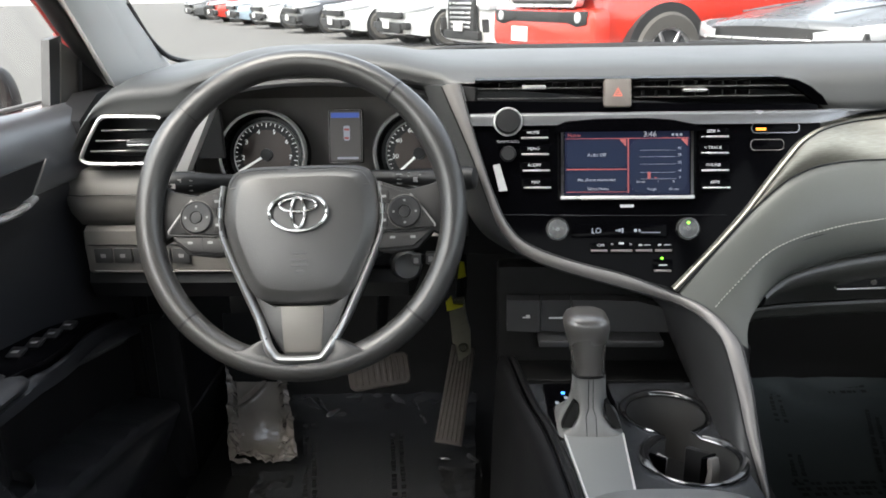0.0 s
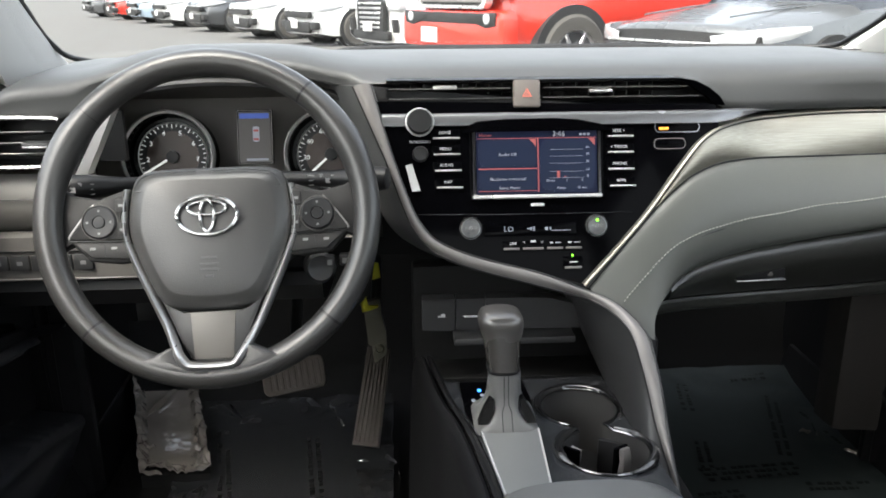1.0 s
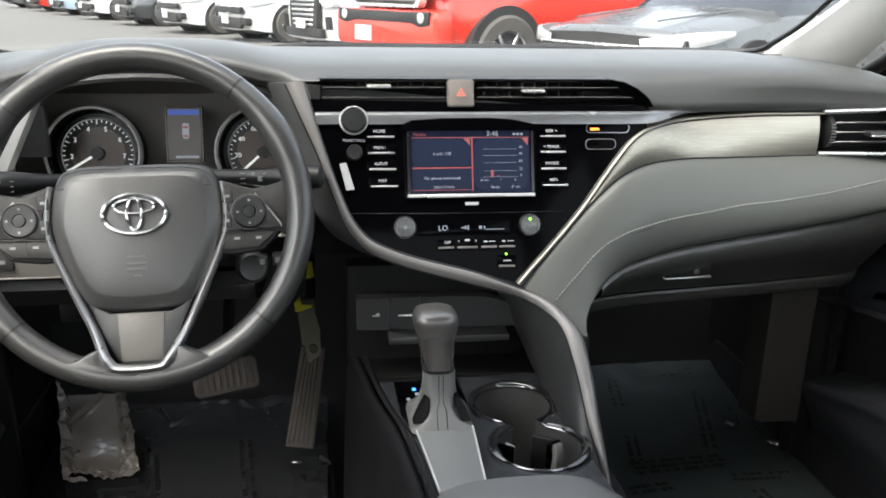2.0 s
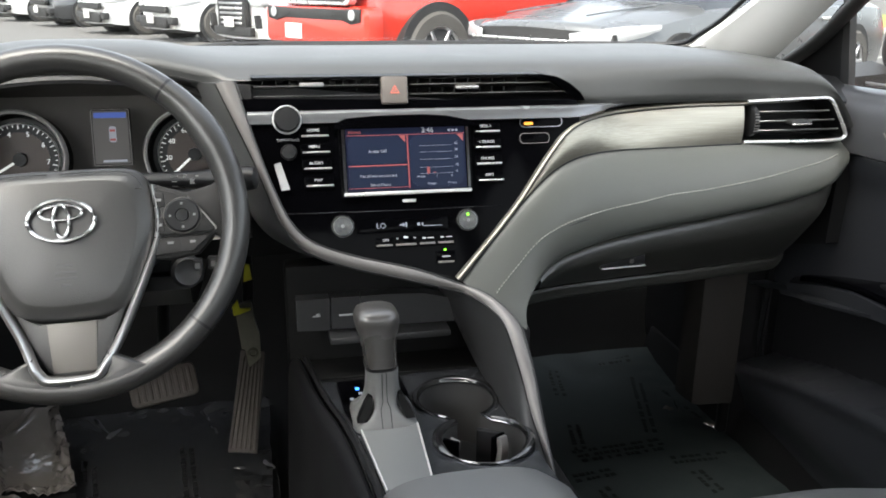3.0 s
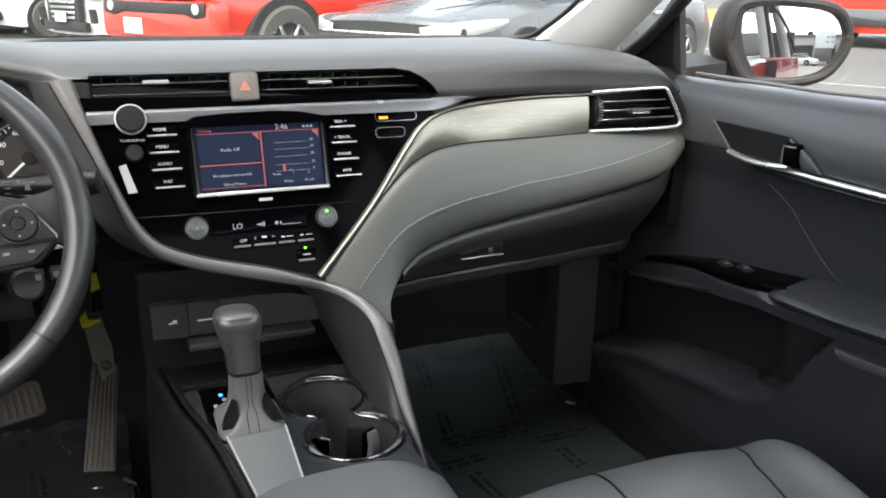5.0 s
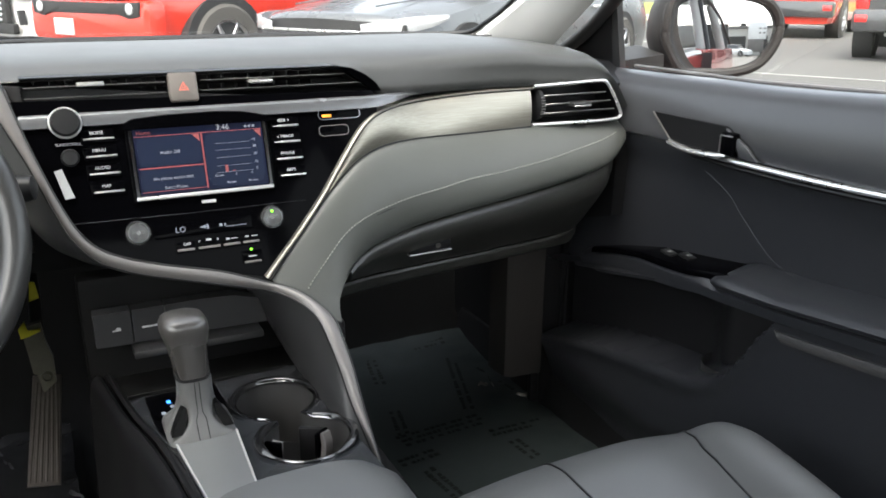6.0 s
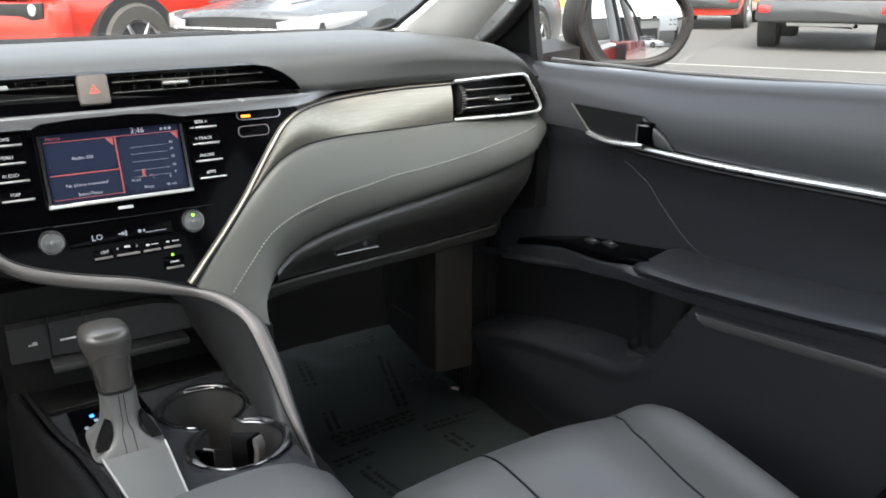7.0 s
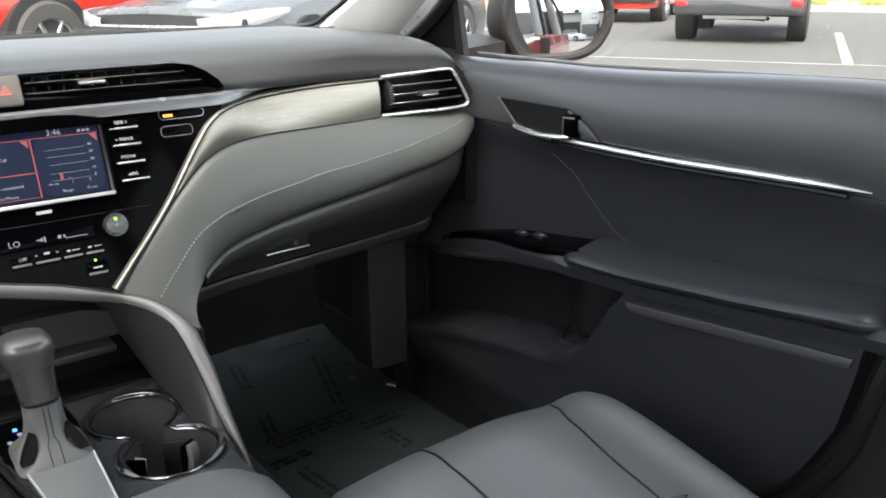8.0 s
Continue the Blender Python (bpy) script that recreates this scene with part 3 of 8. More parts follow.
def screen_unit():
    cx, cz, w, h = 0.0175, 0.6155, 0.150, 0.0775
    m = on_stack(cx, cz)
    unit = part("display", slab(on_stack(cx, cz, 0.0), outline_round(w + 0.016, h + 0.016, 0.004), 0.003, 0.001), PIANO, dash, "touch screen showing a dark blue menu")
    part("bezel", ring_band(on_stack(cx, cz, 0.003), outline_round(w + 0.009, h + 0.009, 0.003), outline_round(w + 0.002, h + 0.002, 0.0012), 0.0022), SMOKED, unit, "thin silver bezel")
    part("bezel", box((0, 0, 0), (w + 0.011, 0.0045, 0.004), 0.001, 1, m @ Matrix.Translation((0, -h / 2 - 0.0035, 0.0042))), CHROME, unit, "bright lower bezel edge")
    part("panel", slab(on_stack(cx, cz, 0.0031), outline_round(w, h, 0.001), 0.0006), BLUE, unit, smooth=0)

    def bar(x, y, bw, bh, mat, up=0.0039, name="screen_mark"):
        part(name, slab(m @ Matrix.Translation((x, y, up)), outline_round(bw, bh, min(bw, bh) * 0.2, 2), 0.0002), mat, unit, smooth=0)

    bar(-0.0365, 0.0115, 0.072, 0.034, BLUE2, 0.0038, "tile")
    bar(-0.0365, -0.0215, 0.072, 0.026, BLUE2, 0.0038, "tile")
    bar(0.038, -0.0035, 0.069, 0.066, BLUE2, 0.0038, "tile")
    bar(0.0, 0.0295, 0.148, 0.0007, CORAL)
    bar(0.0015, -0.0035, 0.0016, 0.066, CORAL)
    bar(-0.0365, -0.0078, 0.073, 0.0014, CORAL)
    bar(-0.0365, -0.0352, 0.073, 0.0007, CORAL)
    for x in (-0.0045, 0.069):
        tri = [Vector((0.0035, 0.004, 0)), Vector((-0.0045, 0.004, 0)), Vector((0.0035, -0.005, 0))]
        part("screen_mark", slab(m @ Matrix.Translation((x, 0.0245, 0.004)), tri, 0.0002), CORAL, unit, smooth=0)
    T = lambda s, x, y, size, mat: words(s, m @ Matrix.Translation((x, y, 0.0042)), size, mat, unit, "screen_text", 0.0001)
    T("Home", -0.0635, 0.0335, 0.0062, CORAL)
    T("3:46", 0.0275, 0.0340, 0.0092, LIT)
    T("Audio Off", -0.0365, 0.0095, 0.0056, LITDIM)
    T("No phone connected", -0.0365, -0.0205, 0.0052, LITDIM)
    T("Select Phone", -0.0345, -0.0315, 0.0050, LITDIM)
    T("Range", 0.030, -0.0322, 0.0046, LITDIM)
    T("45 min", 0.056, -0.0322, 0.0042, LITDIM)
    for k, (s, y) in enumerate((("40", 0.017), ("30", 0.009), ("20", 0.0), ("10", -0.010), ("0", -0.018))):
        T(s, 0.063, y, 0.0045, LITDIM)
        if k < 4:
            bar(0.037, y - 0.002, 0.042, 0.0003, LITDIM)
    bar(0.0265, -0.0155, 0.0034, 0.0085, CORAL)
    bar(0.0345, -0.0185, 0.003, 0.0012, CORAL)
    bar(0.037, -0.0197, 0.043, 0.0003, LITDIM)
    T("30 min", 0.0165, -0.0232, 0.0040, LITDIM)
    T("1", 0.037, -0.0232, 0.0042, LITDIM)
    T("0", 0.056, -0.0232, 0.0042, LITDIM)
    for i in range(3):
        bar(0.055 + 0.0048 * i, 0.0335, 0.0032, 0.0028, LITDIM)
    part("maker_mark", box((0, 0, 0), (0.0165, 0.0036, 0.0006), 0.0002, 1, on_stack(0.018, 0.5655, 0.0006)), WHITE, dash, smooth=0)


screen_unit()


def knob(x, z, r, h, ring, name, mat, label=""):
    m = on_stack(x, z, 0.004 if ring else 0.0)
    k = part(name, turned(m, [(r * 0.98, -0.003), (r * 0.98, 0.0), (r, h * 0.3), (r * 0.97, h * 0.8), (r * 0.88, h), (r * 0.5, h * 1.03), (0.0001, h * 1.03)], 36), mat, dash, label)
    if ring:
        part("ring", turned(m, [(r * 1.02, 0), (r * 1.11, 0.0), (r * 1.13, 0.004), (r * 1.02, 0.0065)], 40, cap=False), RINGS, k, "chrome ring")
    for i in range(28):
        a = 2 * math.pi * i / 28
        part("ridge", box((0, 0, 0), (0.0009, 0.0012, h * 0.55), 0, 1, m @ Matrix.Rotation(a, 4, "Z") @ Matrix.Translation((r * 0.985, 0, h * 0.5))), mat, k, smooth=0)
    return k


def fascia_controls():
    knob(-0.1262, 0.664, 0.0155, 0.014, True, "volume_knob", BLACK, "black volume knob in a chrome ring")
    knob(-0.126, 0.627, 0.0095, 0.011, False, "tuning_knob", BLACK, "small black tuning knob")
    words("TUNE/SCROLL", on_stack(-0.126, 0.6415, 0.0006), 0.0042, PRINT, dash)
    left = (("HOME", -0.0945, 0.6455), ("MENU", -0.094, 0.6265), ("AUDIO", -0.093, 0.6075), ("MAP", -0.0915, 0.5875))
    right = (("SEEK >", 0.122, 0.645), ("< TRACK", 0.122, 0.626), ("PHONE", 0.1225, 0.606), ("APPS", 0.124, 0.586))
    for s, x, z in left + right:
        b = part("button", slab(on_stack(x, z + 0.0028, 0.0), outline_round(0.036, 0.0145, 0.0015, 3), 0.002, 0.0006), PIANO, dash)
        part("bar", box((0, 0, 0), (0.033, 0.0022, 0.0016), 0.0005, 1, on_stack(x + 0.001, z, 0.0024)), CHROME, b, "bright metal bar")
        words(s, on_stack(x - 0.001, z + 0.0062, 0.0022), 0.0052, PRINT, b)
    for x in (-0.067, 0.089):
        k = knob(x, 0.539, 0.0135, 0.013, False, "temperature_knob", KNOBMETAL, "ridged dark chrome temperature knob")
        part("cap", turned(on_stack(x, 0.539, 0.0130), [(0.0112, 0.0), (0.0110, 0.0014), (0.0102, 0.0016), (0.0098, 0.0010), (0.005, 0.0005), (0.0001, 0.0003)], 32), KNOBCAP, k, "brushed dark metal cap")
        words("AUTO", on_stack(x, 0.539, 0.0142), 0.0052, DIMPRINT, k)
    part("lamp", turned(on_stack(0.0885, 0.5455, 0.0140), [(0.0018, 0), (0.0018, 0.0008), (0.0001, 0.001)], 12), GREEN, dash, "green lamp")
    m = slab(on_stack(0.008, 0.5365, 0.0), outline_round(0.115, 0.0165, 0.002), 0.0012, 0.0004)
    disp = part("climate_display", m, PIANO, dash, "dark climate display")
    words("LO", on_stack(-0.019, 0.5365, 0.0014), 0.0095, LITDIM, disp)
    for x, w, h in ((0.0075, 0.007, 0.0014), (0.0125, 0.0018, 0.006), (0.009, 0.002, 0.004), (0.028, 0.0035, 0.0035), (0.033, 0.002, 0.003)):
        part("segment", box((0, 0, 0), (w, h, 0.0003), 0, 1, on_stack(x, 0.537, 0.0014)), LITDIM, disp, smooth=0)
    part("segment", box((0, 0, 0), (0.024, 0.0008, 0.0003), 0, 1, on_stack(0.046, 0.5345, 0.0014)), LITDIM, disp, smooth=0)
    groove = [Vector((x, stack_y(z) - 0.0002, z)) for x, z in ((-0.133, 0.5565), (-0.067, 0.5555), (0.02, 0.5545), (0.137, 0.5545))]
    part("groove", tube(spline(groove, 20), 0.0006, 5), SMOKED, dash)
    for x, w in ((-0.016, 0.020), (0.011, 0.026), (0.038, 0.020), (0.0615, 0.020)):
        b = part("button", slab(on_stack(x, 0.5165, 0.0), outline_round(w + 0.002, 0.013, 0.001, 3), 0.0018, 0.0005), PIANO, dash)
        part("bar", box((0, 0, 0), (w, 0.0028, 0.0016), 0.0006, 1, on_stack(x, 0.5135, 0.002)), TRIMGREY, b)
    words("OFF", on_stack(-0.014, 0.5195, 0.002), 0.0050, PRINT, dash)
    words("<", on_stack(0.0, 0.521, 0.002), 0.0055, PRINT, dash)
    words(">", on_stack(0.022, 0.521, 0.002), 0.0055, PRINT, dash)
    for x, z, w, h in ((0.011, 0.522, 0.006, 0.0024), (0.034, 0.520, 0.004, 0.002), (0.042, 0.520, 0.008, 0.001), (0.057, 0.520, 0.004, 0.002), (0.066, 0.520, 0.008, 0.001), (0.061, 0.4965, 0.010, 0.0016)):
        part("symbol", box((0, 0, 0), (w, h, 0.0004), 0.0001, 1, on_stack(x, z, 0.002)), PRINT, dash, smooth=0)
    b = part("button", slab(on_stack(0.0605, 0.496, 0.0), outline_round(0.025, 0.015, 0.001, 3), 0.0018, 0.0005), PIANO, dash)
    part("bar", box((0, 0, 0), (0.021, 0.0028, 0.0016), 0.0006, 1, on_stack(0.0605, 0.490, 0.002)), TRIMGREY, b)
    part("lamp", turned(on_stack(0.060, 0.5045, 0.001), [(0.0015, 0), (0.0015, 0.0008), (0.0001, 0.001)], 12), GREEN, dash, "green lamp")
    o = part("indicator_slot", slab(on_stack(0.195, 0.6545, 0.0), outline_round(0.057, 0.0125, 0.006), 0.0015, 0.0005), PIANO, dash, "oblong airbag indicator with amber light")
    part("rim", ring_band(on_stack(0.195, 0.6545, 0.001), outline_round(0.058, 0.0135, 0.0065), outline_round(0.055, 0.0105, 0.005), 0.001), SMOKED, o)
    part("lamp", box((0, 0, 0), (0.012, 0.0035, 0.0005), 0.0002, 1, on_stack(0.178, 0.653, 0.0018)), AMBER, o, "amber lamp")
    o = part("blank_slot", slab(on_stack(0.1855, 0.635, 0.0), outline_round(0.039, 0.0125, 0.005), 0.0015, 0.0005), PIANO, dash)
    part("rim", ring_band(on_stack(0.1855, 0.635, 0.001), outline_round(0.040, 0.0135, 0.0055), outline_round(0.0385, 0.012, 0.005), 0.0008), TRIMGREY, o)


fascia_controls()


def end_vent(side):
    """The air vent at an end of the dashboard: a slanted chrome frame, slats and a tab."""
    s = side
    v = part("end_vent", loft([[Vector((s * x, y, z)) for x, z in ((0.51, 0.606), (0.690, 0.606), (0.66, 0.672), (0.51, 0.672))] for y in (0.995, 1.005)]), BLACK, dash, "air vent in a bright chrome frame", smooth=0)
    yf = lambda x: 0.945
    out = [(0.5173, 0.611), (0.5754, 0.61), (0.6334, 0.6091), (0.6721, 0.61), (0.6823, 0.6139), (0.6833, 0.6197), (0.6721, 0.64), (0.6566, 0.6632), (0.6499, 0.6695), (0.6402, 0.6715), (0.585, 0.6705), (0.5173, 0.6686)]
    x_in = 0.517 if s > 0 else 0.572
    o = [Vector((s * max(x, x_in), yf(x), z)) for x, z in out]
    c = Vector((s * 0.60, yf(0.6), 0.640))
    path = spline(o, 60)
    part("frame", tube(path, 0.0027, 8, up=(0, 1, 0)), CHROME, v, "bright chrome frame")
    wall = [[p + (c - p) * 0.03 + Vector((0, d, 0)) for d in (0.0, 0.055)] for p in path]
    part("throat", loft(wall, False, False), BLACK, v)
    for k, z in enumerate((0.6235, 0.637, 0.6505)):
        xb = lerp(0.672, 0.653, k / 2)
        part("slat", box((s * (x_in + 0.019 + xb) / 2, yf(0.62) + 0.014, z), (xb - x_in - 0.019, 0.026, 0.0028), 0.0011, 2, Matrix.Rotation(radians(-12), 4, "X")), BLACK, v)
        part("slat_edge", box((s * (x_in + 0.019 + xb) / 2, yf(0.62) + 0.0008, z + 0.003), (xb - x_in - 0.021, 0.0016, 0.0018), 0.0004, 1), SATIN, v)
    part("tab", box((s * 0.600, yf(0.62) - 0.003, 0.6385), (0.033, 0.02, 0.0065), 0.002, 2), DARK, v, "vent adjuster tab")
    part("tab_edge", box((s * 0.600, yf(0.62) - 0.0132, 0.6365), (0.03, 0.0012, 0.0022), 0.0004, 1), CHROME, v)
    if s < 0:
        return
    part("thumbwheel", turned(Matrix.Translation((s * 0.529, 0.957, 0.640)) @ Matrix.Rotation(radians(90), 4, "Y"), [(0.0225, -0.004), (0.024, -0.003), (0.024, 0.003), (0.0225, 0.004)], 40), BLACK, v)
    for i in range(7):
        a = radians(180 + 60 + 10 * i)
        part("notch", box((s * 0.529, 0.957 + 0.0242 * math.sin(a), 0.640 + 0.0242 * math.cos(a)), (0.007, 0.0012, 0.0016)), SATIN, v, smooth=0)


end_vent(1)
end_vent(-1)


def driver_side():
    # end cap and shelf under the driver's vent
    rows = []
    for i in range(21):
        t = i / 20
        x = lerp(-0.735, -0.555, t)
        r = 1 - 0.9 * max(0, 1 - t / 0.16) ** 2
        zt, zb = 0.598, 0.598 - 0.078 * r
        rows.append([Vector((x, y, z)) for y, z in ((1.0, zt), (0.968 + 0.02 * (1 - r), zt - 0.002), (0.955 + 0.03 * (1 - r), lerp(zt, zb, 0.25)), (0.950 + 0.03 * (1 - r), lerp(zt, zb, 0.55)), (0.956 + 0.03 * (1 - r), lerp(zt, zb, 0.85)), (0.968 + 0.02 * (1 - r), zb), (1.02, zb - 0.004))])
    part("roll_panel", loft(rows), GREY, dash, "warm grey rolled panel under the vent")
    part("panel_line", tube([(-0.72, 0.957, 0.5655), (-0.70, 0.9495, 0.5655), (-0.555, 0.9485, 0.5675)], 0.0008, 6), BLACK, dash)
    # switch panel beside the column
    prof = ((1.02, 0.520), (0.962, 0.520), (0.953, 0.515), (0.950, 0.49), (0.953, 0.458), (0.962, 0.452), (1.02, 0.452))
    part("switch_panel", loft([[Vector((x, y, z)) for y, z in prof] for x in (-0.700, -0.692, -0.50, -0.42)]), GREY, dash, "warm grey switch panel")
    for x in (-0.675, -0.648, -0.621, -0.594, -0.567):
        b = part("switch", box((x, 0.951, 0.4815), (0.0245, 0.008, 0.021), 0.0015, 2), DARK, dash)
        part("symbol", box((x, 0.9467, 0.4815), (0.007, 0.0006, 0.005)), DIMPRINT, b, smooth=0)
    part("chrome_line", box((-0.575, 0.949, 0.459), (0.23, 0.003, 0.0018), 0.0005, 1), TRIMGREY, dash)
    part("panel_gap", box((-0.575, 0.9500, 0.4965), (0.24, 0.003, 0.0014)), BLACK, dash, smooth=0)
    # knee panel, dark, under all
    prof = ((1.1, 0.455), (0.975, 0.452), (0.968, 0.435), (0.98, 0.41), (1.04, 0.388), (1.15, 0.372), (1.3, 0.362))
    part("knee_panel", sheet([[Vector((x, y, z)) for y, z in prof] for x in (-0.71, -0.4, -0.26)], (0, 0.02, 0.02)), BLACK, dash)


driver_side()


BINNACLE = material("warm_grey_vinyl", (0.165, 0.155, 0.148), 0.55, grain=0.3, scale=900)
DIALRING = material("polished_ring", (0.80, 0.80, 0.79), 0.2, 0.45)
DIALFACE = material("brown_dial_face", (0.06, 0.04, 0.034), 0.4)


def gauge_pod():
    """The instrument pod: a smooth cavity under the hood, two dials and a display between them."""
    cav = thing("gauge_cluster", (-0.36, 1.08, 0.55), "instrument cluster with two white-on-black dials", "instrument cluster")
    rows = []
    for i in range(31):
        t = i / 30
        x = lerp(-0.588, -0.176, t)
        e = 4 * t * (1 - t)
        zt = 0.690 + 0.022 * min(1, e * 1.8) ** 0.7
        rows.append([Vector((x, y, z)) for y, z in ((0.944, 0.7035 + hood_lift(x)), (1.0, lerp(zt, 0.7 + hood_lift(x), 0.5) - 0.002), (1.065, lerp(zt, 0.676, 0.6)), (1.096, 0.674), (1.108, 0.60), (1.092, 0.545), (1.0, 0.515), (0.955, 0.505))])
    part("surround", sheet(rows, (0, 0.02, 0.0)), BINNACLE, cav, "warm grey surround")
    lip = spline([(-0.562, 0.97, 0.56), (-0.560, 0.965, 0.64), (-0.535, 0.96, 0.685), (-0.46, 0.955, 0.705), (-0.375, 0.95, 0.712), (-0.29, 0.955, 0.705), (-0.215, 0.96, 0.685), (-0.196, 0.965, 0.64)], 40)
    part("lip", tube(lip, 0.006, 8), DARK, cav)
    for s in (-1, 1):
        if s < 0:
            blade = [Vector(p) for p in [(-0.556, 0.932, 0.601), (-0.541, 0.932, 0.601), (-0.497, 0.932, 0.688), (-0.508, 0.932, 0.682)]]
            part("silver_blade", loft([blade, [p + Vector((0.004, 0.012, 0)) for p in blade]]), CHROME, cav, "silver blade beside the dials")
        else:
            part("side_wall", plain_box((-0.190, 0.948, 0.51), (-0.178, 1.08, 0.712), 0.003), GREY, cav)
    for cx, nums, needle, lab in ((-0.4725, "12345678", 211, "rev counter"), (-0.2505, "0 20 40 60 80 100 120 140", 222, "speedometer")):
        m = frame_at((cx + 0.003, 1.056, 0.5985), (0, -1, 0.22)) @ Matrix.Scale(1.05, 4)
        mf = m @ Matrix.Translation((0, 0, -0.017)) @ Matrix.Scale(1.015, 4)
        d = part("dial", turned(mf, [(0.052, 0.0), (0.052, 0.004), (0.0001, 0.004)], 48), BLACK, cav, lab + " with white figures")
        part("ring", turned(m, [(0.0555, 0.013), (0.0565, 0.0165), (0.0585, 0.0185), (0.0608, 0.016), (0.0612, 0.008)], 56, cap=False), DIALRING, d, "bright chrome ring")
        part("wall", turned(m, [(0.0515, -0.018), (0.0555, 0.0145), (0.0600, 0.0145), (0.0605, -0.020)], 56, cap=False), PIANO, d)
        part("face", turned(mf, [(0.034, 0.0041), (0.034, 0.0052), (0.0001, 0.0052)], 40), DIALFACE, d)
        part("bezel", turned(mf, [(0.0445, 0.0042), (0.0452, 0.006), (0.046, 0.0042)], 48, cap=False), WHITE, d)
        ticks = 33
        for i in range(ticks):
            a = radians(225 - 270 * i / (ticks - 1))
            ln = 0.006 if i % 4 == 0 else 0.0032
            part("tick", box((0, 0, 0), (ln, 0.0009, 0.0005), 0, 1, mf @ Matrix.Rotation(a, 4, "Z") @ Matrix.Translation((0.0435 - ln / 2, 0, 0.0052))), DIALPRINT, d, smooth=0)
        lst = nums.split() if " " in nums else list(nums)
        for i, s in enumerate(lst):
            a = radians(225 - 270 * i / (len(lst) - 1))
            words(s, mf @ Matrix.Translation((0.0325 * math.cos(a), 0.0325 * math.sin(a), 0.0056)), 0.0088, DIALPRINT, d, "figure")
        part("hub", turned(mf, [(0.0085, 0.005), (0.008, 0.010), (0.0001, 0.0105)], 24), BLACK, d)
        a = radians(needle)
        part("needle", box((0, 0, 0), (0.050, 0.0030, 0.0012), 0.0003, 1, mf @ Matrix.Rotation(a, 4, "Z") @ Matrix.Translation((0.019, 0, 0.0092))), DIALPRINT, d, "white needle")
    m = frame_at((-0.3500, 1.054, 0.6245), (0, -1, 0.2))
    d = part("trip_display", slab(m, outline_round(0.050, 0.076, 0.003), 0.006, 0.001), PIANO, cav, "small dark display between the dials")
    part("panel", slab(m @ Matrix.Translation((0, 0, 0.0061)), outline_round(0.044, 0.070, 0.002), 0.0004), glow("dim_panel", (0.055, 0.052, 0.052), 0.16), d, smooth=0)
    part("border", ring_band(m @ Matrix.Translation((0, 0, 0.0062)), outline_round(0.0485, 0.0745, 0.0025), outline_round(0.0465, 0.0725, 0.002), 0.0006), TRIMGREY, d, smooth=0)
    part("band", box((0, 0, 0), (0.040, 0.007, 0.0004), 0, 1, m @ Matrix.Translation((0, 0.029, 0.0067))), glow("dim_blue", (0.04, 0.07, 0.25), 0.2), d, smooth=0)
    part("car_symbol", slab(m @ Matrix.Translation((0.002, 0.004, 0.0066)), outline_round(0.009, 0.021, 0.003), 0.0004), LITDIM, d, smooth=0)
    for y in (-0.003, 0.009):
        part("symbol", box((0, 0, 0), (0.007, 0.003, 0.0004), 0, 1, m @ Matrix.Translation((0.002, y, 0.0071))), CORAL, d, smooth=0)
    part("lettering_bar", box((0, 0, 0), (0.03, 0.003, 0.0004), 0, 1, m @ Matrix.Translation((0.003, -0.031, 0.0066))), LITDIM, d, smooth=0)
    part("sensor", turned(frame_at((-0.434, 0.988, 0.7085), (0, -0.6, -0.8)), [(0.009, 0), (0.008, 0.003), (0.0001, 0.003)], 20), BLACK, cav)


gauge_pod()


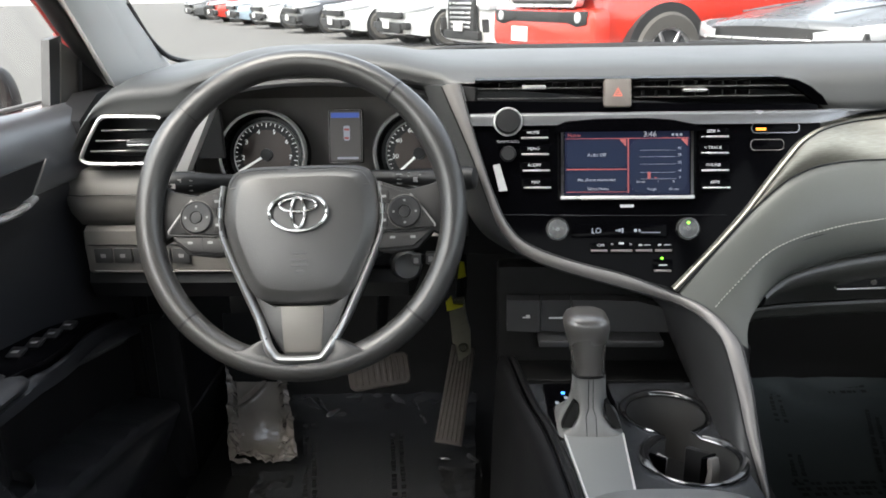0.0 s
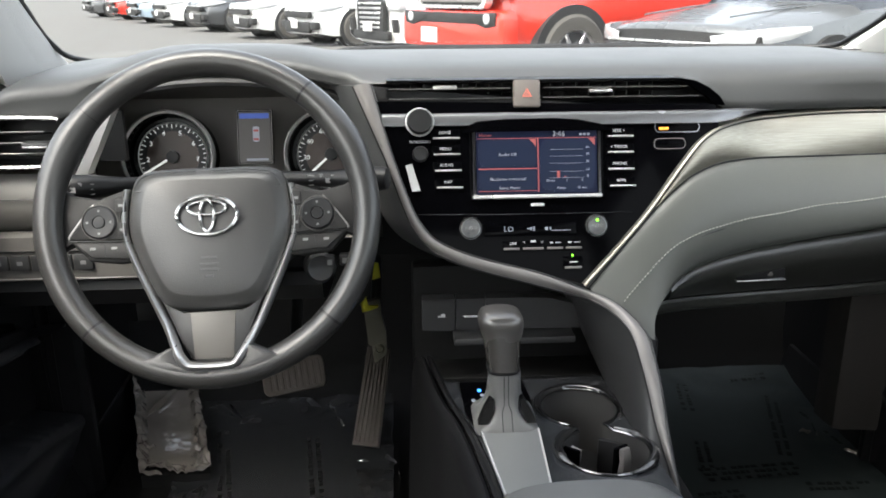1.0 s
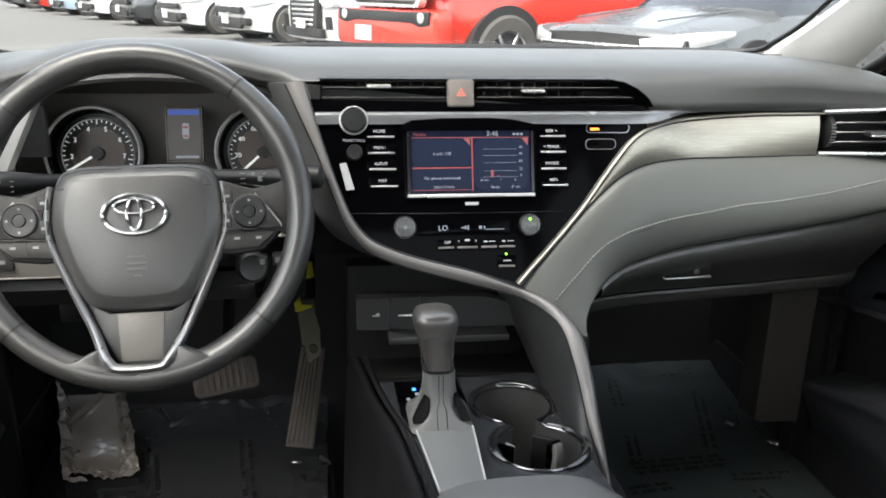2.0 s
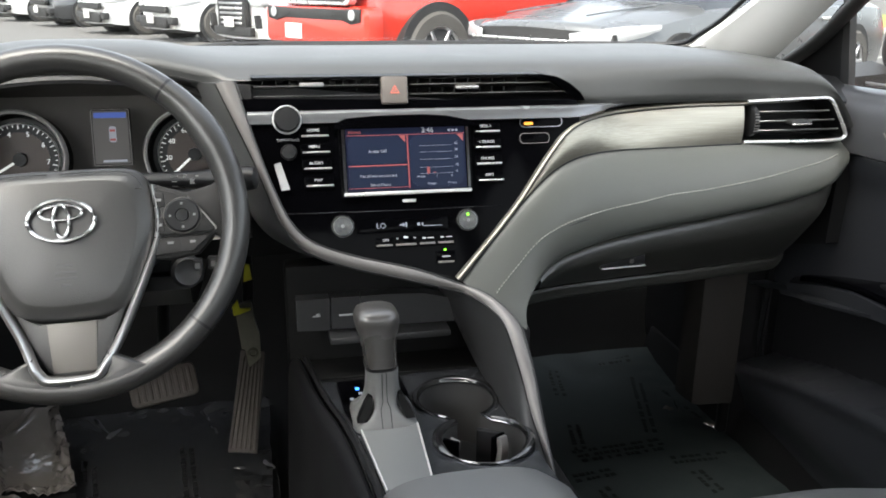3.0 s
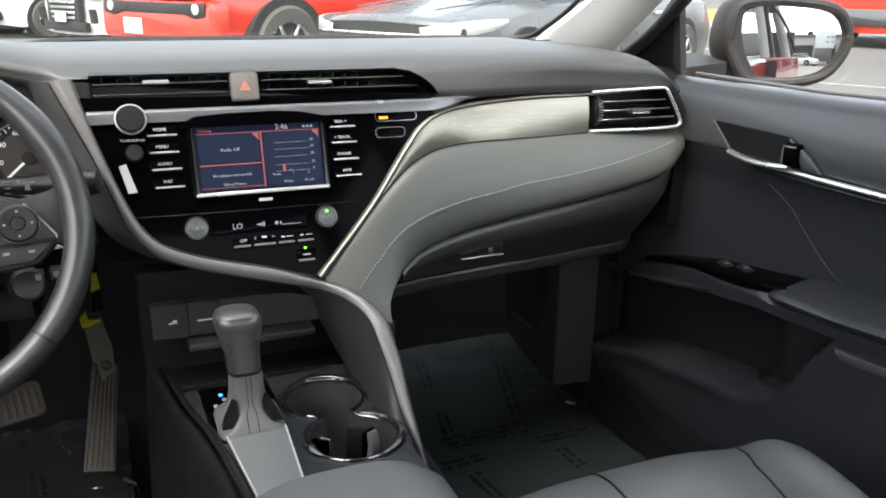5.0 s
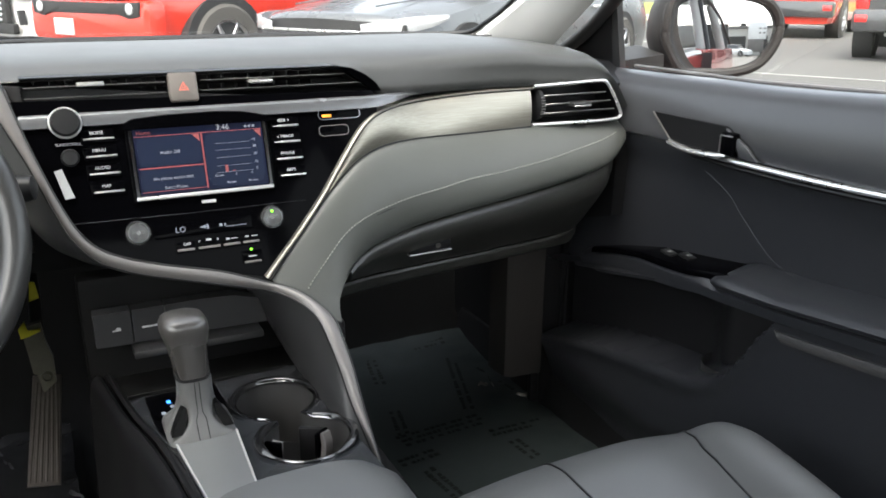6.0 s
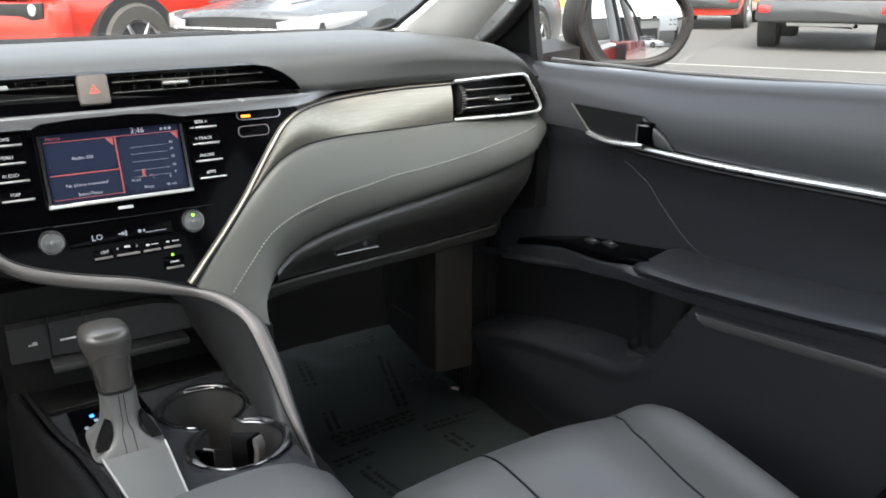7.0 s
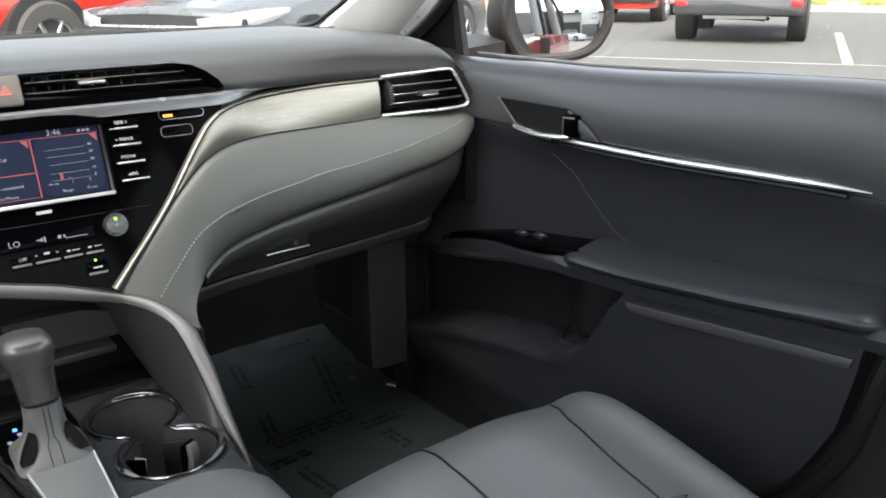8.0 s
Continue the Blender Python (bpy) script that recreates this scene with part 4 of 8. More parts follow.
def glove_side():
    """The glove compartment lid under the sweep, with its recessed pull."""
    zt_of, y_of = curve([(p[0], p[2]) for p in PAD_LOW[2:]]), curve([(p[0], p[1]) for p in PAD_LOW[2:]])
    rings, strips = [], []
    for i in range(49):
        x = lerp(0.185, 0.689, i / 48)
        zt, yo = zt_of(x) - 0.001, y_of(x) + 0.017
        yo += 0.012 * step(0.66, 0.689, x)
        zb = 0.405
        prof = ((yo + 0.06, zt + 0.012), (yo + 0.016, zt + 0.002), (yo + 0.004, lerp(zt, zb, 0.05)), (yo - 0.003, lerp(zt, zb, 0.12)), (yo - 0.006, lerp(zt, zb, 0.20)), (yo - 0.004, lerp(zt, zb, 0.29)), (yo + 0.004, lerp(zt, zb, 0.39)), (yo + 0.018, lerp(zt, zb, 0.51)), (yo + 0.037, lerp(zt, zb, 0.66)), (yo + 0.060, lerp(zt, zb, 0.83)), (yo + 0.079, lerp(zt, zb, 0.96)), (yo + 0.085, zb), (yo + 0.12, zb - 0.001), (yo + 0.12, zt))
        rings.append([Vector((x, y, z)) for y, z in prof])
        strips.append([Vector((x, y, z)) for y, z in ((yo + 0.105, 0.403), (yo + 0.087, 0.402), (yo + 0.085, 0.3985), (yo + 0.088, 0.386), (yo + 0.096, 0.379), (yo + 0.12, 0.378), (yo + 0.12, 0.40))])
    prof = sorted(rings[13][4:11], key=lambda p: p.z)
    face = curve([(p.z, p.y) for p in prof])
    g = part("glove_compartment", loft(rings), SHADEDSKIN, dash, "closed glove compartment lid, its grey darkened in place of shade")
    part("pull_recess", box((0.325, face(0.457) - 0.0005, 0.457), (0.066, 0.006, 0.014), 0.002, 2, Matrix.Rotation(radians(-3), 4, "Y")), BLACK, g)
    part("pull_lip", box((0.3255, face(0.449) - 0.008, 0.449), (0.067, 0.013, 0.0022), 0.0009, 2, Matrix.Rotation(radians(-1), 4, "Y")), CHROME, g, "thin bright pull edge")
    part("lock", turned(frame_at((0.336, face(0.4585) - 0.003, 0.4585), (0, -1, -0.1)), [(0.0035, 0), (0.0035, 0.002), (0.0001, 0.002)], 16), GREY, g)
    part("under_strip", loft(strips), SHADEDSKIN, dash, "grey lower strip under the glove compartment")
    rings = []
    for i in range(13):
        x = lerp(0.15, 0.66, i / 12)
        rings.append([Vector((x, y, zz)) for y, zz in ((1.055, 0.388), (1.05, 0.382), (1.3, 0.37), (1.3, 0.40))])
    part("under_panel", loft(rings), BLACK, dash, "dark panel under the glove compartment")
    ends = loft([[Vector((x, y, z)) for y, z in ((1.05, 0.69), (0.985, 0.66), (0.985, 0.60), (0.965, 0.57), (0.97, 0.44), (1.1, 0.40), (1.3, 0.40), (1.3, 0.69))] for x in (0.699, 0.735)])
    part("end_panel", ends, BLACK, dash)
    ends = loft([[Vector((x, y, z)) for y, z in ((1.05, 0.69), (0.985, 0.66), (0.985, 0.53), (1.0, 0.44), (1.1, 0.40), (1.3, 0.40), (1.3, 0.69))] for x in (-0.735, -0.699)])
    part("end_panel", ends, BLACK, dash)
    # dark carcass that closes the space behind
    part("carcass", loft([[Vector((x, y, z)) for y, z in ((1.45, 0.70), (1.14, 0.68), (1.14, 0.56), (1.14, 0.42), (1.45, 0.40))] for x in (-0.72, 0.0, 0.72)]), BLACK, dash)


glove_side()
# ---------------------------------------------------------------- steering wheel
COVER = leather("cover_vinyl", (0.046, 0.0455, 0.045), 0.36, 700, 0.4, 0.2)
PODBLACK = material("switch_pod_black", (0.026, 0.025, 0.025), 0.5, grain=0.2, scale=1000, spec=0.25)
BADGE = material("badge_chrome", (0.44, 0.44, 0.44), 0.14, 0.9)
VEE = material("vee_satin_silver", (0.50, 0.50, 0.495), 0.30, 0.85)


def steering_wheel():
    w = thing("steering_wheel", (-0.3635, 0.79, 0.582), "black leather steering wheel with a silver vee", "steering wheel")
    m = frame_at((-0.3635, 0.79, 0.582), (0, -0.93, 0.37)) @ Matrix.Rotation(radians(1.4), 4, "Z")
    R, r = 0.1738, 0.0150

    def arc(a0, a1, n, rad=R, k=1.0, bump=True):
        rings = []
        for i in range(n + 1):
            a = radians(lerp(a0, a1, i / n))
            c = Vector((math.cos(a), math.sin(a), 0))
            q = r * k
            if bump:
                q *= 1 + 0.13 * math.exp(-((math.degrees(a) % 180 - (28 if math.cos(a) > 0 else 152)) / 12) ** 2) * (math.sin(a) > 0)
            rings.append([m @ (c * (rad + q * math.cos(b)) + Vector((0, 0, q * 1.12 * math.sin(b)))) for b in [2 * math.pi * j / 18 for j in range(18)]])
        return rings

    part("rim", loft(arc(51, 137, 30)), RIM, w, "smooth leather upper rim")
    part("rim", loft(arc(137.4, 223, 30)), RIM, w, "leather grip of the rim")
    part("rim", loft(arc(223.4, 317.5, 34)), RIM, w, "smooth leather lower rim")
    part("rim", loft(arc(317.9, 410.6, 30)), RIM, w, "leather grip of the rim")
    for a in (50.8, 137.2, 223.2, 317.7):
        part("seam", loft(arc(a - 0.45, a + 0.45, 2, k=1.012, bump=False)), BLACK, w)
    bm = bmesh.new()
    for a0, a1 in ((140, 222), (320, 409)):
        for i in range(46):
            a = radians(lerp(a0, a1, i / 45))
            d = Vector((math.cos(a), math.sin(a), 0))
            t = Vector((-d.y, d.x, 0))
            p = d * (R - r * 0.86) + Vector((0, 0, r * 0.45))
            tube([m @ (p - t * 0.0014 + d * 0.0008), m @ (p + t * 0.0014 - d * 0.0008)], 0.0005, 5, bm=bm)
    tagged(part("stitching", bm, BLACK, w), kind="stuff")

    def P(pts, z=0.0):
        return [Vector((x, y, z)) for x, y in pts]

    half = [(0.0, 0.056), (0.04, 0.056), (0.066, 0.054), (0.079, 0.048), (0.086, 0.034), (0.0895, 0.010), (0.0895, -0.010), (0.084, -0.034), (0.070, -0.070), (0.058, -0.090), (0.045, -0.099), (0.025, -0.1025), (0.0, -0.1035)]
    out = P(half + [(-x, y) for x, y in reversed(half[1:-1])])
    out = spline(out, 72, True)
    rings = []
    for k, (ins, z) in enumerate(((0.0, -0.022), (0.0, -0.004), (0.0015, 0.001), (0.005, 0.0045), (0.0165, 0.0115), (0.0185, 0.0120), (0.04, 0.0142), (0.07, 0.0155))):
        s = 1 - ins / 0.09
        rings.append([m @ Vector((p.x * s, (p.y + 0.02) * s - 0.02, z - 0.006)) for p in out])
    part("airbag_cover", loft(rings), COVER, w, "grained black airbag cover")
    part("cover_crease", tube([m @ Vector((p.x * 0.93, p.y * 0.90 + 0.0, 0.0028)) for p in out if p.y > 0.03], 0.0007, 5), DARK, w)
    for dy, bw in ((-0.046, 0.017), (-0.053, 0.02), (-0.059, 0.02), (-0.066, 0.009)):
        part("embossed_mark", box((0, 0, 0), (bw, 0.0028, 0.0008), 0.0003, 1, m @ Matrix.Translation((0.0, dy, 0.0092))), SOFT, w, smooth=0)
    # badge of three ovals, plain
    bz = 0.0124
    badge = part("badge", tube([m @ Vector((0.0325 * math.cos(a), 0.0212 * math.sin(a), bz)) for a in [2 * math.pi * i / 48 for i in range(48)]], 0.0023, 8, True), BADGE, w, "chrome oval badge")
    for cx, cy, ax, ay in ((0, 0.008, 0.0208, 0.0076), (0, 0.0, 0.0076, 0.017)):
        part("oval", tube([m @ Vector((cx + ax * math.cos(a), cy + ay * math.sin(a), bz)) for a in [2 * math.pi * i / 40 for i in range(40)]], 0.0019, 8, True), BADGE, badge)
    # silver vee
    vo = [(0.0925, 0.034), (0.0957, 0.012), (0.0959, -0.012), (0.0903, -0.036), (0.0672, -0.091), (0.044, -0.140), (0.0335, -0.159), (0.021, -0.1665)]
    vi = [(0.0865, 0.034), (0.0895, 0.012), (0.0895, -0.012), (0.083, -0.036), (0.058, -0.091), (0.036, -0.137), (0.0265, -0.153), (0.0175, -0.159)]
    vo = spline(P(vo + [(-x, y) for x, y in reversed(vo)]), 60)
    vi = spline(P(vi + [(-x, y) for x, y in reversed(vi)]), 60)
    rows = [[m @ (p.lerp(q, t) + Vector((0, 0, -0.003 + 0.0045 * math.sin(math.pi * t) + 0.0215 * step(-0.115, -0.158, p.y)))) for t in (0, 0.25, 0.5, 0.75, 1)] for p, q in zip(vo, vi)]
    part("vee_trim", sheet(rows, m.to_3x3() @ Vector((0, 0, -0.01))), VEE, w, "satin silver vee-shaped trim")
    pan = P([(-0.056, -0.088), (-0.047, -0.099), (-0.03, -0.104), (0.03, -0.104), (0.047, -0.099), (0.056, -0.088), (0.0345, -0.138), (0.0255, -0.154), (0.017, -0.1595), (-0.017, -0.1595), (-0.0255, -0.154), (-0.0345, -0.138)])
    part("spoke", slab(m @ Matrix.Translation((0, 0, -0.02)), pan, 0.0155, 0.002), DARK, w, "dark lower spoke panel")
    inner = P([(-0.0245, -0.105), (0.0245, -0.105), (0.021, -0.156), (-0.021, -0.156)])
    part("spoke_panel", slab(m @ Matrix.Translation((0, 0, -0.0046)), inner, 0.0015, 0.0006), GREY, w, "warm grey spoke inlay")
    # leather bridges from the rim to the vee
    for s in (-1, 1):
        br = P([(s * 0.036, -0.138), (s * 0.062, -0.150), (s * 0.085, -0.157), (s * 0.06, -0.172), (s * 0.02, -0.18), (0, -0.18), (0, -0.165), (s * 0.022, -0.164), (s * 0.034, -0.155)])
        part("bridge", slab(m @ Matrix.Translation((0, 0, -0.004)), br, 0.0205, 0.004), DARK, w)
        # side spoke with its switches
        arm = P([(s * 0.088, 0.036), (s * 0.122, 0.025), (s * 0.150, 0.031), (s * 0.166, 0.042), (s * 0.170, 0.0), (s * 0.166, -0.032), (s * 0.150, -0.024), (s * 0.132, -0.043), (s * 0.10, -0.047), (s * 0.086, -0.045)])
        part("spoke", slab(m @ Matrix.Translation((0, 0, -0.022)), arm, 0.016, 0.003), PODBLACK, w)
        corners = P([(s * 0.090, 0.0305), (s * 0.119, 0.0210), (s * 0.126, 0.0175), (s * 0.141, -0.001), (s * 0.152, -0.0165), (s * 0.151, -0.0195), (s * 0.090, -0.0215), (s * 0.0965, 0.004)])
        pod = [p.lerp(q, k / 5) for p, q in zip(corners, corners[1:] + corners[:1]) for k in range(5)]
        pd = part("switch_pod", slab(m @ Matrix.Translation((0, 0, -0.006)), pod, 0.006, 0.001), PODBLACK, w, "switch pod with a round pad")
        rim = [m @ (p + Vector((0, 0, -0.001))) for p in pod]
        part("pod_edge", tube([q for q, p in zip(rim, pod) if abs(p.x) > 0.124 and p.y > -0.019], 0.0013, 6), SATIN, pd, "silver pod edge")
        c = Vector((s * 0.1185, -0.0015, 0.0))
        part("pad", turned(m @ Matrix.Translation(c), [(0.0185, -0.001), (0.0185, 0.002), (0.0165, 0.0035), (0.0075, 0.0028), (0.0072, 0.0012), (0.0062, 0.0012), (0.006, 0.0036), (0.0001, 0.004)], 40), BLACK, pd)
        part("pad_ring", turned(m @ Matrix.Translation(c), [(0.0186, 0.0005), (0.0192, 0.0012), (0.0198, 0.0005)], 40, cap=False), GREY, pd)
        for a in (0, 90, 180, 270):
            part("symbol", box((0, 0, 0), (0.0035, 0.0035, 0.0004), 0, 1, m @ Matrix.Translation(c) @ Matrix.Rotation(radians(a), 4, "Z") @ Matrix.Translation((0.0125, 0, 0.0034)) @ Matrix.Scale(0.7, 4)), DIMPRINT, pd, smooth=0)
        for x, y, bw, bh in ((0.0955, 0.0165, 0.011, 0.015), (0.0945, -0.0105, 0.009, 0.016)):
            b = part("key", slab(m @ Matrix.Translation((s * x, y, -0.001)), outline_round(bw, bh, 0.002, 3), 0.002, 0.0006), PODBLACK, pd)
            part("symbol", box((0, 0, 0), (0.005, 0.003, 0.0003), 0, 1, m @ Matrix.Translation((s * x, y, 0.0012))), DIMPRINT, b, smooth=0)
        low = P([(s * 0.087, -0.0245), (s * 0.146, -0.0225), (s * 0.128, -0.040), (s * 0.087, -0.0425)])
        pl = part("switch_bar", slab(m @ Matrix.Translation((0, 0, -0.008)), low, 0.0065, 0.001), PODBLACK, w, "lower switch bar")
        part("gap", box((0, 0, 0), (0.001, 0.017, 0.0006), 0, 1, m @ Matrix.Translation((s * 0.114, -0.031, -0.0012))), BLACK, pl, smooth=0)
        for x in (0.104, 0.127):
            part("symbol", box((0, 0, 0), (0.006, 0.0028, 0.0003), 0, 1, m @ Matrix.Translation((s * x, -0.030, -0.0012))), DIMPRINT, pl, smooth=0)
        part("edge_line", tube([m @ Vector((s * 0.088, -0.0232, 0.0)), m @ Vector((s * 0.152, -0.0208, 0.0))], 0.0007, 6), BLACK, pl)
    part("hub", turned(m @ Matrix.Translation((0, -0.01, 0)), [(0.05, -0.12), (0.05, -0.06), (0.055, -0.022), (0.0001, -0.021)], 32), BLACK, w)

    # column shroud and stalks
    col = thing("steering_column", (-0.3635, 0.93, 0.50), "dark plastic column shroud with two stalks", "steering column")
    part("shroud", loft([[Vector((-0.3635 + dx, y, z + dz)) for dx, dz in ((-0.075, 0.02), (-0.06, 0.055), (0.06, 0.055), (0.075, 0.02), (0.068, -0.045), (0.04, -0.06), (-0.04, -0.06), (-0.068, -0.045))] for y, z in ((0.845, 0.55), (0.90, 0.535), (1.06, 0.50))]), BLACK, col)
    part("ignition_switch", turned(frame_at((-0.255, 0.90, 0.482), (0.2, -1, 0.2)), [(0.02, -0.03), (0.02, 0.0), (0.016, 0.004), (0.012, 0.002), (0.0001, 0.002)], 24), DARK, col)
    for i in range(3):
        part("key_switch", box((-0.262 + 0.019 * i, 0.905, 0.487 + 0.002 * i), (0.013, 0.01, 0.016), 0.002, 2), DARK, col)
        part("symbol", box((-0.262 + 0.019 * i, 0.8995, 0.487 + 0.002 * i), (0.006, 0.0006, 0.007)), DIMPRINT, col, smooth=0)
    for s, zz in ((-1, 0.600), (1, 0.604)):
        a, b = Vector((-0.3635 + s * 0.06, 0.905, zz - 0.006)), Vector((-0.3635 + s * (0.180 if s < 0 else 0.199), 0.862, zz + 0.001))
        path = [a.lerp(b, t) for t in (0, 0.3, 0.55, 0.7, 0.78, 0.93, 0.985, 1.0)]
        st = part("stalk", tube(path, [0.009, 0.0095, 0.011, 0.0135, 0.0148, 0.0148, 0.013, 0.008], 16), BLACK, col, "black plastic stalk with white symbols")
        for t, w, h, dz in ((0.74, 0.008, 0.0012, 0.006), (0.74, 0.006, 0.0012, 0.0), (0.74, 0.006, 0.0012, -0.006), (0.83, 0.004, 0.004, 0.006), (0.89, 0.006, 0.006, 0.0), (0.93, 0.004, 0.0012, 0.006)):
            p = a.lerp(b, t if s < 0 else t - 0.42)
            r0 = 0.0152 if s < 0 else 0.0112
            part("symbol", box(p + Vector((0, -math.sqrt(r0 * r0 - dz * dz), dz)), (w, 0.0008, h)), DIMPRINT, st, smooth=0)


steering_wheel()
# ---------------------------------------------------------------- centre console
LEFT_EDGE = [(-0.066, 0.52), (-0.072, 0.609), (-0.080, 0.683), (-0.090, 0.744), (-0.106, 0.813), (-0.123, 0.929)]
TOP_Z = 0.335


PLATEGREY = material("satin_plate_grey", (0.23, 0.233, 0.233), 0.36, 0.2, grain=0.1, scale=1200)
CUPWALL = material("cup_grey_plastic", (0.052, 0.051, 0.051), 0.45, grain=0.2, scale=900)
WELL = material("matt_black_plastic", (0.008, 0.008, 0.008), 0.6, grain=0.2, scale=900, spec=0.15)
BOOT = leather("boot_leather", (0.16, 0.16, 0.158), 0.42, 800, 0.3)
KNOB = leather("knob_leather", (0.075, 0.07, 0.066), 0.28, 900, 0.2, 1.0)


GLOSSRIM = material("polished_black_rim", (0.012, 0.012, 0.013), 0.10, 0.0, coat=1.0, spec=0.8)
TOPPLATE = material("satin_black_plate", (0.034, 0.036, 0.040), 0.24, coat=0.4, grain=0.1, scale=900)


def console_unit():
    con = thing("centre_console", (0.02, 0.6, 0.0), "black centre console with cup holders and storage bin", "console")
    # its inner cheek down to the console top
    low = [(0.066, 0.93, 0.43), (0.080, 0.90, 0.40), (0.098, 0.86, 0.355), (0.106, 0.80, 0.338), (0.109, 0.74, 0.335), (0.113, 0.69, 0.325), (0.121, 0.665, 0.305), (0.128, 0.635, 0.27)]
    part("cheek", sheet(between(BAND_L, low, 40, 6, 0.004, (-0.7, -0.3, 0.5)), (0.012, 0.006, -0.012)), DARK, con, "dark inner cheek of the arch")
    # outer cheek towards the passenger's feet
    foot = [(0.158, 0.83, 0.41), (0.160, 0.83, 0.38), (0.165, 0.82, 0.34), (0.165, 0.79, 0.28), (0.163, 0.75, 0.22), (0.160, 0.72, 0.16), (0.158, 0.69, 0.10), (0.156, 0.66, 0.02)]
    part("outer_cheek", sheet(between(BAND_R, foot, 40, 6, 0.004, (0.7, -0.4, 0.2)), (-0.012, 0.012, 0)), SKIN, con, "grey padded outer cheek")
    part("side_panel", plain_box((0.128, 0.10, -0.02), (0.156, 1.30, 0.30), 0.008), CARPET, con)
    part("side_panel", plain_box((0.128, 0.79, 0.0), (0.156, 1.30, 0.42), 0.008), BLACK, con)

    # top plate with the figure-eight opening of the cup holders
    left = spline([Vector((x, y, TOP_Z)) for x, y in LEFT_EDGE], 24)
    right = spline([Vector((x, y, TOP_Z)) for x, y in ((0.112, 0.865), (0.112, 0.75), (0.118, 0.66), (0.122, 0.58), (0.122, 0.52))], 16)
    left = [p for p in left if p.y < 0.866]
    ring = left + right
    c1, r1, c2, r2 = Vector((0.058, 0.779, TOP_Z)), 0.046, Vector((0.066, 0.680, TOP_Z)), 0.0485
    hole = [c1 + Vector((math.cos(a), math.sin(a), 0)) * r1 for a in [radians(lerp(-64, 244, i / 36)) for i in range(37)]]
    hole += [c2 + Vector((math.cos(a), math.sin(a) * 0.95, 0)) * r2 for a in [radians(lerp(115, 425, i / 36)) for i in range(37)]]
    hole = spline(hole, len(hole), True)
    bm = bmesh.new()
    for loop in (ring, hole):
        vs = [bm.verts.new(p) for p in loop]
        for a, b in zip(vs, vs[1:] + vs[:1]):
            bm.edges.new((a, b))
    bmesh.ops.triangle_fill(bm, use_beauty=True, use_dissolve=False, edges=bm.edges[:])
    edges = [e for e in bm.edges if len(e.link_faces) == 1 and all((v.co - c1).length > r1 + 0.002 and (v.co - c2).length > r2 + 0.002 for v in e.verts)]
    g = bmesh.ops.extrude_edge_only(bm, edges=edges)
    for v in [v for v in g["geom"] if isinstance(v, bmesh.types.BMVert)]:
        v.co += Vector((-0.006 if v.co.x < 0 else 0.004, 0, -0.05))
    part("top_plate", bm, TOPPLATE, con, "satin black top plate")
    # cup wells
    wells = part("cup_well", loft([[Vector((p.x, p.y, TOP_Z)) for p in hole], [Vector((p.x, p.y, TOP_Z - 0.01)) for p in scaled(hole, 0.985)], [Vector((p.x, p.y, TOP_Z - 0.092)) for p in scaled(hole, 0.93)], [Vector((p.x, p.y, TOP_Z - 0.096)) for p in scaled(hole, 0.86)]], True, False), CUPWALL, con, "two joined cup holders")
    part("well_floor", slab(Matrix.Translation((0, 0, TOP_Z - 0.0945)), [Vector((p.x, p.y, 0)) for p in scaled(hole, 0.95)], 0.003), BLACK, wells)
    up = Vector((0, 0, 0.0035))
    for cc, rr, a0, a1, k in ((c1, r1 + 0.004, -28, 208, 1.0), (c2, r2 + 0.004, -70, 66, 0.95), (c2, r2 + 0.004, 114, 215, 0.95)):
        path = [cc + Vector((math.cos(a) * rr, math.sin(a) * rr * k, 0)) + up for a in [radians(lerp(a0, a1, i / 40)) for i in range(41)]]
        rad = [0.0058 * min(1.0, 0.25 + 3.5 * min(i, 40 - i) / 40) for i in range(41)]
        part("cup_rim", tube(path, rad, 10, flat=0.8), GLOSSRIM, con, "dark polished rim of the cup holder")
    lip = [p + Vector((0, 0, 0.0015)) for p in scaled(hole, 1.02)]
    part("cup_lip", tube(lip, 0.0016, 6, True), SMOKED, con)
    for x, y, a, tilt in ((0.0305, 0.690, 52, 10), (0.0855, 0.690, -58, -6)):
        fm = Matrix.Translation((x, y, TOP_Z - 0.022)) @ Matrix.Rotation(radians(a), 4, "Z") @ Matrix.Rotation(radians(tilt), 4, "X")
        side = [Vector(p) for p in ((0.0, 0.020, 0), (0.006, 0.021, 0), (0.010, 0.012, 0), (0.0115, 0.0, 0), (0.010, -0.014, 0), (0.004, -0.021, 0), (0.0, -0.020, 0), (0.005, -0.010, 0), (0.006, 0.006, 0))]
        part("cup_finger", slab(fm @ Matrix.Rotation(radians(90), 4, "X") @ Matrix.Translation((0, 0, -0.006)), side, 0.012, 0.0015), TRIMGREY, wells, "grey spring finger")
        part("finger_slot", box((x, y, TOP_Z - 0.026), (0.004, 0.020, 0.052), 0.0015, 2, Matrix.Rotation(radians(a), 4, "Z")), PIANO, wells)
    part("divider", box((0.086, 0.722, TOP_Z - 0.053), (0.034, 0.008, 0.082), 0.003, 2, Matrix.Rotation(radians(-28), 4, "Z")), BLACK, wells)
    # raised left rim and the wall beneath it
    rim = [p + Vector((0, 0, 0.010)) for p in spline([Vector((x, y, TOP_Z)) for x, y in LEFT_EDGE], 30)]
    part("left_rim", tube([p + Vector((0.002, 0, -0.0065)) for p in rim], 0.0022, 8), SMOKED, con, "thin dark edge beside the lever")
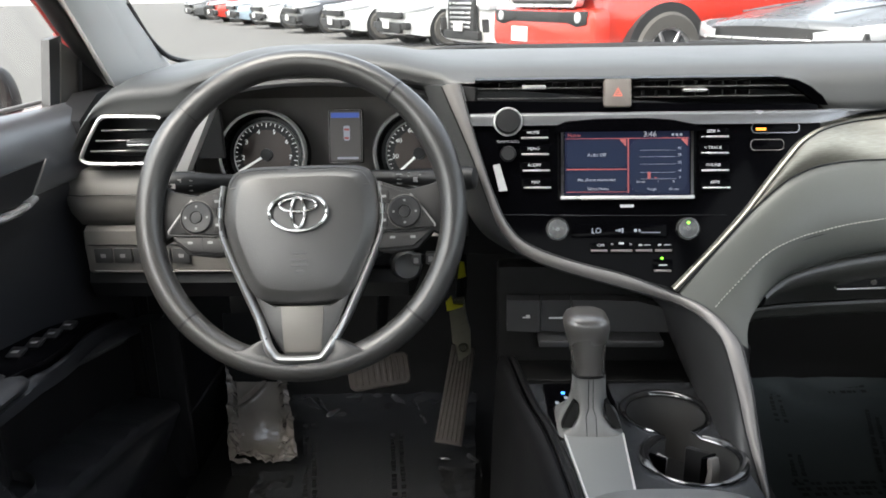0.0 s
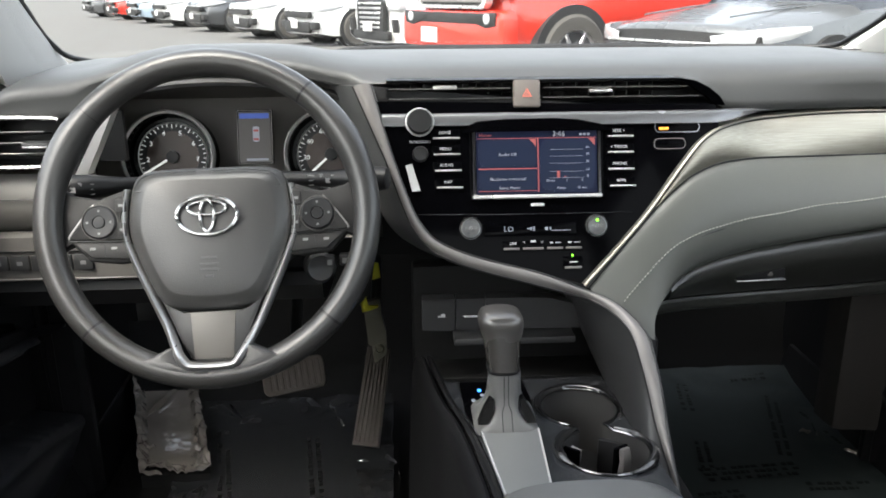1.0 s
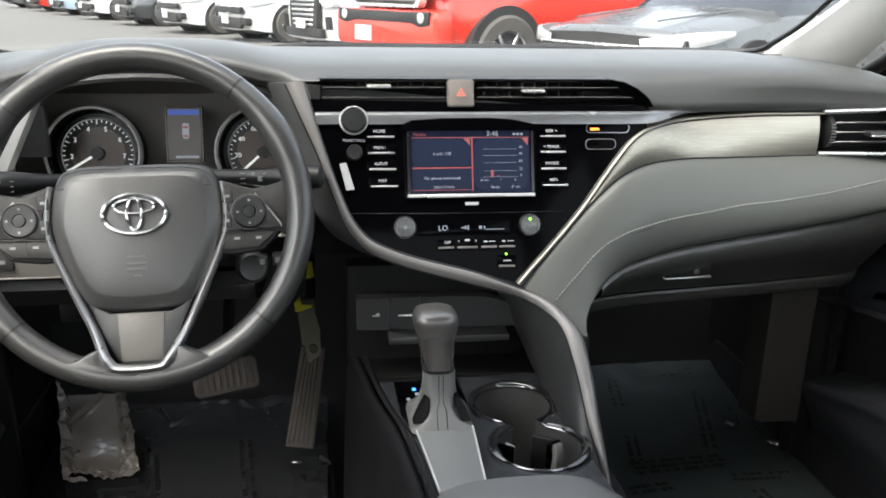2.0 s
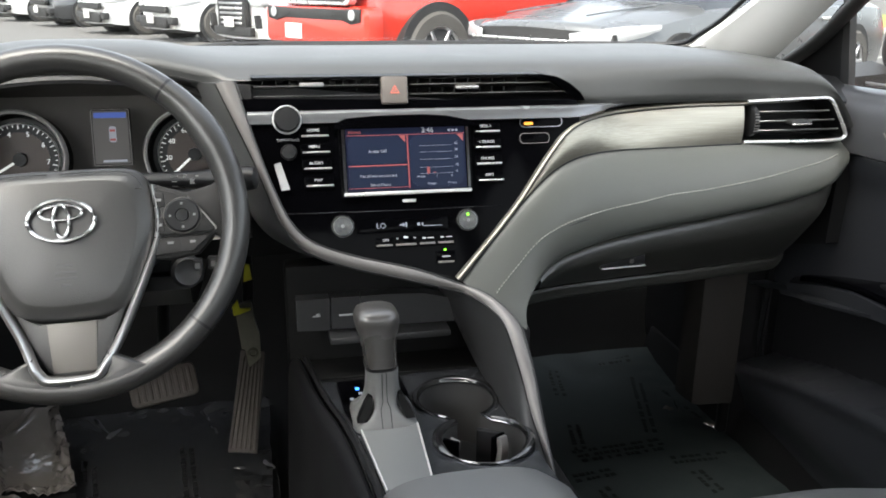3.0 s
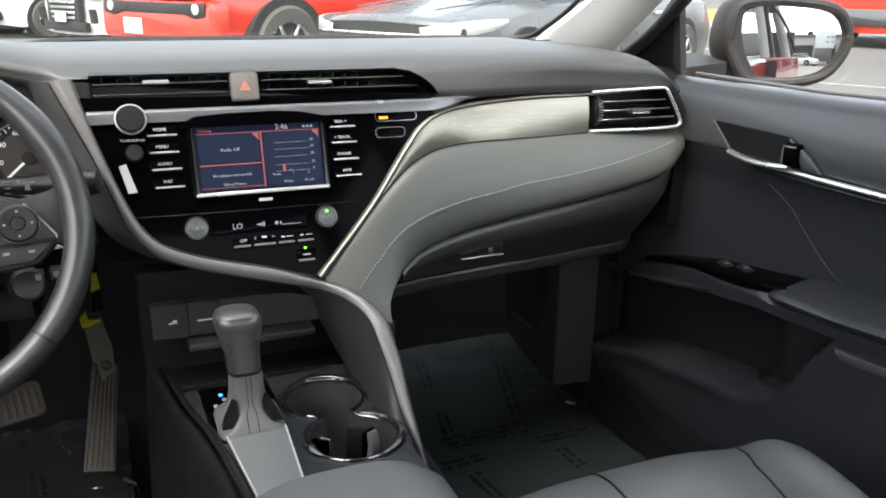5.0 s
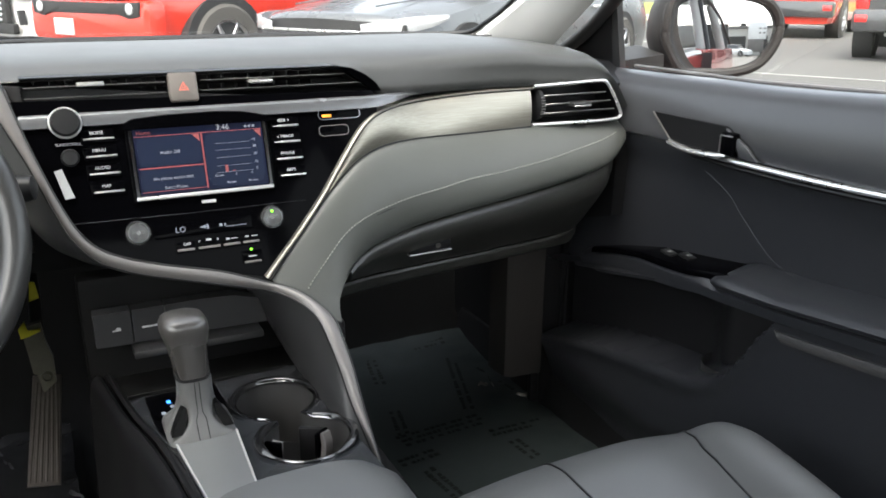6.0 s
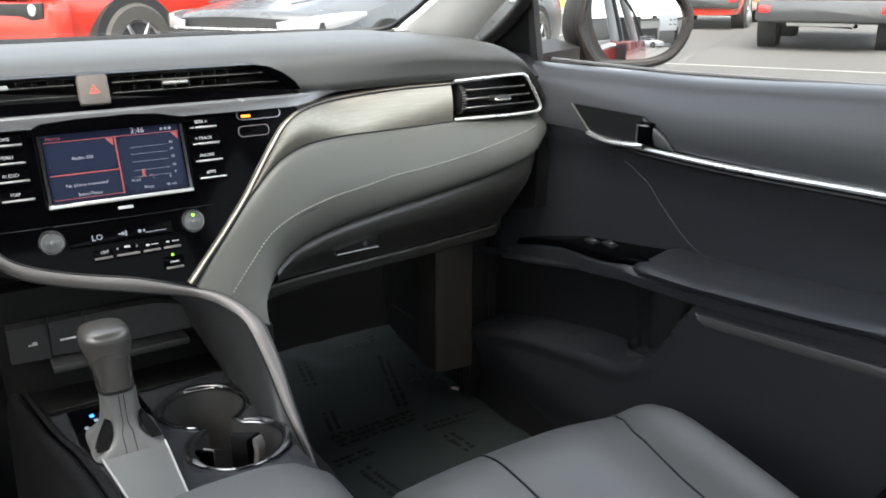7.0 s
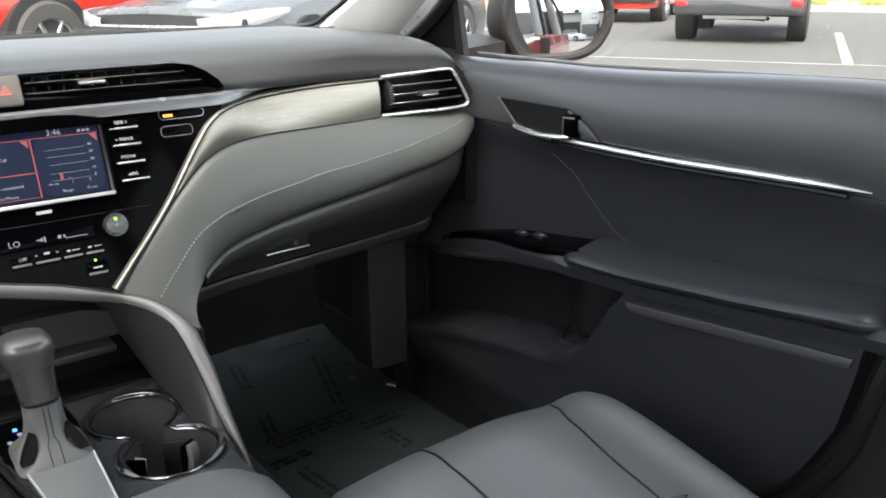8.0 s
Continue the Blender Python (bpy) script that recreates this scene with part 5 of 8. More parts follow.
    roll = ((0.002, -0.012), (-0.001, -0.006), (-0.005, -0.003), (-0.010, -0.005), (-0.014, -0.012), (-0.017, -0.03), (-0.020, -0.09), (-0.024, -0.2), (-0.028, -0.335))
    rows = [[p + Vector((dx, 0, dz)) for dx, dz in roll] for p in rim]
    part("left_wall", sheet(rows, (0.012, 0, 0)), BLACK, con, "rolled black console side")
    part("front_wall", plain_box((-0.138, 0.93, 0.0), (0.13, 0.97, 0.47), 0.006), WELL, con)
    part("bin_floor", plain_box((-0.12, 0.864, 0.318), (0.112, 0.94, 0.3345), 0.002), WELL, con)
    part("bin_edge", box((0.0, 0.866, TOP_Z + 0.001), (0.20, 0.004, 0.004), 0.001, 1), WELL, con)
    part("under_body", plain_box((-0.10, 0.1, 0.0), (0.128, 0.9, 0.255), 0.01), BLACK, con)
    # socket panel at the back of the bin
    zt = lambda x: 0.4365 - 0.6 * max(0, x - 0.03) ** 1.3
    for name, a, b, lab in (("socket_lid", -0.126, -0.0835, "lid with a connector symbol"), ("socket_lid", -0.082, -0.0445, "lid with small white print"), ("blank_panel", -0.043, 0.085, "")):
        o = [Vector((x, 0.893, z)) for x, z in ((a, 0.394), (b, 0.392), (b, zt(b)), (lerp(a, b, 0.66), zt(lerp(a, b, 0.66))), (lerp(a, b, 0.33), zt(lerp(a, b, 0.33))), (a, zt(a)))]
        part(name, loft([o, [p + Vector((0, 0.02, 0)) for p in o]]), DARK, con, lab)
    part("lip", plain_box((-0.086, 0.868, 0.3815), (0.0715, 0.90, 0.391), 0.002), DARK, con, "grey ledge under the socket lids")
    part("symbol", box((-0.101, 0.8925, 0.413), (0.010, 0.0008, 0.0016)), WHITE, con, smooth=0)
    part("symbol", box((-0.099, 0.8925, 0.4145), (0.005, 0.0008, 0.004)), WHITE, con, smooth=0)
    part("lettering_bar", box((-0.061, 0.8922, 0.4125), (0.022, 0.0008, 0.0022)), WHITE, con, smooth=0)

    # lever plate
    plate = [Vector(p) for p in ((-0.0665, 0.725, 0), (-0.056, 0.60, 0), (-0.008, 0.60, 0), (-0.001, 0.725, 0))]
    part("lever_plate", slab(Matrix.Translation((0, 0, TOP_Z)), plate, 0.006, 0.001), PLATEGREY, con, "satin grey plate behind the lever")
    for a, b in ((plate[0], plate[1]), (plate[3], plate[2])):
        part("plate_edge", tube([a + Vector((0, 0, TOP_Z + 0.006)), b + Vector((0, 0, TOP_Z + 0.006))], 0.0011, 8), RINGS, con, "bright plate edge")
    part("lever_surround", slab(Matrix.Translation((0, 0, TOP_Z)), [Vector(p) for p in ((-0.082, 0.85, 0), (-0.080, 0.77, 0), (-0.067, 0.725, 0), (-0.001, 0.725, 0), (0.003, 0.80, 0), (0.0, 0.85, 0))], 0.004, 0.001), PIANO, con, "gloss black surround of the lever")
    for i, (x, y) in enumerate(((-0.0585, 0.825), (-0.056, 0.812), (-0.055, 0.799), (-0.068, 0.799), (-0.069, 0.786))):
        part("gate_mark", box((x, y, TOP_Z + 0.0046), (0.0045, 0.0065, 0.0006)), glow("blue_mark", (0.05, 0.25, 1.0), 0.5) if i == 0 else LITDIM, con, "lit blue gate mark" if i == 0 else "", smooth=0)

    lev = thing("gear_lever", (-0.037, 0.752, TOP_Z), "dark leather gear lever with a gathered boot", "gear lever")

    def ring_at(c, w, d, p=2.6, n=28):
        out = []
        for i in range(n):
            a = 2 * math.pi * i / n
            out.append(Vector((c[0] + w * math.copysign(abs(math.cos(a)) ** (2 / p), math.cos(a)), c[1] + d * math.copysign(abs(math.sin(a)) ** (2 / p), math.sin(a)), c[2])))
        return out

    B = Vector((-0.0365, 0.758, TOP_Z))
    boot = [(0.002, 0.037, 0.040, 6), (0.007, 0.0365, 0.0395, 5.5), (0.013, 0.034, 0.036, 5), (0.019, 0.0305, 0.032, 4.4), (0.026, 0.0262, 0.0275, 3.8), (0.034, 0.0222, 0.0238, 3.3), (0.044, 0.0195, 0.021, 2.9), (0.056, 0.0185, 0.020, 2.8), (0.068, 0.0185, 0.0195, 2.8), (0.074, 0.0175, 0.0185, 2.8)]
    rings = []
    for h, w, d, p in boot:
        c = B + Vector((-0.0025 * h / 0.09, -0.012 * h / 0.09, h))
        r = ring_at(c, w, d, p, 72)
        fold = 0.70 * math.exp(-((h - 0.025) / 0.0095) ** 2)
        rings.append([c + (q - c) * (1 - fold * max(math.exp(-((abs(math.degrees(math.atan2(q.y - c.y, q.x - c.x))) - k) / 15) ** 2) for k in (40, 140))) for q in r])
    # solid black plates stand in for shade in the boot's two front hollows
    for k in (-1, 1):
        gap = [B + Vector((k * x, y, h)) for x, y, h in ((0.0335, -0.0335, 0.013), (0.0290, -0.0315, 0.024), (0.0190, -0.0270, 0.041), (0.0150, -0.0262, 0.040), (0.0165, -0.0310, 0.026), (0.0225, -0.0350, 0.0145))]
        part("gap", loft([gap, [p + Vector((0, 0.012, 0)) for p in gap]]), WELL, lev, "black plate standing in for the shaded hollow of the boot")
    part("boot", loft(rings), BOOT, lev, "grey leather boot with a stitched seam")
    for dx in (-0.0025, 0.0025):
        part("seam", tube([B + Vector((dx * (1 + 1.2 * (h < 0.03)) - 0.0025 * h / 0.09, -0.012 * h / 0.09 - d * 1.0, h)) for h, w, d, p in boot], 0.0005, 5), BLACK, lev)
    K = B + Vector((-0.0035, -0.012, 0.0745))
    prof = [(0.0, 0.0175, 0.0185), (0.002, 0.0185, 0.0195), (0.018, 0.019, 0.020), (0.036, 0.0205, 0.0215), (0.048, 0.0235, 0.0245), (0.057, 0.025, 0.0265), (0.064, 0.0248, 0.0265), (0.070, 0.022, 0.0235), (0.0735, 0.016, 0.017), (0.0745, 0.004, 0.005)]
    part("knob", loft([ring_at(K + Vector((-0.006 * h / 0.075, -0.008 * h / 0.075, h)), w, d, 2.9, 36) for h, w, d in prof]), KNOB, lev, "dark leather lever knob")
    part("collar", loft([ring_at(K + Vector((0, 0, h)), w, w * 1.06, 2.8, 36) for h, w in ((-0.002, 0.0186), (0.0005, 0.0192), (0.001, 0.0182))]), BLACK, lev)
    # padded armrest lid
    rings = []
    for i in range(25):
        t = i / 24
        y = lerp(0.545, 0.02, t)
        w = 0.092 * min(1.0, (1 - (1 - min(1, t / 0.10)) ** 2.2)) ** 0.5 + 0.004
        h = 0.033 * min(1.0, (1 - (1 - min(1, t / 0.05)) ** 2)) ** 0.5
        c = Vector((0.006, y, 0.372))
        rings.append([c + Vector((w * math.copysign(abs(math.cos(a)) ** 0.75, math.cos(a)), 0, (h if math.sin(a) > 0 else 0.03) * math.copysign(abs(math.sin(a)) ** 0.7, math.sin(a)))) for a in [2 * math.pi * k / 36 for k in range(36)]])
    box_ = thing("storage_box", (0.006, 0.3, 0.0), "centre storage box under a padded lid", "armrest")
    part("lid", loft(rings), SEAT, box_, "padded black leather lid")
    part("body", plain_box((-0.088, 0.03, 0.0), (0.10, 0.505, 0.345), 0.012), DARK, box_)


console_unit()
# ---------------------------------------------------------------- footwells, pedals, seats
WRAP = material("creased_clear_film", (0.19, 0.17, 0.155), 0.08, mottle=0.2, mscale=12, coat=1.0)
MATFILM = material("glossy_clear_film", (0.030, 0.0305, 0.033), 0.12, mottle=0.3, mscale=12, coat=0.6, grain=0.25, scale=30)
MATGLOSS = material("folded_clear_film", (0.060, 0.060, 0.064), 0.14, mottle=0.3, mscale=12, coat=0.9)
MATPRINT = material("dark_print", (0.006, 0.006, 0.006), 0.6)
FLATFILM = material("smooth_clear_film", (0.032, 0.041, 0.042), 0.42, mottle=0.25, mscale=9, coat=0.12, grain=0.3, scale=40)


def film_sheet(u0, u1, v0, v1, at, n, m, amp, freq, seed, rim=7, mid=0.10):
    """A creased plastic film lying on a surface; at(u, v) gives the place."""
    rows = []
    for i in range(n + 1):
        row = []
        for j in range(m + 1):
            u, v = lerp(u0, u1, i / n), lerp(v0, v1, j / m)
            p = Vector(at(u, v))
            q = Vector((u * freq + seed, v * freq, seed))
            f = abs(noise.noise(q)) + 0.5 * abs(noise.noise(q * 2.7))
            edge = min(i, n - i, j, m - j)
            p.z += 0.003 + amp * f * (1.7 if edge < rim else lerp(1.7, mid, min(1.0, (edge - rim) / 4)))
            wob = 0.004 if edge == 0 else 0.0
            p.x += wob * noise.noise(q * 3)
            row.append(p)
        rows.append(row)
    return sheet(rows, (0, 0, -0.002))


def fold(x0, y0, x1, y1, w, height):
    """A standing crease of film from one point to another, tapering out at both ends."""
    rings = []
    for k in range(9):
        t = k / 8
        x, y = lerp(x0, x1, t), lerp(y0, y1, t)
        q = w * math.sin(math.pi * (0.06 + 0.88 * t)) ** 0.7
        z = height(y) + 0.0018 * math.sin(9 * t + 40 * x0)
        rings.append([Vector((x, y + dy, z + dz)) for dy, dz in ((-q, 0.0), (-q * 0.55, q * 0.62), (-q * 0.1, q * 1.15), (q * 0.25, q * 1.2), (q * 0.6, 0.0))])
    return loft(rings)


def print_row(x0, y0, x1, y1, n, rnd, parent):
    """Lines of small dark marks printed on a film along one line."""
    a, b = Vector((x0, y0, 0)), Vector((x1, y1, 0))
    L = (b - a).length
    turn = Matrix.Rotation(math.atan2(y1 - y0, x1 - x0), 4, "Z")
    bm = bmesh.new()
    for r in range(n):
        u = rnd.uniform(0, 0.01)
        while u < L - 0.006:
            w = rnd.uniform(0.005, 0.012)
            q = a + turn @ Vector((u + w / 2, r * 0.0155, 0))
            tilt = Matrix.Rotation(math.atan(1.8 * max(0.0, q.y - 1.33)), 4, "X")
            box((0, 0, 0), (w, rnd.uniform(0.006, 0.009), 0.0006), 0, 1, Matrix.Translation((q.x, q.y, floor_z(q.y) + 0.0125)) @ tilt @ turn, bm=bm)
            u += w + (0.003 if rnd.random() < 0.75 else 0.011)
    tagged(part("print_block", bm, MATPRINT, parent, smooth=0), kind="stuff")


def floor_z(y):
    return 0.9 * max(0.0, y - 1.33) ** 2


KICK = material("brown_grey_plastic", (0.024, 0.021, 0.019), 0.45, grain=0.3, scale=900)


DRIVER_FOLDS = ((-0.532, 1.420, -0.480, 1.372, 0.010), (-0.505, 1.425, -0.462, 1.358, 0.008), (-0.470, 1.350, -0.440, 1.372, 0.009), (-0.440, 1.415, -0.400, 1.425, 0.008), (-0.392, 1.425, -0.352, 1.418, 0.007), (-0.352, 1.424, -0.314, 1.398, 0.010), (-0.300, 1.410, -0.282, 1.372, 0.008), (-0.285, 1.362, -0.266, 1.330, 0.007), (-0.258, 1.204, -0.205, 1.196, 0.0035), (-0.190, 1.212, -0.165, 1.190, 0.008), (-0.166, 1.175, -0.158, 1.140, 0.007), (-0.172, 1.13, -0.170, 1.085, 0.006))
DRIVER_PRINT = ((-0.505, 1.325, -0.452, 1.06, 2), (-0.330, 1.29, -0.302, 1.06, 2))


def footwells():
    mat = thing("driver_floor_mat", (-0.38, 1.1, 0.0), "black carpet floor mat under clear protective film", "floor mat")
    rows = [[Vector((x, y, floor_z(y) + 0.006)) for y in [lerp(0.5, 1.42, j / 14) for j in range(15)]] for x in [lerp(-0.60, -0.16, i / 6) for i in range(7)]]
    part("carpet", sheet(rows, (0, 0, -0.008)), CARPET, mat)
    part("film", film_sheet(-0.55, -0.17, 0.75, 1.43, lambda u, v: (u, v, floor_z(v) + 0.008), 60, 90, 0.007, 9, 3.0, 9, 0.25), MATFILM, mat, "dark crinkled protective film")
    for x0, y0, x1, y1, w in DRIVER_FOLDS:
        part("fold", fold(x0, y0, x1, y1, w, lambda y: floor_z(y) + 0.010), MATGLOSS, mat)
    ink = random.Random(11)
    for x0, y0, x1, y1, n in DRIVER_PRINT:
        print_row(x0, y0, x1, y1, n, ink, mat)
    rest = thing("foot_rest", (-0.57, 1.25, 0.02), "carpeted foot rest wrapped in shiny clear plastic", "foot rest")
    block = [[Vector((x - (y - 1.146) * 0.30, y, z)) for y, z in ((1.15, 0.0), (1.155, 0.028), (1.36, 0.073), (1.46, 0.19), (1.47, 0.0))] for x in (-0.600, -0.482)]
    part("block", loft(block), CARPET, rest)
    ramp = lambda v: 0.030 + max(0, v - 1.15) * 0.22
    part("film", film_sheet(-0.602, -0.480, 1.146, 1.40, lambda u, v: (u - (v - 1.146) * 0.30, v, ramp(v)), 60, 110, 0.016, 24, 9.0, 6, 0.03), WRAP, rest, "shiny creased clear plastic")
    # folds of the film along its edges
    for x0, y0, x1, y1, w in ((-0.625, 1.29, -0.586, 1.36, 0.011), (-0.618, 1.305, -0.592, 1.352, 0.006), (-0.545, 1.278, -0.509, 1.257, 0.007), (-0.536, 1.245, -0.522, 1.251, 0.006), (-0.532, 1.222, -0.514, 1.225, 0.006), (-0.528, 1.202, -0.503, 1.204, 0.007), (-0.523, 1.184, -0.510, 1.189, 0.005), (-0.516, 1.166, -0.500, 1.172, 0.006), (-0.516, 1.152, -0.489, 1.159, 0.007), (-0.621, 1.235, -0.609, 1.21, 0.005), (-0.607, 1.189, -0.588, 1.17, 0.004), (-0.600, 1.151, -0.564, 1.146, 0.005), (-0.606, 1.21, -0.591, 1.214, 0.004)):
        part("fold", fold(x0, y0, x1, y1, w, lambda y: ramp(y) + 0.006), WRAP, rest)
    pm = thing("passenger_floor_mat", (0.42, 1.1, 0.0), "black carpet floor mat under printed protective film", "floor mat")
    rows = [[Vector((x, y, floor_z(y) + 0.006)) for y in [lerp(0.55, 1.49, j / 14) for j in range(15)]] for x in [lerp(0.17, 0.69, i / 6) for i in range(7)]]
    part("carpet", sheet(rows, (0, 0, -0.008)), CARPET, pm)
    part("film", film_sheet(0.18, 0.70, 0.62, 1.485, lambda u, v: (u, v, floor_z(v) + 0.008), 52, 86, 0.0035, 9, 21.0), FLATFILM, pm, "dark thin protective film")
    for x0, y0, x1, y1, w in ((0.652, 1.172, 0.682, 1.150, 0.006), (0.604, 1.246, 0.622, 1.238, 0.005), (0.640, 1.27, 0.628, 1.225, 0.004)):
        part("fold", fold(x0, y0, x1, y1, w, lambda y: 0.013), WRAP, pm, "shiny crease in the film")
    rnd = random.Random(4)
    # rows of dark print on the film, each along its own line
    for x0, y0, x1, y1, n in ((0.545, 1.440, 0.635, 1.446, 2), (0.602, 1.388, 0.532, 1.172, 2), (0.365, 1.098, 0.548, 1.108, 3), (0.527, 1.060, 0.655, 1.055, 2), (0.548, 1.036, 0.556, 0.960, 2), (0.330, 1.040, 0.410, 1.048, 2), (0.430, 1.440, 0.412, 1.330, 2), (0.396, 1.230, 0.374, 1.130, 2), (0.366, 1.015, 0.380, 0.905, 2), (0.64, 1.32, 0.66, 1.19, 1)):
        print_row(x0, y0, x1, y1, n, rnd, pm)

    # pedals
    acc = thing("accelerator_pedal", (-0.21, 1.24, 0.02), "long ribbed accelerator pedal with a metal bracket", "pedal")
    a, b = Vector((-0.2195, 1.214, 0.033)), Vector((-0.193, 1.302, 0.187))
    ax = (b - a).normalized()
    m = frame_at(a.lerp(b, 0.5), Vector((0.0, -0.82, 0.57)), ax)
    L = (b - a).length
    pad = [Vector((-0.0245, -L / 2, 0)), Vector((0.0245, -L / 2, 0)), Vector((0.022, L / 2, 0)), Vector((-0.021, L / 2, 0))]
    RIBBED = material("ribbed_rubber", (0.115, 0.098, 0.086), 0.6, grain=0.3, scale=600)
    part("pad", slab(m, pad, 0.012, 0.003), RIBBED, acc, "brown-grey ribbed rubber pad")
    for i in range(6):
        x = lerp(-0.021, 0.020, i / 5)
        part("rib", tube([m @ Vector((x, -L / 2 + 0.006, 0.012)), m @ Vector((x * 0.72 + 0.001, L / 2 - 0.012, 0.012))], 0.0022, 6), RIBBED, acc)
    STEEL = material("dull_steel", (0.14, 0.135, 0.10), 0.3, 0.4, mottle=0.3, mscale=60)
    arm = [Vector(p) for p in ((-0.2182, 1.281, 0.2757), (-0.2142, 1.281, 0.2383), (-0.2113, 1.281, 0.2028), (-0.2054, 1.281, 0.1998), (-0.2004, 1.281, 0.1653), (-0.1787, 1.281, 0.183), (-0.1787, 1.281, 0.2254), (-0.1866, 1.281, 0.258), (-0.1896, 1.281, 0.2905), (-0.2093, 1.281, 0.2866))]
    part("bracket", loft([arm, [p + Vector((0, 0.012, 0)) for p in arm]]), STEEL, acc, "dull steel bracket")
    part("bolt", turned(frame_at((-0.192, 1.281, 0.194), (0, -1, 0.2)), [(0.010, 0), (0.010, 0.004), (0.006, 0.006), (0.005, 0.002), (0.0001, 0.002)], 16), STEEL, acc)
    YEL = material("yellow_plastic", (0.75, 0.70, 0.02), 0.5)
    part("arm", tube([(-0.198, 1.292, 0.25), (-0.194, 1.31, 0.31), (-0.196, 1.42, 0.40)], 0.010, 10), BLACK, acc)
    part("clip", slab(frame_at((-0.192, 1.290, 0.338), (0, -1, 0.2)), [Vector((-0.005, 0.02, 0)), Vector((-0.009, -0.012, 0)), Vector((0.006, -0.008, 0)), Vector((0.003, 0.018, 0))], 0.006, 0.001), YEL, acc, "bright yellow clip")
    part("clip", slab(frame_at((-0.2155, 1.279, 0.281), (0, -1, 0.2)), [Vector((0.003, 0.016, 0)), Vector((-0.007, 0.004, 0)), Vector((-0.005, -0.012, 0)), Vector((0.006, -0.010, 0)), Vector((0.024, -0.004, 0)), Vector((0.024, 0.0, 0)), Vector((0.006, 0.0, 0))], 0.006, 0.001), YEL, acc, "bright yellow clip")
    br = thing("brake_pedal", (-0.345, 1.25, 0.15), "black rubber-covered brake pedal", "pedal")
    m = frame_at((-0.345, 1.255, 0.158), (0.05, -0.85, 0.5)) @ Matrix.Rotation(radians(8), 4, "Z")
    part("pad", slab(m, outline_round(0.112, 0.058, 0.012), 0.014, 0.004), RIBBED, br, "worn rubber pad")
    for i in range(9):
        part("tread", box((0, 0, 0), (0.006, 0.044, 0.003), 0.001, 1, m @ Matrix.Translation((-0.044 + 0.011 * i, 0, 0.0145))), RIBBED, br)
    part("arm", tube([m @ Vector((0, 0, 0)), (-0.345, 1.36, 0.26), (-0.345, 1.42, 0.42)], 0.011, 10), BLACK, br)
    # sill and kick panels
    for s, nm in ((1, "sill_passenger"), (-1, "sill_driver")):
        rows = [[Vector((s * x, y, z)) for x, z in ((0.675, 0.0), (0.688, 0.05), (0.698, 0.075), (0.71, 0.08), (0.76, 0.078))] for y in (-0.25, 0.5, 1.0, 1.2, 1.5)]
        solo(nm, sheet(rows, (0, 0, -0.07)), BLACK, "dark plastic door sill trim", "sill", kind="structure")
        if s > 0:
            post = [[Vector((x, y, z)) for x, y in ((0.588, 1.150), (0.592, 1.124), (0.602, 1.116), (0.650, 1.112), (0.664, 1.108), (0.668, 1.118))] for z in (0.09, 0.14, 0.22, 0.30, 0.37, 0.41)]
            solo("pillar_foot_passenger", sheet(post, (0, 0.03, 0)), KICK, "brown-grey lower pillar trim in the footwell", "pillar", kind="structure")
        rows = [[Vector((s * x, y, z)) for z in (0.02, 0.2, 0.35, 0.45)] for x, y in ((0.668, 1.12), (0.69, 1.16), (0.70, 1.22), (0.705, 1.55))]
        solo("kick_panel_passenger" if s > 0 else "kick_panel_driver", sheet(rows, (s * 0.03, 0, 0)), BLACK, "dark plastic kick panel in the footwell", "panel", kind="structure")


footwells()


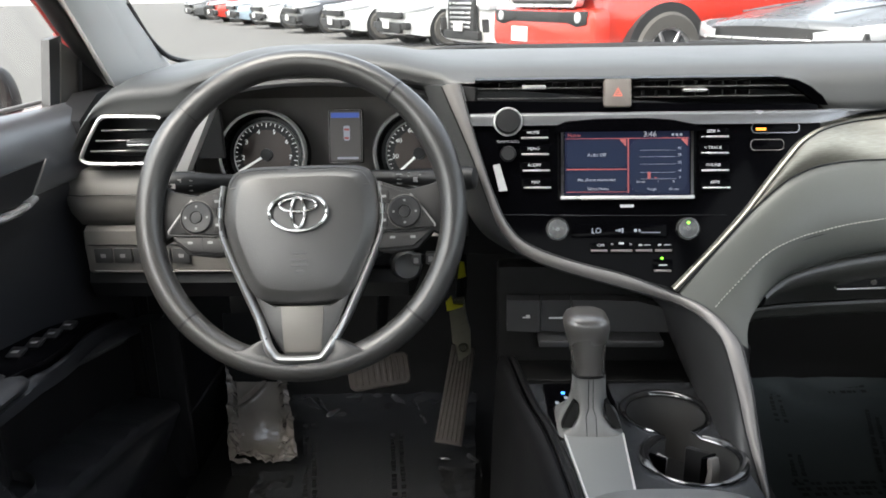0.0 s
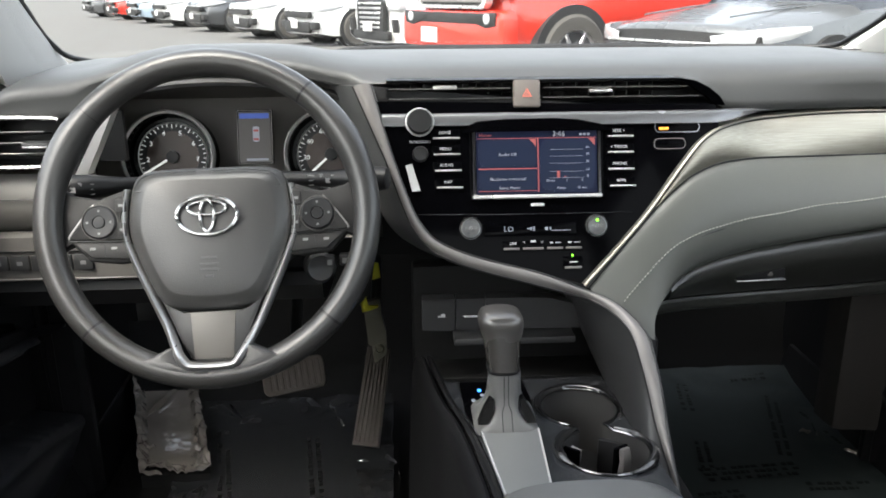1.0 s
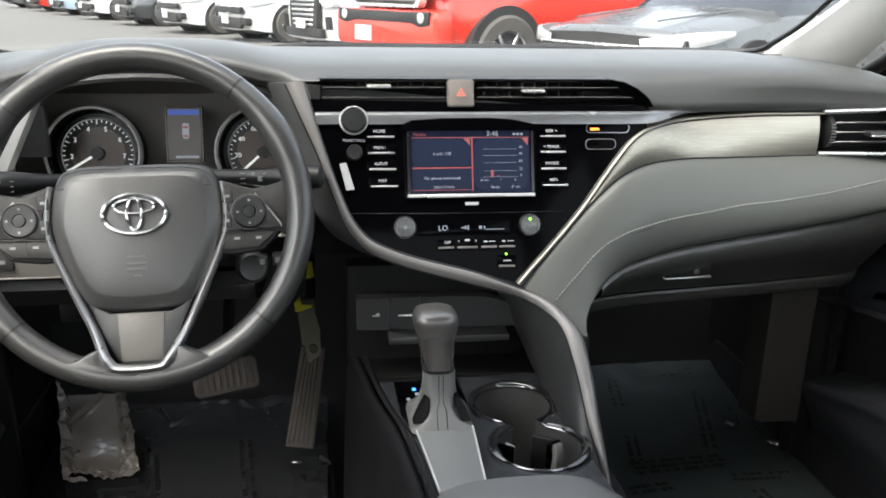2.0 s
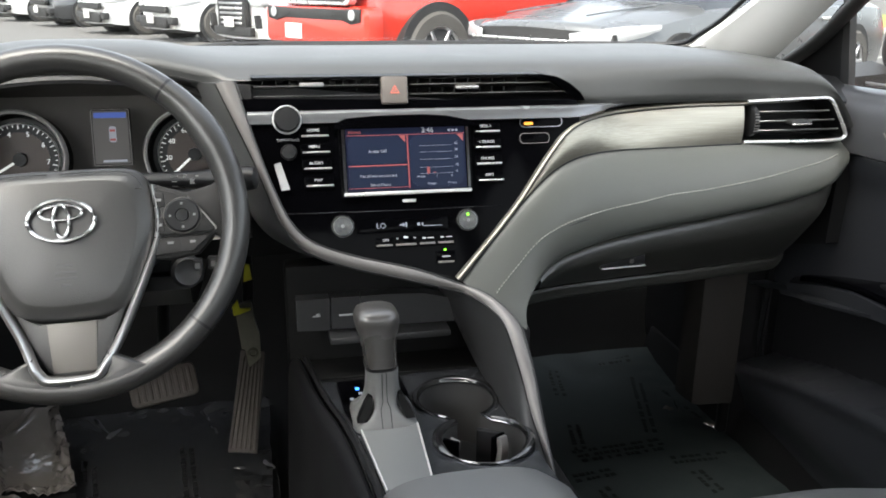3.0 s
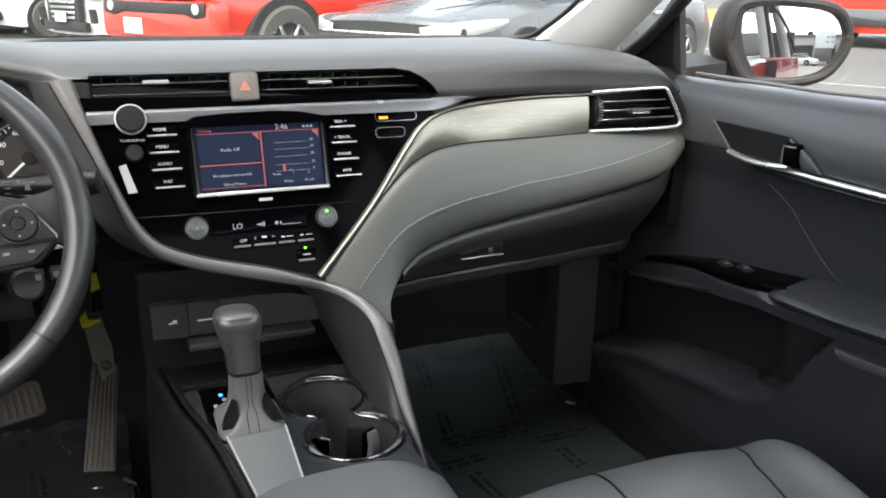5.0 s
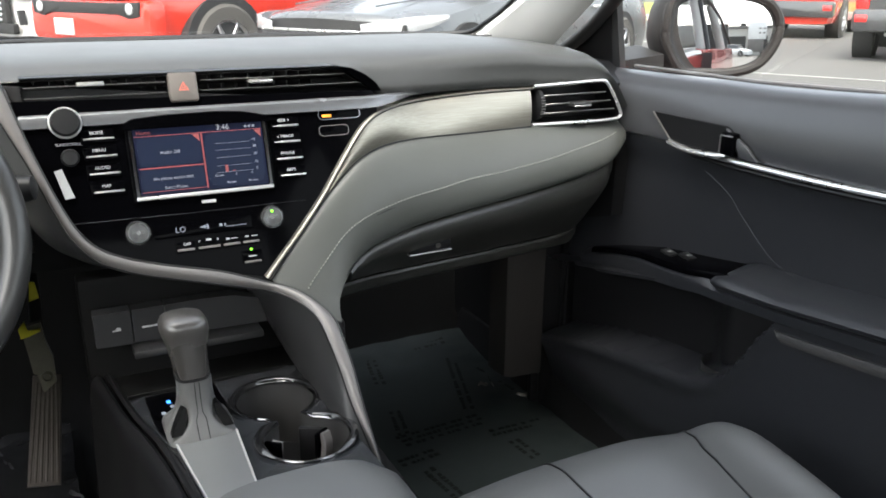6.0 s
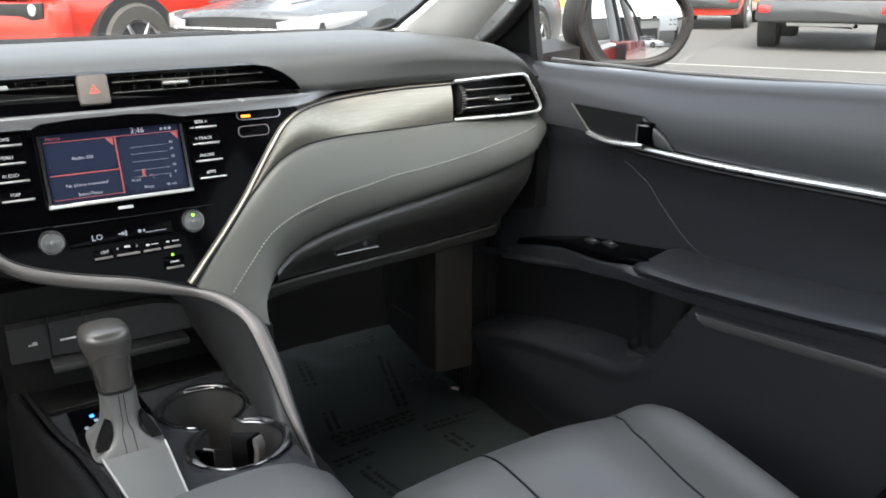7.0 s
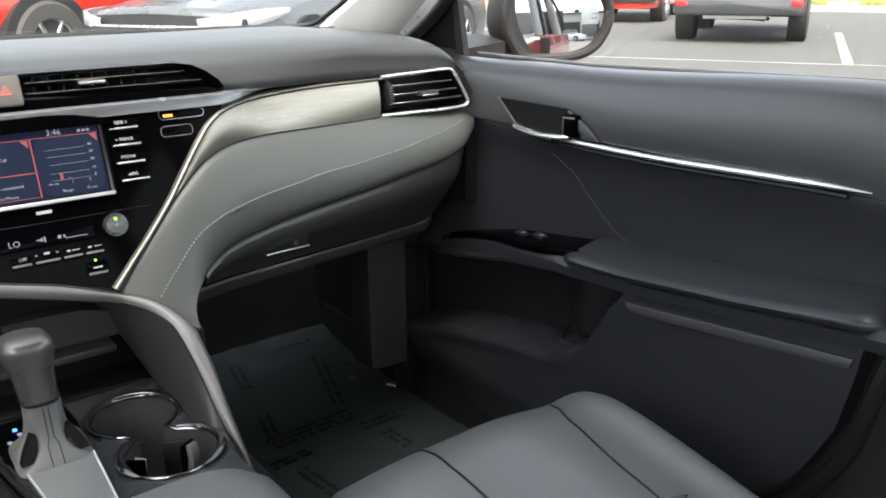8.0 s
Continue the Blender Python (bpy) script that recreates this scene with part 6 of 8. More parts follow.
def seat_cushion(cx, name, lab):
    """A front seat's cushion: rounded front roll, raised bolsters, seams and a perforated middle."""
    st = thing(name, (cx, 0.2, 0.0), lab, "car seat")

    def surf(u, v):
        # u: -1 inboard .. 1 outboard, v: 0 under the front edge .. 1 at the back
        s = spline([Vector(p) for p in ((0, 0.478, 0.10), (0, 0.520, 0.19), (0, 0.548, 0.262), (0, 0.538, 0.318), (0, 0.495, 0.346), (0, 0.42, 0.352), (0, 0.25, 0.338), (0, 0.02, 0.315))], 56)
        p = s[round(v * (len(s) - 1))].copy()
        x = u * (0.208 + 0.05 * (u < 0) - 0.13 * max(0.0, 0.5 - p.y) * (u > 0))
        edge = max(0.0, (abs(u) - 0.70) / 0.30)
        top = step(0.25, 0.5, v)
        p.y -= 0.105 * edge ** 2.0 * (1 - step(0.5, 0.75, v)) + 0.010 * u * u
        p.z += -0.036 * top * max(0.0, u) ** 1.6 + top * ((0.014 if u > 0 else -0.004) * math.exp(-((abs(u) - 0.72) / 0.16) ** 2) - 0.10 * edge ** 2.6) - (1 - top) * 0.03 * edge ** 2
        return Vector((cx + x, p.y, p.z))

    n, m = 56, 56
    rows = [[surf(lerp(-1, 1, i / n), j / m) for j in range(m + 1)] for i in range(n + 1)]
    part("cushion", sheet(rows, (0, -0.03, -0.06)), SEAT, st, "black leather cushion")
    for u0, u1 in ((-0.28, -0.42), (0.635, 0.11)):
        part("seam", tube([surf(lerp(u0 * 1.04, u1, t / 30), lerp(0.30, 0.95, t / 30)) + Vector((0, -0.0002, 0.0006)) for t in range(31)], 0.0013, 6), BLACK, st)
    part("seam", tube([surf(lerp(-0.33, 0.40, t / 20), 0.815) + Vector((0, 0, 0.0006)) for t in range(21)], 0.0013, 6), BLACK, st)
    rows = [[surf(lerp(-0.31, 0.36, i / 24), lerp(0.82, 0.97, j / 24)) + Vector((0, 0, 0.002 + 0.0022 * abs(math.sin(j * math.pi / 3)))) for j in range(25)] for i in range(25)]
    part("insert", sheet(rows, (0, 0, -0.003)), leather("perforated_leather", (0.05, 0.052, 0.053), 0.5, 260, 0.7), st, "ribbed perforated middle insert")
    part("base", plain_box((cx - 0.20, 0.0, 0.0), (cx + 0.20, 0.44, 0.24), 0.02), BLACK, st)
    return st


seat_cushion(0.362, "car_seat", "black leather front passenger seat with a rounded cushion")
# ---------------------------------------------------------------- doors, pillars, glass, mirrors
def clear_glass(name, gloss):
    m = bpy.data.materials.new(name)
    m.use_nodes = True
    n, l = m.node_tree.nodes, m.node_tree.links
    n.remove(n["Principled BSDF"])
    t, g, x = n.new("ShaderNodeBsdfTransparent"), n.new("ShaderNodeBsdfGlossy"), n.new("ShaderNodeMixShader")
    g.inputs["Roughness"].default_value = 0.02
    x.inputs[0].default_value = gloss
    l.new(t.outputs[0], x.inputs[1])
    l.new(g.outputs[0], x.inputs[2])
    l.new(x.outputs[0], n["Material Output"].inputs[0])
    return m


GLASS = clear_glass("clear_glass", 0.04)
PAINT = material("red_car_paint", (0.42, 0.025, 0.02), 0.22, 0.0, coat=0.8, mottle=0.04)
MIRROR = material("mirror_glass", (0.9, 0.9, 0.9), 0.0, 1.0, mottle=0.0)
for k in [l for l in MIRROR.node_tree.links if l.to_socket.name == "Roughness"]:
    MIRROR.node_tree.links.remove(k)
MIRROR.node_tree.nodes["Principled BSDF"].inputs["Roughness"].default_value = 0.0


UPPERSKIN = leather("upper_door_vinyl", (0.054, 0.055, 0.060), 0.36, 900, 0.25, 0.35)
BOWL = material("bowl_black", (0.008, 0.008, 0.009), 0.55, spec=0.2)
LEDGE = material("ledge_plastic", (0.05, 0.048, 0.048), 0.4, grain=0.2, scale=900)


def door(s, name, lab):
    """A front door's lining: belt roll, handle bowl, bright strip, scooped middle, armrest, pocket and lower panel."""
    d = thing(name, (s * 0.75, 0.5, 0.05), lab, "car door")
    N = 48
    ys = [lerp(1.12, 0.20, i / N) for i in range(N + 1)]

    def belt(y):
        return 0.684 + 0.020 * step(0.75, 0.3, y) if y < 0.75 else 0.684 - 0.004 * step(0.75, 1.0, y)

    def arm_z(y):
        return 0.418 + 0.062 * step(0.78, 0.22, y) - 0.05 * step(0.75, 1.12, y)

    up, mid = [], []
    for y in ys:
        b = belt(y)
        tuck = 0.012 * step(0.85, 1.1, y)
        up.append([Vector((s * (x - tuck), y, z)) for x, z in ((0.775, b - 0.02), (0.765, b - 0.004), (0.748, b), (0.730, b - 0.006), (0.716, b - 0.022), (0.708, b - 0.05), (0.7045, 0.62), (0.704, 0.598), (0.7065, 0.588), (0.716, 0.584))])
        a = arm_z(y)
        mid.append([Vector((s * (x - tuck * 0.6), y, z)) for x, z in ((0.716, 0.586), (0.7135, 0.575), (0.722, 0.555), (0.728, 0.53), (0.727, 0.505), (0.7262, lerp(0.505, a + 0.002, 0.5)), (0.7245, a + 0.002), (0.7240, a - 0.015), (0.724, a - 0.04))])
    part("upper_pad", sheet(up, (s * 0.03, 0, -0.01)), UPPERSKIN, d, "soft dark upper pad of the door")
    part("middle_panel", sheet(mid, (s * 0.03, 0, -0.005)), DOORSKIN, d, "scooped middle panel with armrest")
    # armrest: a hard carrier that runs on to the front, and a padded top
    def inner(y):
        return lerp(0.642, 0.700, step(0.70, 1.04, y))

    top = curve(((0.20, 0.486), (0.243, 0.481), (0.268, 0.478), (0.399, 0.458), (0.568, 0.440), (0.689, 0.435), (0.74, 0.427), (0.86, 0.410), (0.96, 0.385), (1.06, 0.355)))
    low = curve(((0.20, 0.466), (0.266, 0.460), (0.398, 0.444), (0.567, 0.426), (0.666, 0.419), (0.70, 0.418), (0.80, 0.400), (0.95, 0.366), (1.06, 0.340)))
    rings = []
    for i in range(41):
        y = lerp(1.05, 0.222, i / 40)
        x, zt, zl = inner(y), top(y) - 0.004, low(y)
        cut = 0.008 * (1 - step(0.66, 0.70, y))
        rings.append([Vector((s * px_, y, z)) for px_, z in ((x + 0.004, zl - 0.016), (x + 0.001, zl - 0.002), (x + 0.002, zt - 0.008 - cut), (x + 0.012, zt - cut), (0.718, zt + 0.002 - cut), (0.73, zl - 0.016))])
    part("arm_carrier", loft(rings), DOORSKIN, d, "dark plastic armrest carrier")
    rings = []
    for i in range(37):
        t = i / 36
        y = lerp(0.693, 0.236, t)
        k = min(1.0, (1 - (1 - min(1, t / 0.07)) ** 2)) ** 0.5 * min(1.0, (1 - (1 - min(1, (1 - t) / 0.05)) ** 2)) ** 0.5 + 0.02
        zt, zl = top(y), low(y) + 0.0012
        zm = zl + 0.004
        sec = ((0.646, zl), (0.6412, zl + 0.004), (0.6398, lerp(zl, zt, 0.55)), (0.6425, zt - 0.004), (0.649, zt), (0.668, zt + 0.0035), (0.692, zt + 0.005), (0.722, zt + 0.010), (0.727, zl))
        rings.append([Vector((s * lerp(0.682, px_, 0.25 + 0.75 * k), y, lerp(zm, z, k))) for px_, z in sec])
    part("armrest", loft(rings), DOORSKIN, d, "padded black armrest", smooth=60)
    crease = spline([Vector((s * 0.7235, 0.80, 0.558)), Vector((s * 0.7245, 0.74, 0.528)), Vector((s * 0.722, 0.713, 0.507)), Vector((s * 0.718, 0.671, 0.477)), Vector((s * 0.714, 0.638, 0.459)), Vector((s * 0.710, 0.60, 0.450))], 24)
    part("crease", tube([p + Vector((-s * 0.0005, 0, 0)) for p in crease], 0.0007, 6), DOORSKIN, d)
    # bright strip with its dark under-edge
    strip = [Vector((s * 0.7025, y, 0.5835 + 0.010 * step(0.80, 0.25, y) - 0.004 * math.sin(math.pi * step(0.86, 0.28, y)))) for y in [lerp(0.845, 0.292, i / 40) for i in range(41)]]
    part("strip", tube(strip, [0.0056 * min(1, 0.2 + 6 * min(i, 40 - i) / 40) for i in range(41)], 8, flat=0.75), CHROME, d, "bright satin chrome strip")
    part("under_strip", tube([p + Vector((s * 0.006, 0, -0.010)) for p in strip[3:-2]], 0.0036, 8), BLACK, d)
    # handle bowl, a raised plate with recess shade as near-black colour, and its release lever
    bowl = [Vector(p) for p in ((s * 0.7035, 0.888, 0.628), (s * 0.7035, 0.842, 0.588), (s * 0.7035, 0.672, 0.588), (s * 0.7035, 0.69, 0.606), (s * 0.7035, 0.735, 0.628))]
    part("handle_bowl", loft([bowl, [p + Vector((-s * 0.0022, 0, 0)) for p in scaled(bowl, 0.97)]]), BOWL, d, "raised plate as handle bowl, its inner shade put in as near-black")
    part("bowl_edge", tube([bowl[0] + Vector((-s * 0.003, 0, 0)), bowl[1] + Vector((-s * 0.003, 0, 0))], 0.0013, 6), GREY, d)
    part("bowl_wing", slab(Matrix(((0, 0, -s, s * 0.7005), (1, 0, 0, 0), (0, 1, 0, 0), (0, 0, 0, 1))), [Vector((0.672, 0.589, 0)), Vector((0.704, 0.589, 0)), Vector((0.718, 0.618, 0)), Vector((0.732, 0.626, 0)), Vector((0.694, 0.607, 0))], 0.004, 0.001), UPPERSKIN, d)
    hl = part("release_lever", box((s * 0.697, 0.722, 0.606), (0.014, 0.023, 0.032), 0.003, 2), PIANO, d, "dark release lever")
    part("lever_edge", tube([(s * 0.6895, 0.712, 0.618), (s * 0.6895, 0.733, 0.617), (s * 0.6895, 0.734, 0.594)], 0.0012, 6), SATIN, hl)
    part("pull", tube(spline([(s * 0.700, 0.845, 0.588), (s * 0.694, 0.80, 0.584), (s * 0.692, 0.75, 0.586), (s * 0.6965, 0.725, 0.589)], 14), 0.0062, 8, flat=0.7), CHROME, d, "bright pull")
    # switch plate on the armrest's front
    edge_in = curve(((0.626, 0.714), (0.630, 0.690), (0.640, 0.672), (0.660, 0.658), (0.69, 0.650), (0.72, inner(0.72) + 0.003), (0.78, inner(0.78) + 0.003), (0.86, inner(0.86) + 0.003), (0.94, inner(0.94) + 0.003), (1.02, inner(1.02) + 0.003)))
    pl = []
    for i in range(41):
        y = lerp(1.02, 0.626, i / 40)
        x, z = edge_in(y), top(y) + 0.0025
        pl.append([Vector((s * px_, y, z + dz)) for px_, dz in ((x, -0.004), (x + 0.0015, -0.0012), (x + 0.004, 0.0), (lerp(x + 0.004, 0.7225, 0.5), 0.0), (0.7225, 0.0))])
    part("switch_plate", sheet(pl, (0, 0, -0.006)), PIANO, d, "gloss black switch plate")
    for y in ((0.815, 0.775) if s > 0 else (0.86, 0.82, 0.78, 0.74)):
        z = top(y) + 0.0045
        b = part("window_switch", box((s * 0.692, y, z + 0.0005), (0.018, 0.022, 0.004), 0.0015, 2, Matrix.Rotation(radians(10), 4, "X")), BLACK, d)
        part("symbol", box((s * 0.692, y - 0.002, z + 0.0030), (0.008, 0.006, 0.0006)), DIMPRINT, b, smooth=0)
    # lower panel: a face with the map pocket sunk into it, and a paler ledge line over it
    floor_of = curve(((0.50, 0.44), (0.576, 0.405), (0.600, 0.373), (0.618, 0.341), (0.643, 0.305), (0.676, 0.278), (0.724, 0.261), (0.775, 0.256), (0.859, 0.241), (0.951, 0.221), (1.055, 0.190), (1.2, 0.15)))
    roof_of = curve(((0.50, 0.41), (0.577, 0.41), (0.70, 0.404), (0.806, 0.382), (0.95, 0.35), (1.2, 0.31)))
    rear_of_face = curve(((0.05, 0.50), (0.14, 0.43), (0.21, 0.346), (0.247, 0.307), (0.319, 0.270), (0.387, 0.257), (0.461, 0.250), (0.6, 0.24)))
    rows = []
    for i in range(111):
        row = []
        for j in range(61):
            u = j / 60
            z0 = lerp(0.06, 0.425, u)
            y = lerp(1.11, rear_of_face(z0), i / 110)
            z = lerp(0.06, low(y) - 0.010, u)
            k = step(-0.002, 0.010, z - floor_of(y)) * step(-0.002, 0.008, roof_of(y) - z)
            edge = math.exp(-((z - floor_of(y) + 0.014) / 0.012) ** 2) * step(0.55, 0.60, y)
            x = 0.657 + 0.012 * step(0.75, 1.11, y) + 0.03 * step(0.16, 0.06, z) - 0.007 * edge + 0.068 * k * (1 - 0.35 * math.exp(-((y - 0.685) / 0.03) ** 2))
            row.append(Vector((s * x, y, z)))
        rows.append(row)
    part("lower_panel", sheet(rows, (s * 0.035, 0, 0)), DOORSKIN, d, "dark lower panel with a map pocket")
    # black sheet just inside the recess, in place of the pocket's inner shade
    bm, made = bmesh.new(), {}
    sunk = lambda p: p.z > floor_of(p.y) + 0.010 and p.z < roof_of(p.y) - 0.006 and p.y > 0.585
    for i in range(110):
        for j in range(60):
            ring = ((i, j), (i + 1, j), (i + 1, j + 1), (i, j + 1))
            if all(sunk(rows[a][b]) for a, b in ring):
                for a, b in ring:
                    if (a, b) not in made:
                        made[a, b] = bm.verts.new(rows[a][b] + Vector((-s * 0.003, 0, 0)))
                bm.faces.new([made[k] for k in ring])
    part("pocket_shade", bm, BLACK, d, "black sheet standing in for the shade inside the map pocket")
    la = spline([Vector((s * 0.652, y, z)) for y, z in ((0.570, 0.396), (0.545, 0.397), (0.398, 0.413), (0.261, 0.428))], 20)
    lb = spline([Vector((s * 0.650, y, z)) for y, z in ((0.556, 0.385), (0.540, 0.3855), (0.396, 0.401), (0.262, 0.417))], 20)
    part("ledge", sheet([[p, p.lerp(q, 0.5) + Vector((-s * 0.002, 0, 0)), q] for p, q in zip(la, lb)], (s * 0.012, 0, 0)), LEDGE, d, "paler ledge line")
    cup = Matrix.Translation((s * 0.715, 0.692, 0.243))
    part("bottle_cup", turned(cup, [(0.030, 0.0), (0.036, 0.004), (0.039, 0.016), (0.040, 0.040)], 32, cap=False), DARK, d, "rounded bottle holder in the pocket")
    # shell behind, rear edge with its seal
    part("shell", plain_box((min(s * 0.772, s * 0.81), 0.17, 0.02), (max(s * 0.772, s * 0.81), 1.2, 0.668), 0.006), PAINT, d, "red painted outer shell")
    seal = spline([(s * 0.70, 0.212, 0.68), (s * 0.69, 0.215, 0.55), (s * 0.668, 0.228, 0.461), (s * 0.662, 0.238, 0.387), (s * 0.662, 0.252, 0.319), (s * 0.662, 0.29, 0.247), (s * 0.662, 0.33, 0.205), (s * 0.672, 0.43, 0.13)], 30)
    part("seal", tube(seal, 0.010, 8), BLACK, d, "black rubber door seal")
    part("front_seal", tube([(s * 0.715, 1.115, 0.08), (s * 0.712, 1.115, 0.40), (s * 0.722, 1.11, 0.67)], 0.012, 8), BOWL, d)
    part("hinge_plate", plain_box((min(s * 0.655, s * 0.78), 1.125, 0.02), (max(s * 0.655, s * 0.78), 1.14, 0.655), 0.003), BLACK, d)
    # window sill strip, quarter bar and panes
    part("sill_strip", tube([(s * 0.768, 1.02, 0.682), (s * 0.768, 0.75, 0.684), (s * 0.768, 0.2, 0.706)], 0.0030, 8), TRIMGREY, d)
    if s > 0:
        bar = [Vector((s * 0.755, 1.062, 0.67)), Vector((s * 0.755, 1.042, 0.67)), Vector((s * 0.725, 1.035, 0.83)), Vector((s * 0.725, 1.050, 0.83))]
        part("quarter_bar", loft([bar, [p + Vector((s * 0.012, 0, 0)) for p in bar]]), DARK, d, "dark bar of the quarter light")
        tri = [Vector((s * 0.757, 1.062, 0.675)), Vector((s * 0.757, 1.20, 0.69)), Vector((s * 0.727, 1.05, 0.80))]
        part("quarter_panel", loft([tri, [p + Vector((s * 0.01, 0, 0)) for p in tri]]), BLACK, d, "black mirror corner panel")
    else:
        bar = [Vector(p) for p in [(-0.752, 1.041, 0.764), (-0.752, 1.076, 0.768), (-0.752, 1.044, 0.667), (-0.752, 1.014, 0.669)]]
        part("quarter_bar", loft([bar, [p + Vector((-0.012, 0, 0)) for p in bar]]), DARK, d, "dark bar of the quarter light")
        pan = [Vector(p) for p in [(-0.75, 1.069, 0.759), (-0.75, 1.126, 0.735), (-0.75, 1.107, 0.66), (-0.75, 1.04, 0.667)]]
        part("quarter_panel", loft([pan, [p + Vector((-0.008, 0, 0)) for p in pan]]), GREY, d, "grey mirror corner panel")
        dark = [Vector(p) for p in [(-0.742, 1.11, 0.739), (-0.742, 1.186, 0.681), (-0.742, 1.142, 0.656), (-0.742, 1.085, 0.657)]]
        part("corner_panel", loft([dark, [p + Vector((-0.006, 0, 0)) for p in dark]]), BLACK, d, "black mirror corner panel")
        edge = [Vector(p) for p in [(-0.775, 1.116, 0.77), (-0.775, 1.134, 0.771), (-0.775, 1.188, 0.732), (-0.775, 1.185, 0.724), (-0.775, 1.111, 0.752)]]
        part("outer_frame", loft([edge, [p + Vector((-0.008, 0, 0)) for p in edge]]), PAINT, d, "red painted outer frame")
    w = part("window", sheet([[Vector((s * 0.766, y, 0.665)), Vector((s * 0.745, y, 0.85)), Vector((s * 0.68, y - 0.05, 1.08))] for y in (1.04, 0.6, 0.2)], (s * 0.004, 0, 0)), GLASS, d, "clear side window")
    w.visible_shadow = False
    return d


door(1, "passenger_door", "closed black door lining with a bright strip")
door(-1, "driver_door", "closed dark door lining beside the wheel")


def rear_door_edge():
    for s in (1, -1):
        rows = [[Vector((s * x, y, z)) for z in (0.0, 0.2, 0.45, 0.68)] for x, y in ((0.80, 0.212), (0.735, 0.205), (0.712, 0.195), (0.700, 0.10), (0.70, -0.05), (0.70, -0.22))]
        foot = [[Vector((s * 0.722, y, z)) for z in (0.0, 0.12, 0.26, 0.425)] for y in (0.52, 0.40, 0.30, 0.19)]
        solo("pillar_skirt_passenger" if s > 0 else "pillar_skirt_driver", sheet(foot, (s * 0.03, 0, 0)), DARK, "dark trim behind the door's rear corner", "pillar", kind="structure")
        flank = [[Vector((s * (x - 0.05 * step(-0.9, -1.8, y)), y, z)) for x, z in ((0.77, 0.70), (0.795, 0.69), (0.815, 0.55), (0.82, 0.35), (0.80, 0.1), (0.76, -0.02))] for y in (0.16, -0.4, -0.9, -1.3, -1.66, -2.0, -2.3)]
        solo("rear_flank_passenger" if s > 0 else "rear_flank_driver", sheet(flank, (-s * 0.02, 0, 0)), PAINT, "red painted rear flank of the car", "bodywork", kind="structure")
        edge = spline([(s * 0.70, -0.10, 1.06), (s * 0.72, -0.50, 1.03), (s * 0.74, -0.95, 0.95), (s * 0.755, -1.25, 0.865), (s * 0.77, -1.55, 0.76)], 16)
        solo("rear_roof_edge_passenger" if s > 0 else "rear_roof_edge_driver", tube(edge, 0.014, 8), BLACK, "dark edge of the roof over the rear window", "pillar", kind="structure")
        solo("pillar_base_passenger" if s > 0 else "pillar_base_driver", sheet(rows, (s * 0.06, 0, 0)), DARK, "dark lower centre pillar trim", "pillar", kind="structure")

    solo("rear_deck", box((0, -1.97, 0.33), (1.50, 0.62, 0.74), 0.06, 3), PAINT, "red painted boot at the rear of the car", "bodywork", kind="structure")


rear_door_edge()


def windscreen():
    base = [(-0.72, 1.12, 0.71), (-0.62, 1.28, 0.722), (-0.35, 1.38, 0.726), (0.0, 1.42, 0.727), (0.35, 1.38, 0.726), (0.62, 1.28, 0.722), (0.70, 1.14, 0.715)]
    top = [(-0.56, 0.60, 1.13), (-0.5, 0.64, 1.15), (-0.3, 0.70, 1.17), (0.0, 0.72, 1.18), (0.3, 0.70, 1.17), (0.5, 0.64, 1.15), (0.56, 0.60, 1.13)]
    g = tagged(part("windscreen", sheet(between(base, top, 30, 8, 0.03, (0, 0.6, 0.8)), (0, 0.004, 0.004)), GLASS), "clear laminated windscreen", "windscreen", kind="structure")
    g.visible_shadow = False
    path = spline([(-0.683, 1.15, 0.812), (-0.695, 1.27, 0.744), (-0.668, 1.32, 0.712), (-0.55, 1.345, 0.704), (-0.3, 1.38, 0.712), (-0.2, 1.39, 0.7215), (0.0, 1.40, 0.722), (0.3, 1.38, 0.7225), (0.50, 1.335, 0.7225), (0.585, 1.29, 0.726), (0.60, 1.25, 0.742), (0.612, 1.17, 0.785), (0.60, 1.0, 0.88)], 80)
    solo("windscreen_border", tube(path, 0.0045, 8), BLACK, "black border along the windscreen base", "trim", kind="structure")
    for s in (-1, 1):
        path = spline([(s * 0.745, 1.21, 0.69), (s * 0.735, 1.10, 0.745), (s * 0.722, 0.97, 0.835), (s * 0.69, 0.75, 0.96), (s * 0.62, 0.3, 1.10), (s * 0.6, -0.25, 1.12)], 40)
        solo("door_frame_passenger" if s > 0 else "door_frame_driver", tube(path, 0.012, 10), RUBBER, "black rubber window surround", "trim", kind="structure")
        outer = [p + Vector((s * 0.022, 0.012, 0.010)) for p in path]
        solo("roof_rail_passenger" if s > 0 else "roof_rail_driver", tube(outer, 0.010, 10), PAINT, "red painted outer door frame", "bodywork", kind="structure")


windscreen()


HOUSING = material("mirror_housing", (0.022, 0.02, 0.019), 0.5, spec=0.2)


